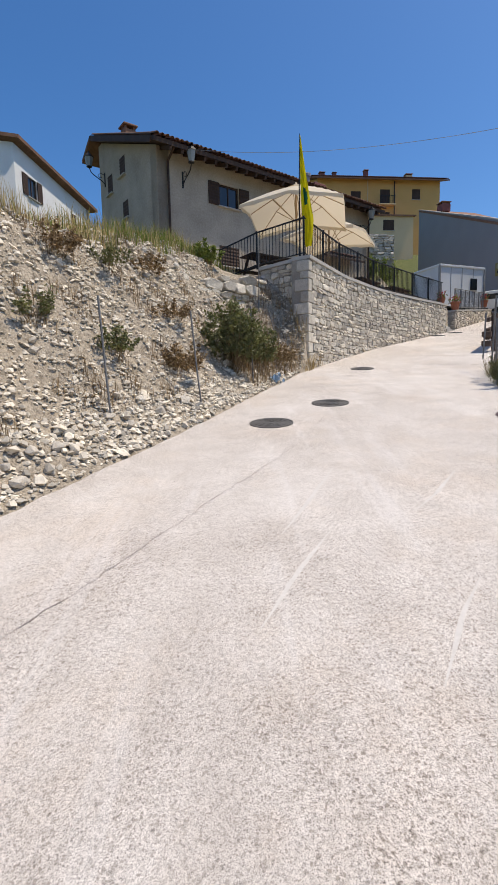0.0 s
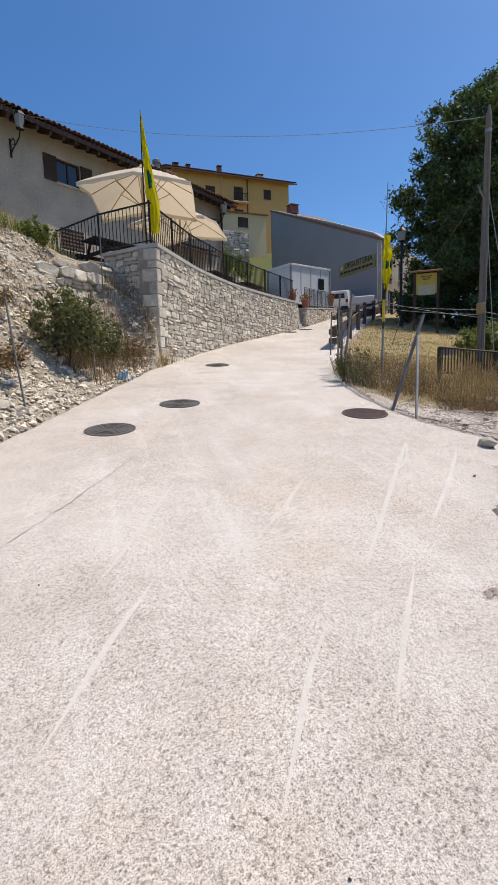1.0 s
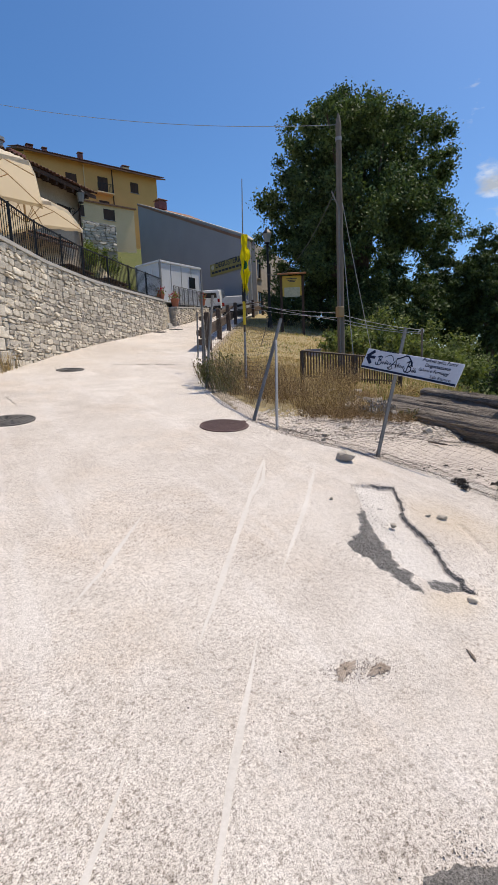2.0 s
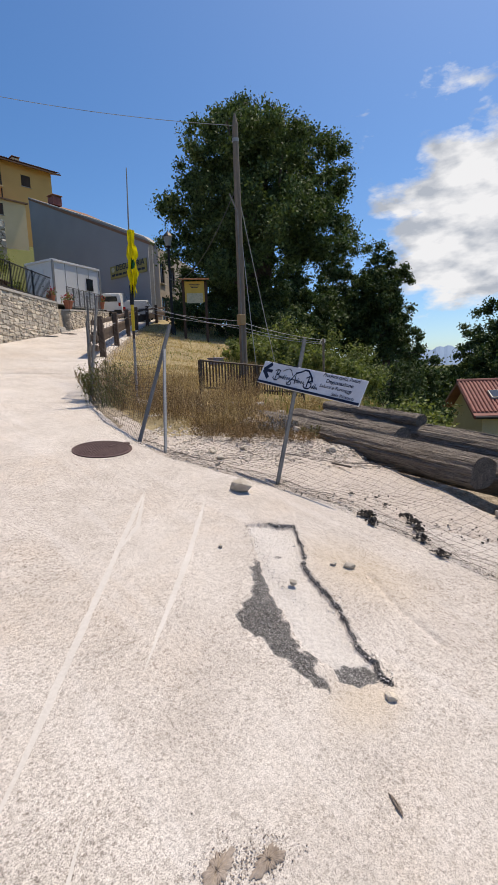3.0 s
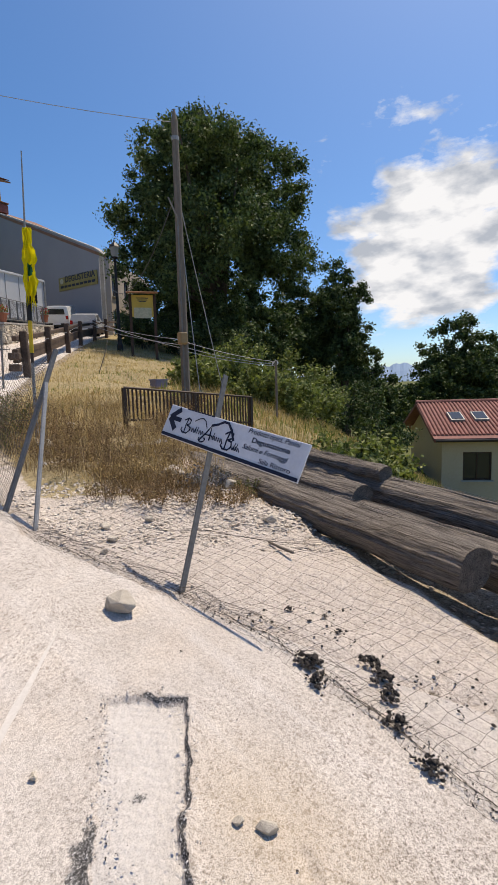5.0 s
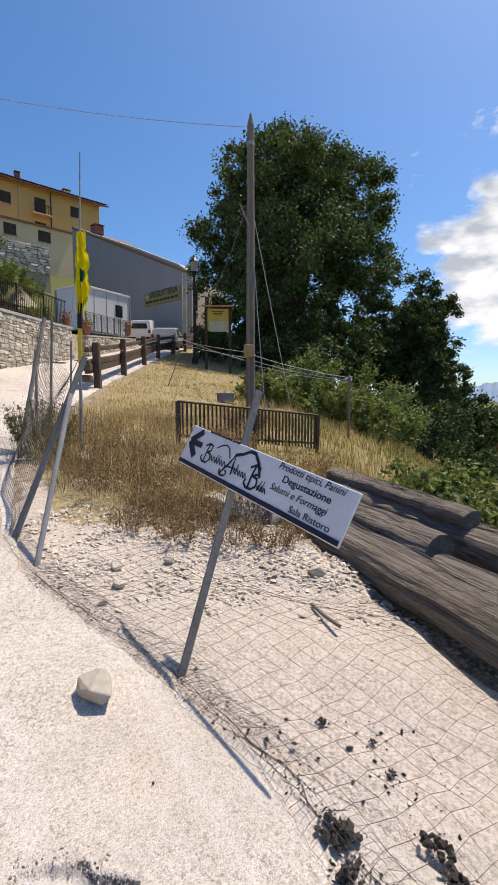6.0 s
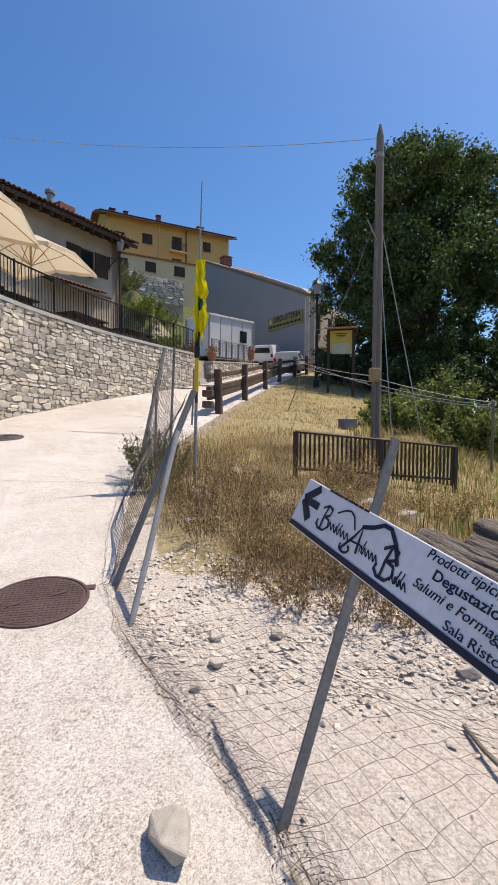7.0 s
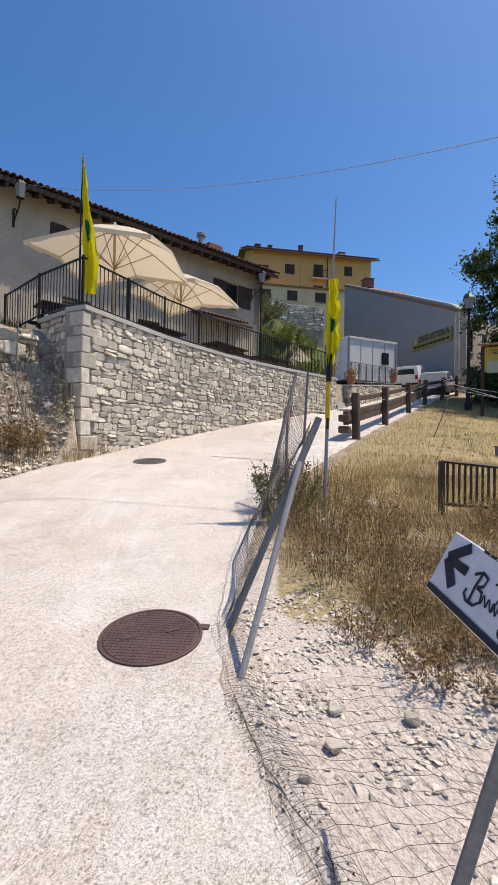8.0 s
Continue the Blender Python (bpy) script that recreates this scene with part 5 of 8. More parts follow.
def flower_pot(x, y, z, size, label):
    fp = thing("flower_pot", pose(x, y, z), label, "flower pot", "flower pots")
    part("pot", bm_lathe([(0.13 * size, 0), (0.19 * size, 0.3 * size), (0.21 * size, 0.3 * size), (0.21 * size, 0.36 * size), (0.17 * size, 0.36 * size)], 12), M_TERRACOTTA, fp)
    part("leaves", clump(0.22 * size, 0.22 * size, 0.16 * size, 70, 0.1 * size, (0, 0, 0.46 * size)), M_SHRUB, fp)
    part("blossom", clump(0.24 * size, 0.24 * size, 0.14 * size, 60, 0.08 * size, (0, 0, 0.56 * size)), M_BLOSSOM, fp)


M_TERRACOTTA = plain("terracotta", (0.36, 0.13, 0.07), 0.8)
flower_pot(10.42, 23.75, 5.03, 1.1, "terracotta pot with red flowers on the low wall")
flower_pot(9.15, 22.35, 5.06, 0.9, "terracotta pot with red flowers at the end of the terrace wall")
flower_pot(14.9, 29.9, 6.1, 1.1, "terracotta pot with red flowers by the grey railing")
M_ORANGE = plain("orange_plastic", (0.34, 0.22, 0.10), 0.6)
M_CRATE = plain("violet_plastic", (0.17, 0.16, 0.23), 0.6)
ruin = tagged(new("ruined_wall"), "ruined rubble wall on the slope under the ochre house", "wall", kind="structure")
ribbon_wall("wall_core", [(7.5, 56.0), (11.0, 56.4), (17.6, 57.2)], lambda s: 12.0, lambda s: 19.2 - 0.05 * s, 0.6, M_MORTAR, ruin, 0.05)
lay_stones(ruin, [(7.5, 56.0), (11.0, 56.4), (17.6, 57.2)], lambda s: 16.0, lambda s: 19.2 - 0.05 * s, 0, (0.25, 0.45), (0.3, 0.8), 0.12, 31)

# ---- wooden guard rail along the upper road ----
GUARD = [(7.75, 14.7), (9.55, 17.4), (11.75, 20.65), (14.0, 24.0), (16.5, 27.2), (18.8, 29.9), (21.2, 32.4)]


def guard_rail():
    g = thing("guard_rail", pose(0, 0, 0), "dark weathered timber guard rail along the road edge", "guard rail")
    tops = []
    for i, (x, y) in enumerate(GUARD):
        z = surface(x, y)
        d = (GUARD[min(i + 1, 6)][0] - GUARD[max(i - 1, 0)][0], GUARD[min(i + 1, 6)][1] - GUARD[max(i - 1, 0)][1])
        p = part("post", bm_box((0.2, 0.17, 1.55), (0, 0, 0.38), bevel=0.02), M_GUARD, g)
        p.matrix_basis = frame_along((x, y), d, z) @ pose(0, 0, 0, random.uniform(-1.5, 1.5), random.uniform(-1.5, 1.5), 0)
        tops.append(Vector((x, y, z)))
    for i, (a, b) in enumerate(zip(tops, tops[1:])):
        d = b - a
        level = Vector((d.x, d.y, 0)).normalized()
        left = Vector((-level.y, level.x, 0))
        a2 = a - level * (0.42 if i == 0 else 0.0)
        n = (b - a2).length
        rot = Matrix((level * 0 + (b - a2).normalized(), left, (b - a2).normalized().cross(left))).transposed()
        for h, hh, t in ((0.50, 0.34, 0.13), (0.93, 0.13, 0.11)):
            pl = part("rail", bm_box((n, t, hh), bevel=0.015), M_GUARD, g)
            pl.matrix_basis = Matrix.Translation((a2 + b) / 2 + left * 0.16 + Vector((0, 0, h))) @ rot.to_4x4()
    for h in (0.62, 0.34):
        e = part("rail_end", bm_box((0.26, 0.26, 0.17), bevel=0.02), M_GUARD, g, "sawn ends of the lowest rail")
        e.matrix_basis = frame_along((GUARD[0][0] - 0.36, GUARD[0][1] - 0.2), (0.55, 0.83), tops[0].z + h - 0.12)


M_GUARD = two_scale("guard_timber", (0.05, 0.032, 0.024), (0.14, 0.10, 0.078), 2.5, 18.0, 0.85, amount=0.5, bumps=0.5)
guard_rail()


# ---- street lamp, notice board ----
def street_lamp():
    x, y = 14.76, 21.72
    z = surface(x, y)
    h = 8.0 - z
    sl = thing("street_lamp", pose(x, y, z - 0.05), "black cast-iron street lamp with a glazed lantern", "lamp")
    part("post", bm_lathe([(0.14, 0), (0.14, 0.35), (0.09, 0.45), (0.075, 1.0), (0.055, h - 0.15), (0.09, h - 0.1), (0.05, h)], 10), M_BLACK, sl)
    head = part("lantern", bm_lathe([(0.06, h), (0.17, h + 0.06), (0.15, h + 0.09)], 6), M_BLACK, sl)
    part("glass", bm_lathe([(0.14, h + 0.09), (0.23, h + 0.5)], 6), M_LAMP_GLASS, head)
    part("cap", bm_lathe([(0.27, h + 0.5), (0.24, h + 0.55), (0.1, h + 0.7), (0.05, h + 0.74), (0.02, h + 0.84)], 6), M_BLACK, head)


street_lamp()


def notice_board():
    m = frame_along((14.35, 19.95), (0.84, -0.54))
    z = surface(14.7, 19.7)
    nb = thing("notice_board", m @ pose(0, 0, z), "yellow notice board under a small brown roof on two posts", "notice board")
    h = 6.08 - z
    for x in (-0.05, 0.97):
        part("post", bm_box((0.12, 0.12, h + 0.1), (x, 0, h / 2 - 0.05), bevel=0.008), M_WOOD_DARK, nb)
    pn = part("panel", bm_box((0.9, 0.04, 0.92), (0.46, -0.03, h - 0.49), bevel=0.006), M_BOARD, nb)
    part("map_sheet", bm_box((0.74, 0.01, 0.44), (0.46, -0.058, h - 0.78)), M_MAP, pn)
    for k, (w, zz) in enumerate(((0.5, 0.16), (0.4, 0.24), (0.3, 0.30))):
        part("text_bar", bm_box((w, 0.008, 0.028), (0.46, -0.056, h - zz)), M_INK, pn)
    part("roof_board", bm_box((1.34, 0.55, 0.07), (0.46, -0.03, h + 0.08), Euler((radians(12), 0, 0)).to_matrix(), bevel=0.006), M_ROOFBOARD, nb)


M_BOARD = plain("yellow_board", (0.55, 0.38, 0.06), 0.5)
M_SHOPBOARD = two_scale("faded_yellow_board", (0.20, 0.165, 0.055), (0.33, 0.28, 0.10), 1.5, 14.0, 0.6)
M_MAP = two_scale("printed_map", (0.25, 0.27, 0.20), (0.60, 0.55, 0.38), 8.0, 30.0, 0.5)
M_ROOFBOARD = plain("orange_brown_roof", (0.32, 0.14, 0.06), 0.7)
notice_board()


# ---- sign on the grey wall ----
def text_part(text, size, m, mat, parent, name="lettering", extrude=0.003, shear=0.0, offset=0.0):
    cu = bpy.data.curves.new(name, "FONT")
    cu.body, cu.size, cu.extrude, cu.shear, cu.offset = text, size, extrude, shear, offset
    cu.align_x, cu.align_y = "LEFT", "BOTTOM"
    tmp = new("tmp_text", cu)
    me = bpy.data.meshes.new_from_object(tmp.evaluated_get(bpy.context.evaluated_depsgraph_get()))
    bpy.data.objects.remove(tmp)
    me.materials.append(mat)
    ob = new(name, me)
    ob.parent = parent
    ob.matrix_basis = m
    return ob, max(v.co.x for v in me.vertices)


def wall_sign():
    m = frame_along((17.8, 49.7), GD) @ pose(11.4, -0.06, 9.85)
    ws = thing("shop_sign", m, "long yellow shop sign with dark lettering on the grey wall", "sign")
    part("board", bm_box((4.4, 0.06, 0.98), (2.2, 0.0, 0.42), bevel=0.01), M_SHOPBOARD, ws)
    _, w = text_part("DEGUSTERIA", 0.62, pose(0, 0, 0), M_INK, ws, offset=0.014)
    ob = ws.children[-1]
    ob.matrix_basis = pose(0.75, -0.036, 0.38, 90) @ Matrix.Diagonal((3.45 / w, 1, 1, 1))
    for k in range(9):
        part("text_bar", bm_box((0.36, 0.01, 0.17), (0.4 + k * 0.45, -0.036, 0.2)), M_INK, ws)
    part("emblem", bm_lathe([(0.2, 0), (0.19, 0.02)], 14), M_MAP, ws).matrix_basis = pose(0.38, -0.034, 0.62, 90)


wall_sign()


# ---- leaning direction sign by the fence ----
def direction_sign():
    foot = Vector((4.47, 4.32, surface(4.47, 4.32) - 0.12))
    tl, tr = Vector((4.885, 4.812, 1.876)), Vector((4.918, 3.624, 1.656))
    top = Vector((5.06, 4.45, 2.06))
    sg = thing("direction_sign", Matrix.Translation(foot), "white direction sign with black arrow on a leaning grey post", "sign")
    ax = (top - foot).normalized()
    side = Vector((0, -1, 0)).cross(ax).normalized()
    other = ax.cross(side)
    rot = Matrix((side, other, ax)).transposed().to_4x4()
    post = bm_box((0.010, 0.042, (top - foot).length), (0, 0, (top - foot).length / 2))
    bm_box((0.04, 0.010, (top - foot).length), (0.02, 0.021, (top - foot).length / 2), bm=post)
    part("post", post, M_POSTGREY, sg, "grey angle-iron post").matrix_basis = rot
    ex = (tr - tl).normalized()
    ey = (ax - ex * ax.dot(ex)).normalized()
    ez = ex.cross(ey)
    W, H = 1.288, 0.228
    bl = tl - ey * H - foot
    pm = Matrix.Translation(bl) @ Matrix((ex, ey, ez)).transposed().to_4x4() @ Matrix.Diagonal(((tr - tl).length / W, 1, 1, 1))
    board = part("board", bm_box((W, H, 0.012), (W / 2, H / 2, 0.005), bevel=0.003), M_SIGN_WHITE, sg)
    board.matrix_basis = pm

    def bar(name, pts, r, mat=M_INK):
        """A flat stroke along points on the face of the board."""
        vs, fs = [], []
        P = [Vector((p[0], p[1] * 0.86, 0)) for p in pts]
        for i, p in enumerate(P):
            d = (P[min(i + 1, len(P) - 1)] - P[max(i - 1, 0)]).normalized()
            n = Vector((-d.y, d.x, 0)) * r
            vs += [p + n + Vector((0, 0, 0.0135)), p - n + Vector((0, 0, 0.0135))]
        for i in range(len(P) - 1):
            fs.append((2 * i + 1, 2 * i + 3, 2 * i + 2, 2 * i))
        return mesh_object(name, vs, fs, mat, board)

    part("bottom_stripe", bm_box((W - 0.012, 0.022, 0.004), (W / 2, 0.016, 0.0125)), M_INK, board)
    # arrow
    bar("arrow", [(0.055, 0.16), (0.16, 0.16)], 0.016)
    bar("arrow_head", [(0.125, 0.245), (0.035, 0.16)], 0.02)
    bar("arrow_head", [(0.035, 0.16), (0.125, 0.075)], 0.02)
    # hill outline and the shop's mark as plain strokes
    bar("hill_line", [(0.30, 0.185), (0.34, 0.215), (0.375, 0.225), (0.405, 0.21), (0.44, 0.16)], 0.004)
    bar("hill_line", [(0.47, 0.19), (0.53, 0.215), (0.575, 0.245), (0.615, 0.245), (0.665, 0.20), (0.71, 0.13)], 0.0085)

    def loop(cx, cy, rx, ry, r, turns=1.0, start=0.0):
        bar("mark", [(cx + rx * math.cos(start + 2 * math.pi * turns * k / 16), cy + ry * math.sin(start + 2 * math.pi * turns * k / 16)) for k in range(17)], r)

    def capital(x, y, h, r):
        """A swash capital of the shop's mark: a stem with two bows."""
        bar("mark", [(x + 0.008, y), (x + 0.004, y + h * 0.5), (x + 0.010, y + h)], r)
        bar("mark", [(x - h * 0.2, y + h * 0.8), (x + 0.01, y + h), (x + h * 0.34, y + h * 0.92), (x + h * 0.32, y + h * 0.66), (x + 0.012, y + h * 0.52)], r)
        bar("mark", [(x + 0.012, y + h * 0.52), (x + h * 0.36, y + h * 0.48), (x + h * 0.46, y + h * 0.22), (x + h * 0.28, y), (x - h * 0.05, y - h * 0.02), (x - h * 0.24, y + h * 0.12), (x - h * 0.22, y + h * 0.3)], r)

    def script(x0, x1, y, h, n, r):
        """A run of small joined cursive strokes."""
        k = n * 10
        bar("mark", [(x0 + (x1 - x0) * i / k + 0.006 * math.cos(2 * math.pi * i / 10), y + h * 0.5 - h * 0.5 * math.cos(2 * math.pi * i / 10)) for i in range(k + 1)], r)

    capital(0.222, 0.075, 0.12, 0.0055)
    script(0.275, 0.425, 0.098, 0.032, 6, 0.0030)
    bar("mark", [(0.335, 0.095), (0.34, 0.15)], 0.003)
    bar("mark", [(0.355, 0.095), (0.36, 0.15)], 0.003)
    bar("mark", [(0.405, 0.055), (0.45, 0.13), (0.478, 0.195), (0.488, 0.13), (0.497, 0.075)], 0.0065)
    bar("mark", [(0.43, 0.11), (0.505, 0.118)], 0.004)
    loop(0.425, 0.068, 0.03, 0.02, 0.005, 0.75, 2.6)
    script(0.505, 0.615, 0.09, 0.03, 5, 0.0030)
    bar("mark", [(0.522, 0.09), (0.527, 0.15)], 0.003)
    capital(0.648, 0.055, 0.135, 0.0065)
    script(0.70, 0.785, 0.066, 0.028, 4, 0.0030)
    bar("mark", [(0.732, 0.066), (0.738, 0.125)], 0.003)
    bar("mark", [(0.752, 0.066), (0.758, 0.125)], 0.003)
    for k in range(8):
        part("text_bar", bm_box((0.03, 0.009, 0.003), (0.20 + k * 0.036, 0.226, 0.0125)), M_INK, board)
    # lettering in lines
    for words, x0, y0, width, size, sh, off in (("Prodotti tipici, Panini", 0.80, 0.212, 0.42, 0.05, 0.2, 0.0), ("Degustazione", 0.855, 0.152, 0.31, 0.052, 0.0, 0.0005), ("Salumi e Formaggi", 0.80, 0.094, 0.37, 0.05, 0.2, 0.0), ("Sala Ristoro", 0.965, 0.032, 0.25, 0.046, 0.0, 0.0)):
        ob, w = text_part(words, size * 0.9, pose(0, 0, 0), M_INK, board, "lettering", 0.001, sh, off)
        ob.matrix_basis = pose(x0, y0 * 0.86, 0.0125) @ Matrix.Diagonal((width / w, 1, 1, 1))


direction_sign()


# ---- broken fence of leaning posts and wire mesh ----
def fence_post(foot, top, r, mat, label, angle=False):
    f = Vector((foot[0], foot[1], surface(*foot[:2]) - 0.1))
    fp = thing("fence_post", Matrix.Translation(f), label, "fence post", "fence posts")
    part("tube", bm_tube([(0, 0, 0), Vector(top) - f], r, 8), mat, fp)
    return fp


fence_post((4.153, 5.638), (4.606, 6.262, 2.073), 0.019, M_GALV, "bare galvanised fence post leaning away from the road")
fence_post((4.113, 6.176), (4.748, 6.334, 2.372), 0.024, M_POSTGREY, "grey leaning fence post beside the manhole")
fence_post((4.64, 8.62), (5.12, 9.09, 3.12), 0.024, M_POSTGREY, "grey leaning fence post among weeds")
fence_post((5.05, 9.4), (5.10, 9.55, 2.75), 0.02, M_POSTGREY, "thin grey fence post among weeds")
fence_post((4.335, 2.29), (4.66, 2.02, 1.12), 0.022, M_GALV, "galvanised fence post stump at the gravel edge")
fence_post((5.5, 10.5), (5.59, 10.55, 3.38), 0.02, M_POSTGREY, "upright grey fence post at the road edge")
fence_post((6.55, 13.0), (6.62, 13.05, 3.35), 0.022, M_POSTGREY, "grey fence post beside the guard rail end")


def wires(name, chains, r, mat, parent):
    """Thin three-sided wires along many chains of points, in one mesh."""
    vs, fs = [], []
    for ch in chains:
        base = len(vs)
        for p in ch:
            for k in range(3):
                a = 2.094 * k
                vs.append((p[0] + r * math.cos(a), p[1] + r * 0.5 * math.sin(a), p[2] + r * math.sin(a)))
        for i in range(len(ch) - 1):
            for k in range(3):
                a, b = base + 3 * i + k, base + 3 * i + (k + 1) % 3
                fs.append((a, b, b + 3, a + 3))
    return mesh_object(name, vs, fs, mat, parent)


def grid_chains(fn, nu, nv):
    return [[fn(i / nu, j / nv) for j in range(nv + 1)] for i in range(nu + 1)] + [[fn(i / nu, j / nv) for i in range(nu + 1)] for j in range(nv + 1)]


def fallen_mesh():
    fm = thing("wire_mesh", pose(0, 0, 0), "rusty wire fence mesh fallen flat on the gravel", "wire mesh")
    edge = [(4.42, 1.9), (4.50, 2.6), (4.57, 3.4), (4.53, 4.0), (4.44, 4.6), (4.24, 5.2), (4.16, 5.65)]
    E = line_points(edge, 47)

    def lie(u, v):
        x, y = E[min(46, int(round(v * 46)))]
        w = u * (1.65 + 0.25 * math.sin(v * 5))
        xx = x + w * 0.97 + 0.012 * math.sin(v * 60 + u * 23)
        yy = y - w * 0.12 + 0.05 * math.sin(u * 4 + v * 9) + 0.01 * math.sin(u * 50 + v * 31)
        face = 5.84 + (yy - 3.06) * 0.2416 - 0.27
        climb = min(0.42, max(0.0, xx - face))
        xx -= climb * 0.85
        lift = climb + 0.02 + 0.035 * (0.5 + 0.5 * math.sin(u * 7 + v * 17)) + 0.05 * math.exp(-((u - 0.45) * 6) ** 2)
        return (xx, yy, surface(xx, yy) + lift)

    tagged(wires("wire_netting", grid_chains(lie, 22, 46), 0.00095, M_WIRE, fm), kind="stuff")
    # rolled and crumpled selvedge along the foot of the fence
    rnd = random.Random(4)
    F = line_points([(4.42, 2.2), (4.54, 3.0), (4.57, 3.6), (4.46, 4.4), (4.25, 5.15), (4.14, 5.6), (4.10, 6.2), (4.2, 7.0), (4.45, 8.3)], 90)
    ch = []
    for k in range(2):
        o = rnd.uniform(-0.03, 0.03)
        ch.append([(x + o + rnd.uniform(-0.008, 0.008), y + rnd.uniform(-0.01, 0.01), surface(x + o, y) + 0.01 + 0.03 * rnd.random() ** 2) for x, y in F])
    # a hand's width of the mesh folded over on itself
    H = line_points([(4.36, 2.2), (4.47, 3.0), (4.49, 3.6), (4.39, 4.4), (4.19, 5.15), (4.10, 5.6), (4.06, 6.2)], 150)

    def fold(u, v):
        x, y = H[min(149, int(round(v * 149)))]
        x += 0.20 * u + 0.02 * math.sin(v * 37) + rnd.uniform(-0.008, 0.008)
        y += 0.05 * u * math.sin(v * 21) + rnd.uniform(-0.008, 0.008)
        return (x, y, surface(x, y) + 0.006 + 0.045 * math.sin(math.pi * u) * (0.45 + 0.55 * math.sin(v * 29) ** 2) + rnd.uniform(0, 0.008))

    tagged(wires("folded_netting", grid_chains(fold, 5, 149), 0.0008, M_WIRE, fm), kind="stuff")
    for i in range(0, 90, 6):
        x, y = F[i]
        ch.append([(x - 0.07, y, surface(x - 0.07, y) + 0.012), (x, y + 0.03, surface(x, y) + 0.045), (x + 0.09, y, surface(x + 0.09, y) + 0.014)])
    tagged(wires("selvedge", ch, 0.0011, M_WIRE, fm), kind="stuff")


def leaning_mesh():
    lm = thing("wire_mesh", pose(0, 0, 0), "sagging wire fence mesh strung between leaning posts", "wire mesh")
    feet = [Vector((4.113, 6.176, surface(4.113, 6.176))), Vector((4.25, 7.1, surface(4.25, 7.1))), Vector((4.64, 8.62, surface(4.64, 8.62))), Vector((5.05, 9.4, surface(5.05, 9.4))), Vector((5.5, 10.5, surface(5.5, 10.5)))]
    heads = [Vector((4.73, 6.33, 2.33)), Vector((4.86, 7.5, 2.35)), Vector((5.10, 9.07, 3.05)), Vector((5.10, 9.55, 2.7)), Vector((5.59, 10.55, 3.2))]

    def hang(u, v):
        s = v * 4
        i = min(3, int(s))
        k = s - i
        a, b = feet[i].lerp(feet[i + 1], k), heads[i].lerp(heads[i + 1], k)
        p = a.lerp(b, u)
        return (p.x + 0.04 * math.sin(u * 5 + v * 13), p.y + 0.012 * math.sin(u * 31), p.z - 0.08 * math.sin(math.pi * k) * u + 0.02)

    tagged(wires("wire_netting", grid_chains(hang, 22, 64), 0.0017, M_WIRE, lm), kind="stuff")


fallen_mesh()
leaning_mesh()


# ---- weathered timbers stacked by the verge ----
def timber(a, b, w, h, label, seed):
    rnd = random.Random(seed)
    a, b = Vector(a), Vector(b)
    L = (b - a).length
    d = (b - a).normalized()
    side = d.cross(Vector((0, 0, 1))).normalized()
    tb = thing("timber_beam", Matrix.Translation(a) @ Matrix((side, d, side.cross(d))).transposed().to_4x4(), label, "timber", "stacked timbers")
    n, m = 44, 44
    groove = [rnd.choice((-0.075, -0.03, 0.0, 0.01, 0.02)) + rnd.uniform(-0.015, 0.015) for _ in range(m)]
    split = [rnd.uniform(0, 6.28) for _ in range(m)]
    vs, fs = [], []
    for i in range(n + 1):
        y = L * i / n
        sag = 0.012 * math.sin(i * 0.8 + seed)
        for k in range(m):
            an = 2 * math.pi * (k + 0.5) / m
            c, s = math.cos(an), math.sin(an)
            q = (abs(c) ** 2.15 + abs(s) ** 2.15) ** (-1 / 2.15)
            wob = 1 + 0.03 * math.sin(k * 0.5 + i * 0.3 + seed) + groove[k] * (0.55 + 0.45 * math.sin(i * 0.33 + split[k])) + rnd.uniform(-0.012, 0.012) - (0.07 * math.sin(math.pi * (i - 3) / 36) if k in (7 + seed % 3, 13 + seed % 4, 20) and 3 < i < 39 else 0) - (0.06 if i in (0, n) else 0.0)
            vs.append((c * q * w / 2 * wob + sag, y + (rnd.uniform(-0.006, 0.006) if i in (0, n) else 0), s * q * h / 2 * wob))
    for i in range(n):
        for k in range(m):
            x, z = i * m + k, i * m + (k + 1) % m
            fs.append((x, z, z + m, x + m))
    fs += [tuple(range(m)), tuple(reversed(range(n * m, n * m + m)))]
    mesh_object("beam", vs, fs, M_TIMBER, tb)
    for k in range(2):
        x0 = rnd.uniform(-0.25, 0.25) * w
        cr = [(x0 + 0.02 * math.sin(j * 1.3), L * (0.04 + 0.9 * j / 20), h / 2 * 1.0 + 0.006) for j in range(21)]
        v2, f2 = [], []
        for j, (x, y, z) in enumerate(cr):
            t = 0.007 * math.sin(math.pi * j / 20)
            v2 += [(x - t, y, z), (x + t, y, z)]
        f2 = [(2 * j, 2 * j + 1, 2 * j + 3, 2 * j + 2) for j in range(20)]
        mesh_object("split", v2, f2, M_TAR, tb, "dark drying crack")
    return tb


timber((5.84, 3.06, 0.80), (6.78, 6.95, 1.02), 0.38, 0.32, "thick weathered grey timber with a sawn end lying by the verge", 1)
timber((6.58, 4.30, 0.94), (6.83, 6.2, 1.09), 0.34, 0.26, "shorter weathered timber resting on the stack", 2)
timber((6.80, 1.3, 0.62), (7.27, 6.0, 1.04), 0.38, 0.34, "long weathered grey timber at the back of the stack", 3)
timber((6.32, 1.5, 0.46), (6.65, 5.2, 0.76), 0.36, 0.30, "low weathered timber at the foot of the stack", 4)
timber((6.26, 1.9, 0.58), (6.74, 5.6, 0.90), 0.40, 0.28, "dark weathered timber wedged between the others", 7)
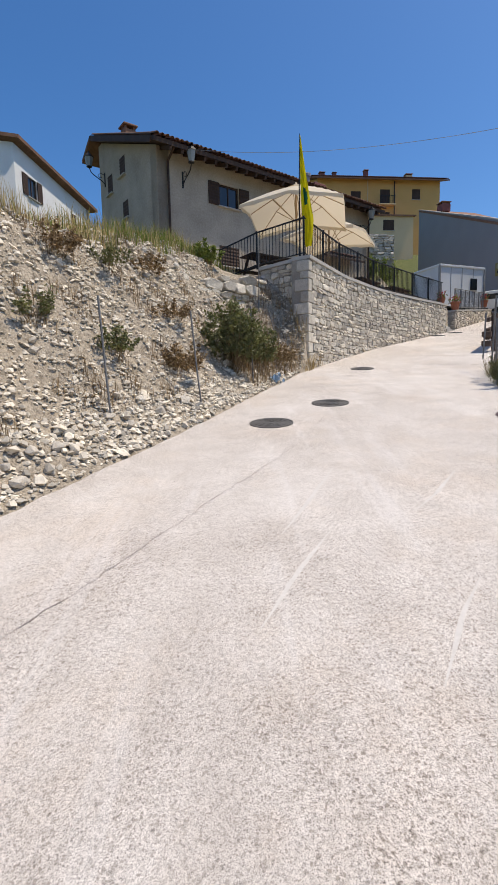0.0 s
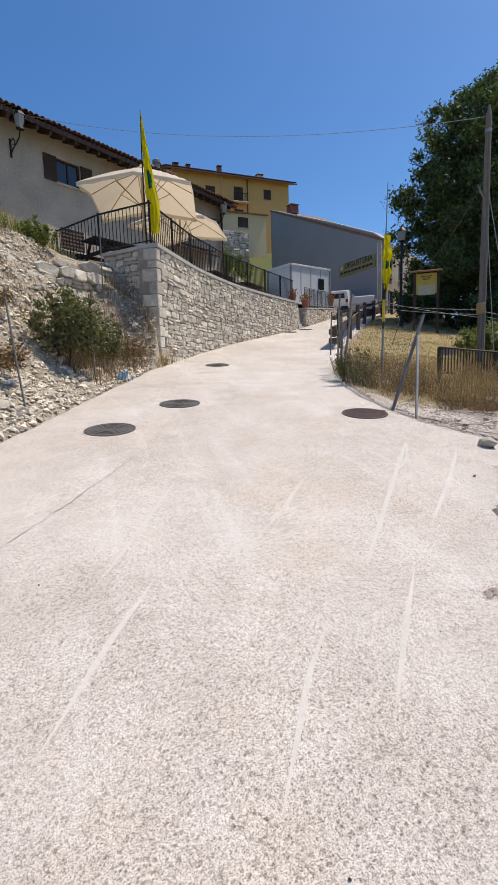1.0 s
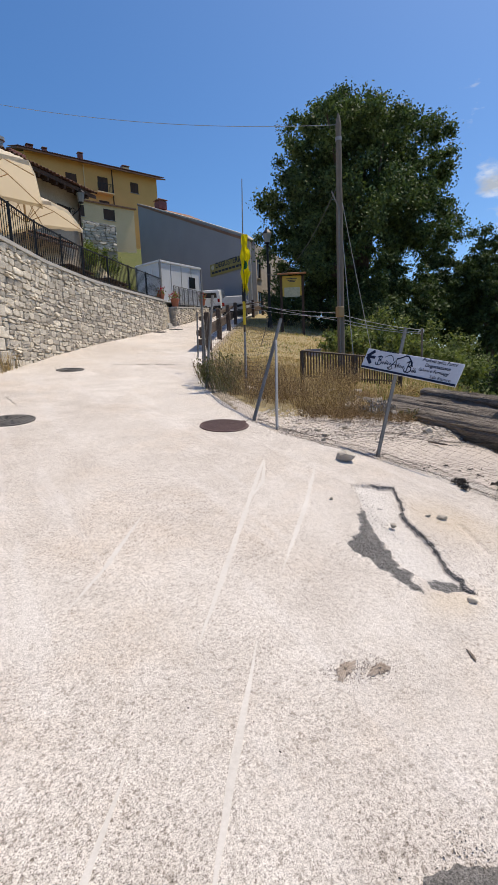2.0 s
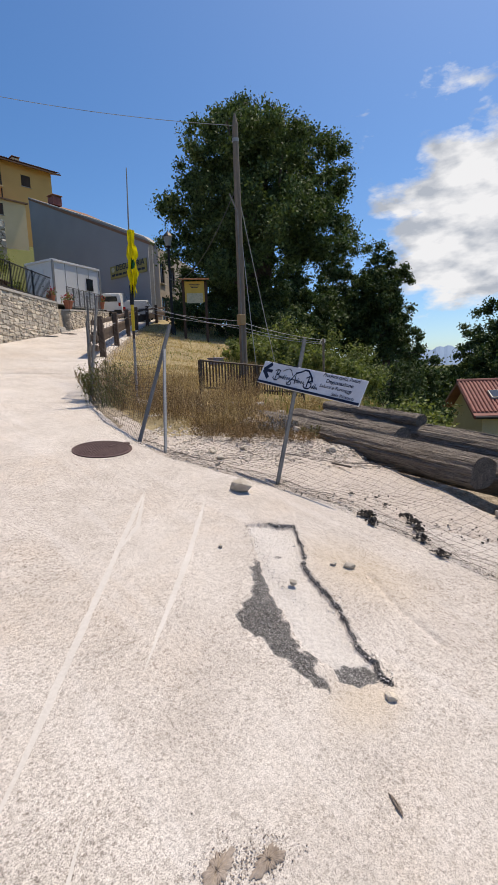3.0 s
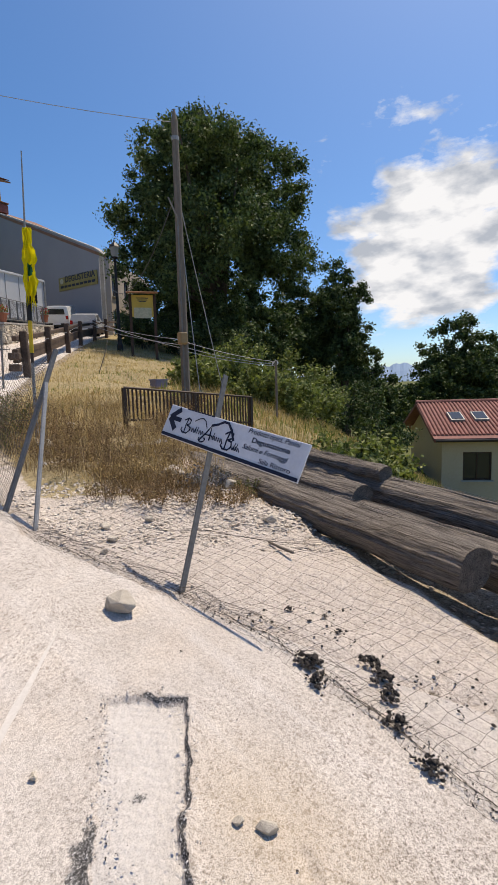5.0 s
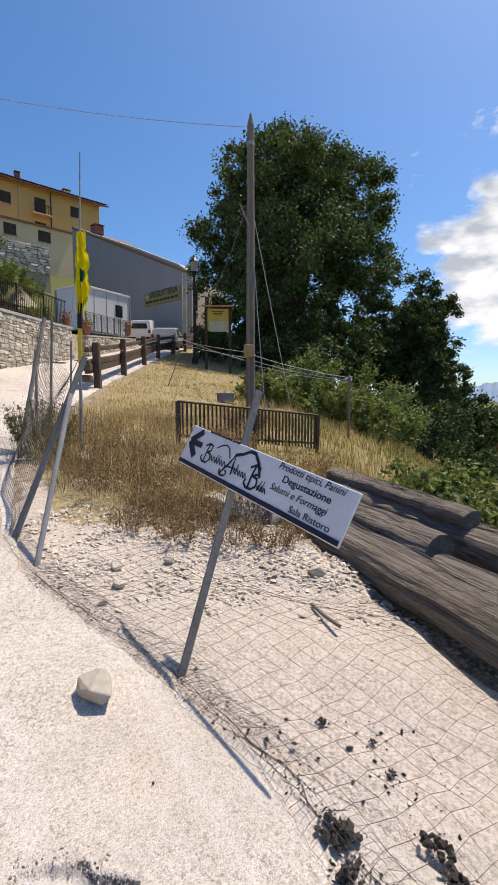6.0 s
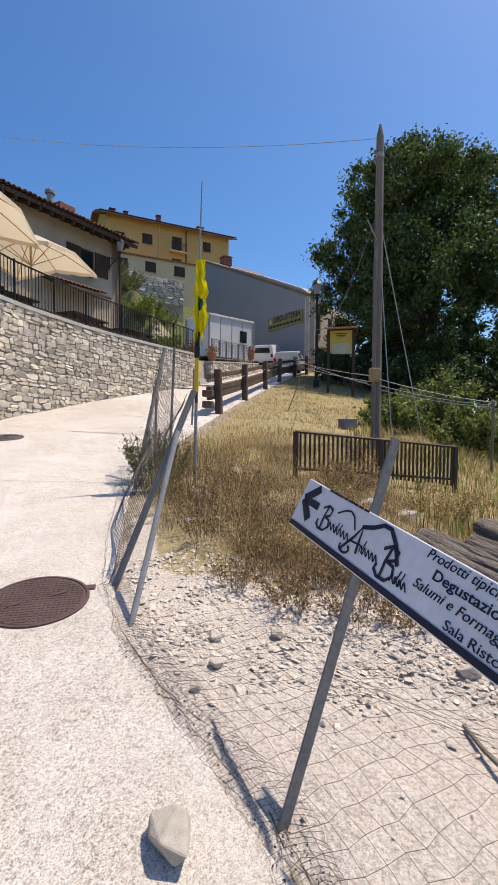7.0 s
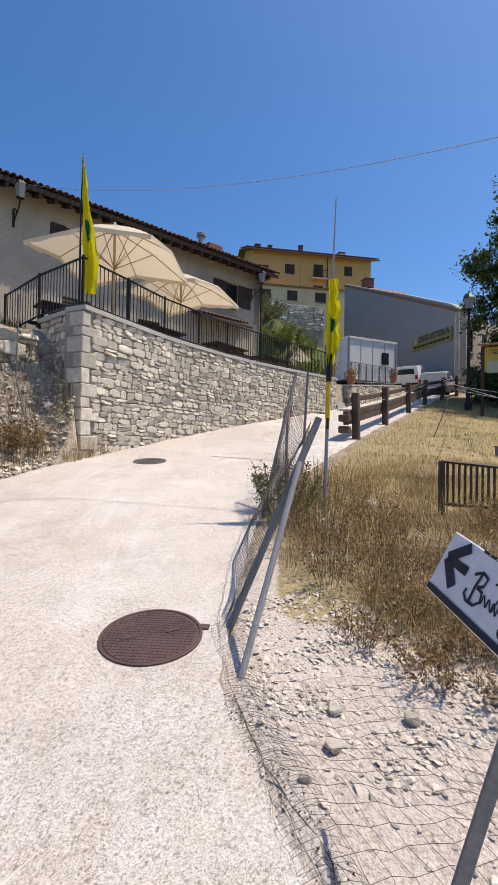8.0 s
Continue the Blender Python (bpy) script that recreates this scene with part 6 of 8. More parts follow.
timber((7.05, 4.3, 1.10), (7.36, 6.05, 1.22), 0.22, 0.16, "pale split timber on top of the stack", 5)
timber((7.45, 4.6, 1.04), (7.65, 6.2, 1.14), 0.18, 0.14, "thin pale timber beside the stack", 6)


# ---- brown slatted railing in the meadow ----
def meadow_railing():
    a, b = Vector((6.78, 8.56, 2.04)), Vector((9.5, 8.45, 1.80))
    mr = thing("meadow_railing", pose(0, 0, 0), "short brown slatted railing standing in dry grass", "railing")
    n = 38
    for i in range(n + 1):
        p = a.lerp(b, i / n)
        g = surface(p.x, p.y)
        w = 0.06 if i in (0, n // 2, n) else 0.024
        z0 = g - 0.05 if w > 0.05 else g + 0.1
        part("post" if w > 0.05 else "slat", bm_box((w, 0.05 if w > 0.05 else 0.018, p.z - z0), (p.x, p.y, (p.z + z0) / 2)), M_BROWN_METAL, mr)
    for dz in (0.0, -0.5):
        part("rail", bm_tube([a + Vector((0, 0, dz)), b + Vector((0, 0, dz))], 0.02, 6), M_BROWN_METAL, mr)


meadow_railing()


# ---- telegraph pole, lines ----
def cable(name, a, b, sag, r, mat, label, n=24):
    a, b = Vector(a), Vector(b)
    th = thing(name, pose(0, 0, 0), label, "cable", "overhead lines")
    pts = [a.lerp(b, k / n) - Vector((0, 0, 4 * sag * (k / n) * (1 - k / n))) for k in range(n + 1)]
    part("strand", bm_tube(pts, r, 5), mat, th)


pole_z = surface(9.58, 10.53)
tp = thing("telegraph_pole", pose(9.58, 10.53, pole_z - 0.2), "weathered grey wooden telegraph pole standing in the meadow", "pole")
part("shaft", bm_tube([(0, 0, 0), (0.0, 0, 3.5), (0, 0, 7.85 - pole_z), (0, 0, 8.08 - pole_z)], 0.1, 12, taper=[0.10, 0.088, 0.07, 0.02]), M_POLE, tp)
part("insulator_band", bm_tube([(0, 0, 7.45 - pole_z), (0, 0, 7.53 - pole_z)], 0.082, 12), M_GALV, tp)
part("junction_box", bm_box((0.2, 0.14, 0.26), (-0.12, -0.1, 3.25 - pole_z + 0.05), bevel=0.02), M_ORANGE, tp, "small orange and white box")
part("conduit", bm_tube([(-0.1, -0.08, 0.1), (-0.1, -0.09, 4.2), (-0.3, -0.05, 4.6)], 0.018, 6), M_POSTGREY, tp)
M_LINE_SKY = plain("pale_overhead_cable", (0.30, 0.33, 0.38), 0.6)
M_LINE = plain("grey_cable", (0.10, 0.10, 0.11), 0.6)
M_TWINE = plain("pale_twine", (0.42, 0.42, 0.44), 0.7)
PT = (9.58, 10.53, 7.62)
cable("overhead_cable", PT, (-1.7, 18.6, 10.35), 0.55, 0.007, M_LINE_SKY, "thin grey overhead cable from the pole to the stone house", 40)
cable("stay_wire", (9.58, 10.53, 6.2), (10.9, 10.6, surface(10.9, 10.6)), 0.05, 0.010, M_TWINE, "pale stay wire from the pole to the ground")
cable("stay_wire", (9.58, 10.53, 5.9), (9.75, 10.2, surface(9.75, 10.2)), 0.1, 0.010, M_TWINE, "loose cable hanging down the pole")
cable("overhead_cable", (9.58, 10.53, 6.3), (14.6, 21.8, 6.6), 0.9, 0.010, M_LINE, "drooping cable from the pole towards the street lamp")
for k, dz in enumerate((0.0, 0.12, -0.08)):
    cable("twine", (9.58, 10.45, 2.95 + dz), (16.2 - k * 0.9, 27.1 - 1.4 * k, surface(16.2, 27.1) + 0.9), 0.12, 0.008, M_TWINE, "pale twine stretched from the pole to the guard rail")
    cable("twine", (9.6, 10.45, 2.9 + dz), (12.0, 9.92, 2.55 + 0.5 * dz), 0.05, 0.007, M_TWINE, "pale twine stretched to a thin meadow post")
cable("twine", GUARD[0] + (surface(*GUARD[0]) + 0.85,), GUARD[3] + (surface(*GUARD[3]) + 0.95,), 0.1, 0.006, M_TWINE, "pale twine along the guard rail")
mp = thing("meadow_post", pose(12.0, 9.92, surface(12.0, 9.92) - 0.1), "thin grey post with a scrap of white tape", "post")
part("stick", bm_tube([(0, 0, 0), (0, 0, 2.75 - surface(12.0, 9.92))], 0.03, 6), M_POLE, mp)
part("tape", clump(0.06, 0.06, 0.09, 14, 0.08, (0, 0, 2.68 - surface(12.0, 9.92))), M_SIGN_WHITE, mp, "scrap of white tape")
bs = thing("bare_stick", pose(10.0, 15.2, surface(10.0, 15.2) - 0.05), "bare stick propped against the twine", "stick")
part("stem", bm_tube([(0, 0, 0), (0.35, 0.2, 0.6), (0.62, 0.42, 1.1)], 0.014, 5), M_BARK, bs)
bx = thing("plastic_crate", pose(10.6, 13.0, surface(10.6, 13.0)), "faded violet plastic crate in the grass", "crate")
part("body", bm_box((0.4, 0.3, 0.22), (0, 0, 0.14), bevel=0.02), M_CRATE, bx)
part("rim", bm_box((0.44, 0.34, 0.03), (0, 0, 0.25), bevel=0.008), M_CRATE, bx)


# ---- parked vehicles up the road ----
def vehicle(name, m, L, W, profile, glass_profile, body_mat, label, wheels):
    """A car or van: side profile (y along, z up) drawn in to the roof, with windows, wheels and lamps."""
    vh = thing(name, m, label, name)
    n = len(profile)
    vs, fs = [], []
    zs = [p[1] for p in profile]
    zmid = 0.85
    for s in (-1, 1):
        for y, z in profile:
            t = max(0, (z - zmid) / max(0.1, max(zs) - zmid))
            vs.append((s * W / 2 * (1 - 0.16 * t), y, z))
    for i in range(n):
        j = (i + 1) % n
        fs.append((i, j, n + j, n + i))
    fs += [tuple(reversed(range(n))), tuple(range(n, 2 * n))]
    body = mesh_object("body", vs, fs, body_mat, vh)
    bm = bmesh.new()
    bm.from_mesh(body.data)
    bmesh.ops.recalc_face_normals(bm, faces=bm.faces)
    bmesh.ops.bevel(bm, geom=[e for e in bm.edges], offset=0.05, segments=2, affect="EDGES")
    bm.to_mesh(body.data)
    bm.free()
    for q in glass_profile:
        g = mesh_object("window", q + [(x * 0.985, y, z) for x, y, z in q], [(0, 1, 2, 3), (7, 6, 5, 4)], M_GLASS, body)
    for sx in (-1, 1):
        for wy in wheels:
            ty = part("wheel", bm_lathe([(0.20, -0.1), (0.31, -0.1), (0.33, -0.06), (0.33, 0.06), (0.31, 0.1), (0.20, 0.1)], 18), M_BLACK, vh)
            ty.matrix_basis = pose(sx * (W / 2 - 0.1), wy, 0.33, 0, 90, 0)
            part("rim", bm_lathe([(0.2, -0.09), (0.19, -0.11), (0.05, -0.112), (0.05, 0.112), (0.19, 0.11), (0.2, 0.09)], 12), M_GALV, ty)
        part("tail_lamp", bm_box((0.16, 0.05, 0.24), (sx * (W / 2 - 0.14), -L / 2 - 0.005, 0.95), bevel=0.01), M_LAMP_RED, body)
    part("bumper", bm_box((W * 0.96, 0.14, 0.26), (0, -L / 2 - 0.01, 0.45), bevel=0.04), M_BLACK, body)
    part("number_plate", bm_box((0.5, 0.02, 0.11), (0, -L / 2 - 0.09, 0.55)), M_SIGN_WHITE, body)
    return vh


M_CAR = plain("silver_car_paint", (0.36, 0.36, 0.36), 0.4, 0.0)
M_VAN = plain("white_van_paint", (0.72, 0.73, 0.74), 0.35)
M_LAMP_RED = plain("red_lamp_glass", (0.35, 0.01, 0.01), 0.2)
cd = (0.575, 0.818)
cm = frame_along((18.85, 32.3), (cd[1], -cd[0]), float(slope(18.85, 32.3)) - 0.1) @ pose(0, 0, 0, 9.5)
vehicle("car", cm, 4.1, 1.72, [(-2.05, 0.3), (-2.05, 0.95), (-1.75, 1.42), (-0.2, 1.47), (0.75, 0.98), (1.95, 0.82), (2.05, 0.35)],
        [[(-0.62, -1.92, 1.02), (0.62, -1.92, 1.02), (0.55, -1.76, 1.36), (-0.55, -1.76, 1.36)], [(-0.82, -1.6, 1.0), (-0.82, 0.45, 1.0), (-0.755, -0.2, 1.38), (-0.755, -1.5, 1.36)], [(0.82, 0.45, 1.0), (0.82, -1.6, 1.0), (0.755, -1.5, 1.36), (0.755, -0.2, 1.38)]],
        M_CAR, "silver hatchback parked beside the guard rail", (-1.25, 1.3))
vm = frame_along((18.7, 35.6), (cd[1], -cd[0]), float(slope(18.7, 35.6))) @ pose(0, 0, 0, 9.5)
vehicle("van", vm, 4.6, 1.62, [(-2.3, 0.35), (-2.3, 1.15), (-2.22, 1.68), (0.9, 1.72), (1.5, 1.2), (2.25, 1.0), (2.3, 0.4)],
        [[(-0.55, -2.31, 1.15), (0.55, -2.31, 1.15), (0.5, -2.28, 1.5), (-0.5, -2.28, 1.5)]], M_VAN, "white van parked up the road by the cabin", (-1.4, 1.4))

# ---- vegetation ----
def leaf_cloud(centres, radii, per, size, seed):
    """Small leaves scattered round many centres: arrays of vertices and four-cornered faces."""
    rs = np.random.RandomState(seed)
    c = np.repeat(centres, per, axis=0)
    r = np.repeat(radii, per, axis=0)
    n = len(c)
    d = rs.normal(size=(n, 3))
    d /= np.linalg.norm(d, axis=1)[:, None]
    p = c + d * r[:, None] * np.minimum(np.abs(rs.normal(0.0, 0.56, n)), 1.05)[:, None] * np.array([1, 1, 0.8])
    a = rs.normal(size=(n, 3)) + np.array([0, 0, 0.6])
    a /= np.linalg.norm(a, axis=1)[:, None]
    b = np.cross(a, rs.normal(size=(n, 3)))
    b /= np.linalg.norm(b, axis=1)[:, None]
    e = np.cross(a, b)
    s = size * rs.uniform(0.6, 1.35, n)[:, None]
    v = np.stack([p - b * s * 0.55, p - e * s * 0.3 + a * s * 0.06, p + b * s * 0.6, p + e * s * 0.3 + a * s * 0.06], 1).reshape(-1, 3)
    f = np.arange(4 * n).reshape(n, 4)
    return v, f


def crown_mesh(name, v, f, mat, parent, kind=""):
    me = bpy.data.meshes.new(name)
    me.vertices.add(len(v))
    me.vertices.foreach_set("co", v.astype(np.float32).ravel())
    me.loops.add(f.size)
    me.loops.foreach_set("vertex_index", f.ravel().astype(np.int32))
    me.polygons.add(len(f))
    me.polygons.foreach_set("loop_start", np.arange(0, f.size, f.shape[1], dtype=np.int32))
    me.update(calc_edges=True)
    me.validate()
    me.polygons.foreach_set("use_smooth", [False] * len(me.polygons))
    me.materials.append(mat)
    ob = new(name, me)
    ob.parent = parent
    return tagged(ob, kind=kind)


def tree(base, crown, radii, trunk_r, clumps, per, leaf, mat, label, seed, limbs=9):
    """A tapered trunk with limbs that reach into a crown of leaf clumps; crown and radii give its ellipsoid."""
    rs = np.random.RandomState(seed)
    rnd = random.Random(seed)
    base, crown = Vector(base), Vector(crown)
    tr = thing("tree", Matrix.Translation(base), label, "tree", "trees")
    c = crown - base
    top = c + Vector((0, 0, radii[2] * 0.55))
    part("trunk", bm_tube([(0, 0, -0.3), Vector((0.1, 0.05, c.z * 0.45)), c * 0.95 + Vector((0.2, 0, 0)), top], trunk_r, 10, taper=[trunk_r * 1.25, trunk_r * 0.9, trunk_r * 0.5, trunk_r * 0.12]), M_BARK, tr)
    cs, rr = [], []
    while len(cs) < clumps:
        d = rs.normal(size=3)
        d /= np.linalg.norm(d)
        k = rs.rand() ** 0.36
        p = d * np.array(radii) * k
        w = 1 + 0.16 * math.sin(d[0] * 5 + seed) + 0.12 * math.sin(d[2] * 7 + d[1] * 4)
        if d[2] < -0.55:
            continue
        p[:2] *= 1 - 0.22 * max(0.0, d[2])
        cs.append(np.array(c) + p * w)
        rr.append(np.mean(radii) * rs.uniform(0.09, 0.17))
    for k in range(limbs):
        q = Vector(cs[rnd.randrange(len(cs))])
        s = Vector((0, 0, c.z * rnd.uniform(0.35, 0.9)))
        mid = s.lerp(q, 0.5) + Vector((0, 0, -0.06 * (q - s).length))
        part("limb", bm_tube([s, mid, q], trunk_r * 0.3, 6, taper=[trunk_r * 0.42, trunk_r * 0.25, trunk_r * 0.08]), M_BARK, tr)
    v, f = leaf_cloud(np.array(cs), np.array(rr), per, leaf, seed + 1)
    crown_mesh("crown", v, f, mat, tr)
    return tr


def zg(x, y):
    return height(x, y)


tree((22.6, 23.2, zg(22.6, 23.2)), (22.7, 23.6, 10.9), (5.6, 5.6, 6.9), 0.5, 760, 270, 0.165, M_LEAF, "large dense broad-leaved tree behind the meadow", 11, 14)
tree((23.9, 15.4, zg(23.9, 15.4)), (24.0, 15.9, 3.9), (1.75, 1.75, 4.0), 0.22, 300, 200, 0.13, M_LEAF_DARK, "dark slender tree beside the large one", 12, 7)
tree((24.8, 18.0, zg(24.8, 18.0)), (24.6, 18.4, 4.2), (2.5, 2.5, 3.3), 0.25, 300, 200, 0.15, M_LEAF_DARK, "dark leafy tree at the meadow edge", 13, 7)
tree((20.8, 19.5, zg(20.8, 19.5)), (20.8, 19.5, 4.6), (3.6, 3.2, 2.6), 0.2, 280, 200, 0.15, M_LEAF_DARK, "low dark tree under the large crown", 15, 7)
tree((53.5, 19.5, zg(53.5, 19.5)), (53.5, 19.5, 1.6), (6.0, 6.5, 5.6), 0.4, 460, 190, 0.27, M_LEAF_DARK, "dark round tree in the valley behind the red roof", 14, 7)
tree((44.0, 26.0, zg(44.0, 26.0)), (44.0, 26.0, -0.8), (6.0, 5.0, 4.6), 0.4, 260, 130, 0.32, M_LEAF_DARK, "dark tree in the valley below the meadow", 16, 7)
tree((26.5, 31.0, zg(26.5, 31.0)), (26.5, 31.0, 7.6), (3.6, 3.6, 4.0), 0.4, 240, 140, 0.24, M_LEAF_DARK, "shaded tree behind the notice board", 17, 8)


def bush(x, y, w, h, n, leaf, mat, label, seed, stems=14, name="bush", sink=0.0):
    rs = np.random.RandomState(seed)
    z = surface(x, y) - sink
    b = thing(name, pose(x, y, z), label, "bush")
    cs, rr = [], []
    for k in range(stems):
        a, r = rs.rand() * 6.283, math.sqrt(rs.rand()) * w / 2
        tip = (math.cos(a) * r * 1.1, math.sin(a) * r * 1.1, h * rs.uniform(0.55, 1.0) * (1 - 0.35 * (2 * r / w) ** 2))
        part("stem", bm_tube([(math.cos(a) * r * 0.3, math.sin(a) * r * 0.3, -0.15), (tip[0] * 0.8, tip[1] * 0.8, tip[2] * 0.55), tip], (0.003 + 0.002 * w) * (0.36 if mat in (M_STRAW_BROWN, M_WEED_DARK, M_STRAW) else 1.0), 4), M_BARK if mat in (M_LEAF_DARK, M_SHRUB) else M_STRAW_BROWN, b)
        for t in (0.35, 0.55, 0.75, 0.92):
            cs.append((tip[0] * (0.5 + 0.5 * t), tip[1] * (0.5 + 0.5 * t), tip[2] * t))
            rr.append(0.13 * w * rs.uniform(0.7, 1.4))
    v, f = leaf_cloud(np.array(cs), np.array(rr), max(1, int((3.6 if mat is M_STRAW_BROWN else 2.4) * n) // len(cs)), leaf, seed)
    crown_mesh("leaves", v, f, mat, b)
    return b


def blades(name, pts, h, width, lean, mat, label, seed, kind="stuff", category="grass"):
    """Grass: one thin bent blade at each point (x, y, z); h is a pair of heights."""
    rs = np.random.RandomState(seed)
    p = np.asarray(pts, float)
    n = len(p)
    hh = rs.uniform(h[0], h[1], n)
    az = rs.rand(n) * 6.283
    ln = rs.uniform(0.2, 1.0, n) * lean * hh
    d = np.stack([np.cos(az), np.sin(az), np.zeros(n)], 1)
    s = np.stack([-np.sin(az), np.cos(az), np.zeros(n)], 1) * (width * rs.uniform(0.6, 1.3, n))[:, None]
    up = np.array([0, 0, 1.0])
    mid = p + d * (ln * 0.35)[:, None] + up * (hh * 0.6)[:, None]
    tip = p + d * ln[:, None] + up * hh[:, None]
    lo = p - up * 0.03
    v = np.stack([lo - s, lo + s, mid + s * 0.7, mid - s * 0.7, tip + s * 0.12, tip - s * 0.12], 1).reshape(-1, 3)
    k = np.arange(n)[:, None] * 6
    f = np.concatenate([k + np.array([[0, 1, 2, 3]]), k + np.array([[3, 2, 4, 5]])], 1).reshape(-1, 4)
    ob = crown_mesh(name, v, f, mat, None, kind)
    return tagged(ob, label, category, kind=kind)


def scatter(n, box, keep, seed):
    """Points on the ground in a box (x0, y0, x1, y1), kept with the chance that keep(x, y, u, w) gives."""
    rs = np.random.RandomState(seed)
    x, y = rs.uniform(box[0], box[2], n), rs.uniform(box[1], box[3], n)
    u, w = along(LEFT, x, y)[0], -along(RIGHT, x, y)[0]
    q = rs.rand(n) < keep(x, y, u, w)
    x, y = x[q], y[q]
    return np.stack([x, y, np.where((u[q] <= 0) & (w[q] <= 0), slope(x, y), land(x, y)[0])], 1)


def patch(x, y, s, seed=0.0):
    return np.clip(0.5 + 0.75 * waves(x + seed, y - seed, s), 0, 1)


# meadow: short yellow grass on the mound, straw and brown weeds nearer the fence
blades("grass", scatter(90000, (5, 8, 22, 28), lambda x, y, u, w: (w > 0.15) * (w < 9) * (0.35 + 0.65 * patch(x, y, 0.9)), 1), (0.04, 0.11), 0.005, 2.2, M_GRASS_DRY, "short yellow dry meadow grass", 2)
blades("grass", scatter(26000, (5, 8, 22, 28), lambda x, y, u, w: (w > 0.5) * (w < 10) * np.clip((patch(x, y, 0.7, 3) - 0.5) * 3, 0, 1) * 0.8, 3), (0.05, 0.12), 0.005, 2.0, M_GRASS, "patches of green meadow grass", 4)
blades("straw", scatter(60000, (4.2, 4.8, 12, 12), lambda x, y, u, w: np.clip((w - 0.3) / 0.8, 0, 1) * (w < 5.5) * np.clip((y + x * 0.78 - 9.7) / 0.8, 0, 1) * patch(x, y, 1.4, 1) ** 1.2, 5), (0.03, 0.15), 0.003, 2.4, M_STRAW, "tangled dry straw and weeds", 6)
blades("dry_weeds", scatter(42000, (4.2, 5.6, 8.4, 10.5), lambda x, y, u, w: (w > 0.25) * np.clip((3.2 - w) / 1.6, 0, 1) * np.clip((y + 0.78 * x - 9.7) / 0.8, 0, 1) * np.clip(patch(x, y, 2.3, 7) - 0.3, 0, 1) ** 1.2, 7), (0.04, 0.30), 0.002, 1.8, M_WEED_DARK, "tall brown dried weeds by the broken fence", 8)
blades("dry_weeds", scatter(50000, (4.6, 4.8, 9, 8.6), lambda x, y, u, w: (w > 0.9) * (w < 3.4) * np.clip((y + 0.78 * x - 9.6) / 0.6, 0, 1) * patch(x, y, 2.2, 2) ** 1.2, 9), (0.02, 0.11), 0.0024, 2.8, M_STRAW_BROWN, "brown matted weeds on the gravel edge", 10)
blades("grass", scatter(30000, (7.6, 2, 22, 16), lambda x, y, u, w: (w > 3.6) * (w < 16) * (0.3 + 0.7 * patch(x, y, 1.0, 5)), 11), (0.1, 0.35), 0.007, 0.7, M_GRASS_DRY, "long yellowing grass on the slope", 12)
blades("grass", scatter(22000, (7.4, 0, 22, 14), lambda x, y, u, w: (w > 3.2) * (w < 16) * patch(x, y, 0.9, 8), 13), (0.1, 0.32), 0.008, 0.6, M_GRASS, "long green grass on the slope", 14)
# bank crest
blades("grass", scatter(60000, (-14, 2, 2, 19), lambda x, y, u, w: (u > 2.55 + 0.35 * patch(x, y, 2.0, 9)) * (u < 7.5) * (y < 16.5) * (0.25 + 0.75 * patch(x, y, 1.2, 2)), 15), (0.15, 0.5), 0.006, 0.5, M_GRASS_DRY, "dry grass along the top of the bank", 16)
blades("grass", scatter(26000, (-7, 6, 2, 17), lambda x, y, u, w: (u > 2.7) * (u < 5.5) * np.clip((x + 3.6) / 1.5, 0, 1) * np.clip((15.5 - y), 0, 1), 17), (0.15, 0.42), 0.008, 0.6, M_GRASS, "fresh green grass at the end of the bank", 18)
blades("dry_weeds", scatter(40000, (-5, 2, 2, 13), lambda x, y, u, w: (u > 0.5) * (u < 3.2) * (patch(x, y, 2.4, 4) > 0.66) * 0.8, 19), (0.08, 0.3), 0.004, 0.7, M_STRAW_BROWN, "small brown tufts on the rubble bank", 20)
blades("dry_weeds", scatter(3500, (-0.4, 9.2, 1.8, 13), lambda x, y, u, w: (u > 0.08) * (u < 1.6) * 0.9, 21), (0.15, 0.6), 0.004, 0.6, M_STRAW_BROWN, "tall dried weeds at the foot of the wall", 22)
blades("straw", scatter(5000, (0.9, 11.3, 3.0, 13.6), lambda x, y, u, w: (u > -0.14) * (u < 0.5) * np.exp(-((x - 1.75) ** 2 + (y - 12.35) ** 2) * 6), 23), (0.2, 0.5), 0.005, 0.9, M_STRAW, "bright straw tuft at the wall corner", 24)
blades("weeds", scatter(9000, (3.9, 8.0, 5.4, 10.6), lambda x, y, u, w: (w > -0.1) * (w < 0.6) * 0.5 * patch(x, y, 3, 1), 25), (0.06, 0.30), 0.003, 1.8, M_WEED, "grey-green weeds under the wire mesh", 26)

blades("dry_stalks", scatter(5200, (4.4, 5.9, 8.2, 10.4), lambda x, y, u, w: (w > 0.3) * np.clip((3.4 - w) / 1.5, 0, 1) * np.clip((y + 0.78 * x - 9.9) / 0.8, 0, 1) * patch(x, y, 2.6, 11), 27), (0.2, 0.62), 0.0022, 0.9, M_STRAW, "pale dead grass stalks by the broken fence", 28)
bush(-0.35, 9.35, 1.35, 1.45, 2600, 0.07, M_WEED, "tall grey-green bush at the foot of the bank", 31, 40)
bush(0.25, 10.4, 1.0, 1.1, 1500, 0.06, M_WEED, "grey-green bush beside the retaining wall", 32, 26)
bush(0.85, 11.6, 0.9, 0.7, 700, 0.04, M_STRAW_BROWN, "brown withered bush below the wall corner", 33, 26)
bush(-3.05, 4.6, 0.8, 0.65, 900, 0.07, M_SHRUB, "small green shrub on the rubble bank", 34, 18)
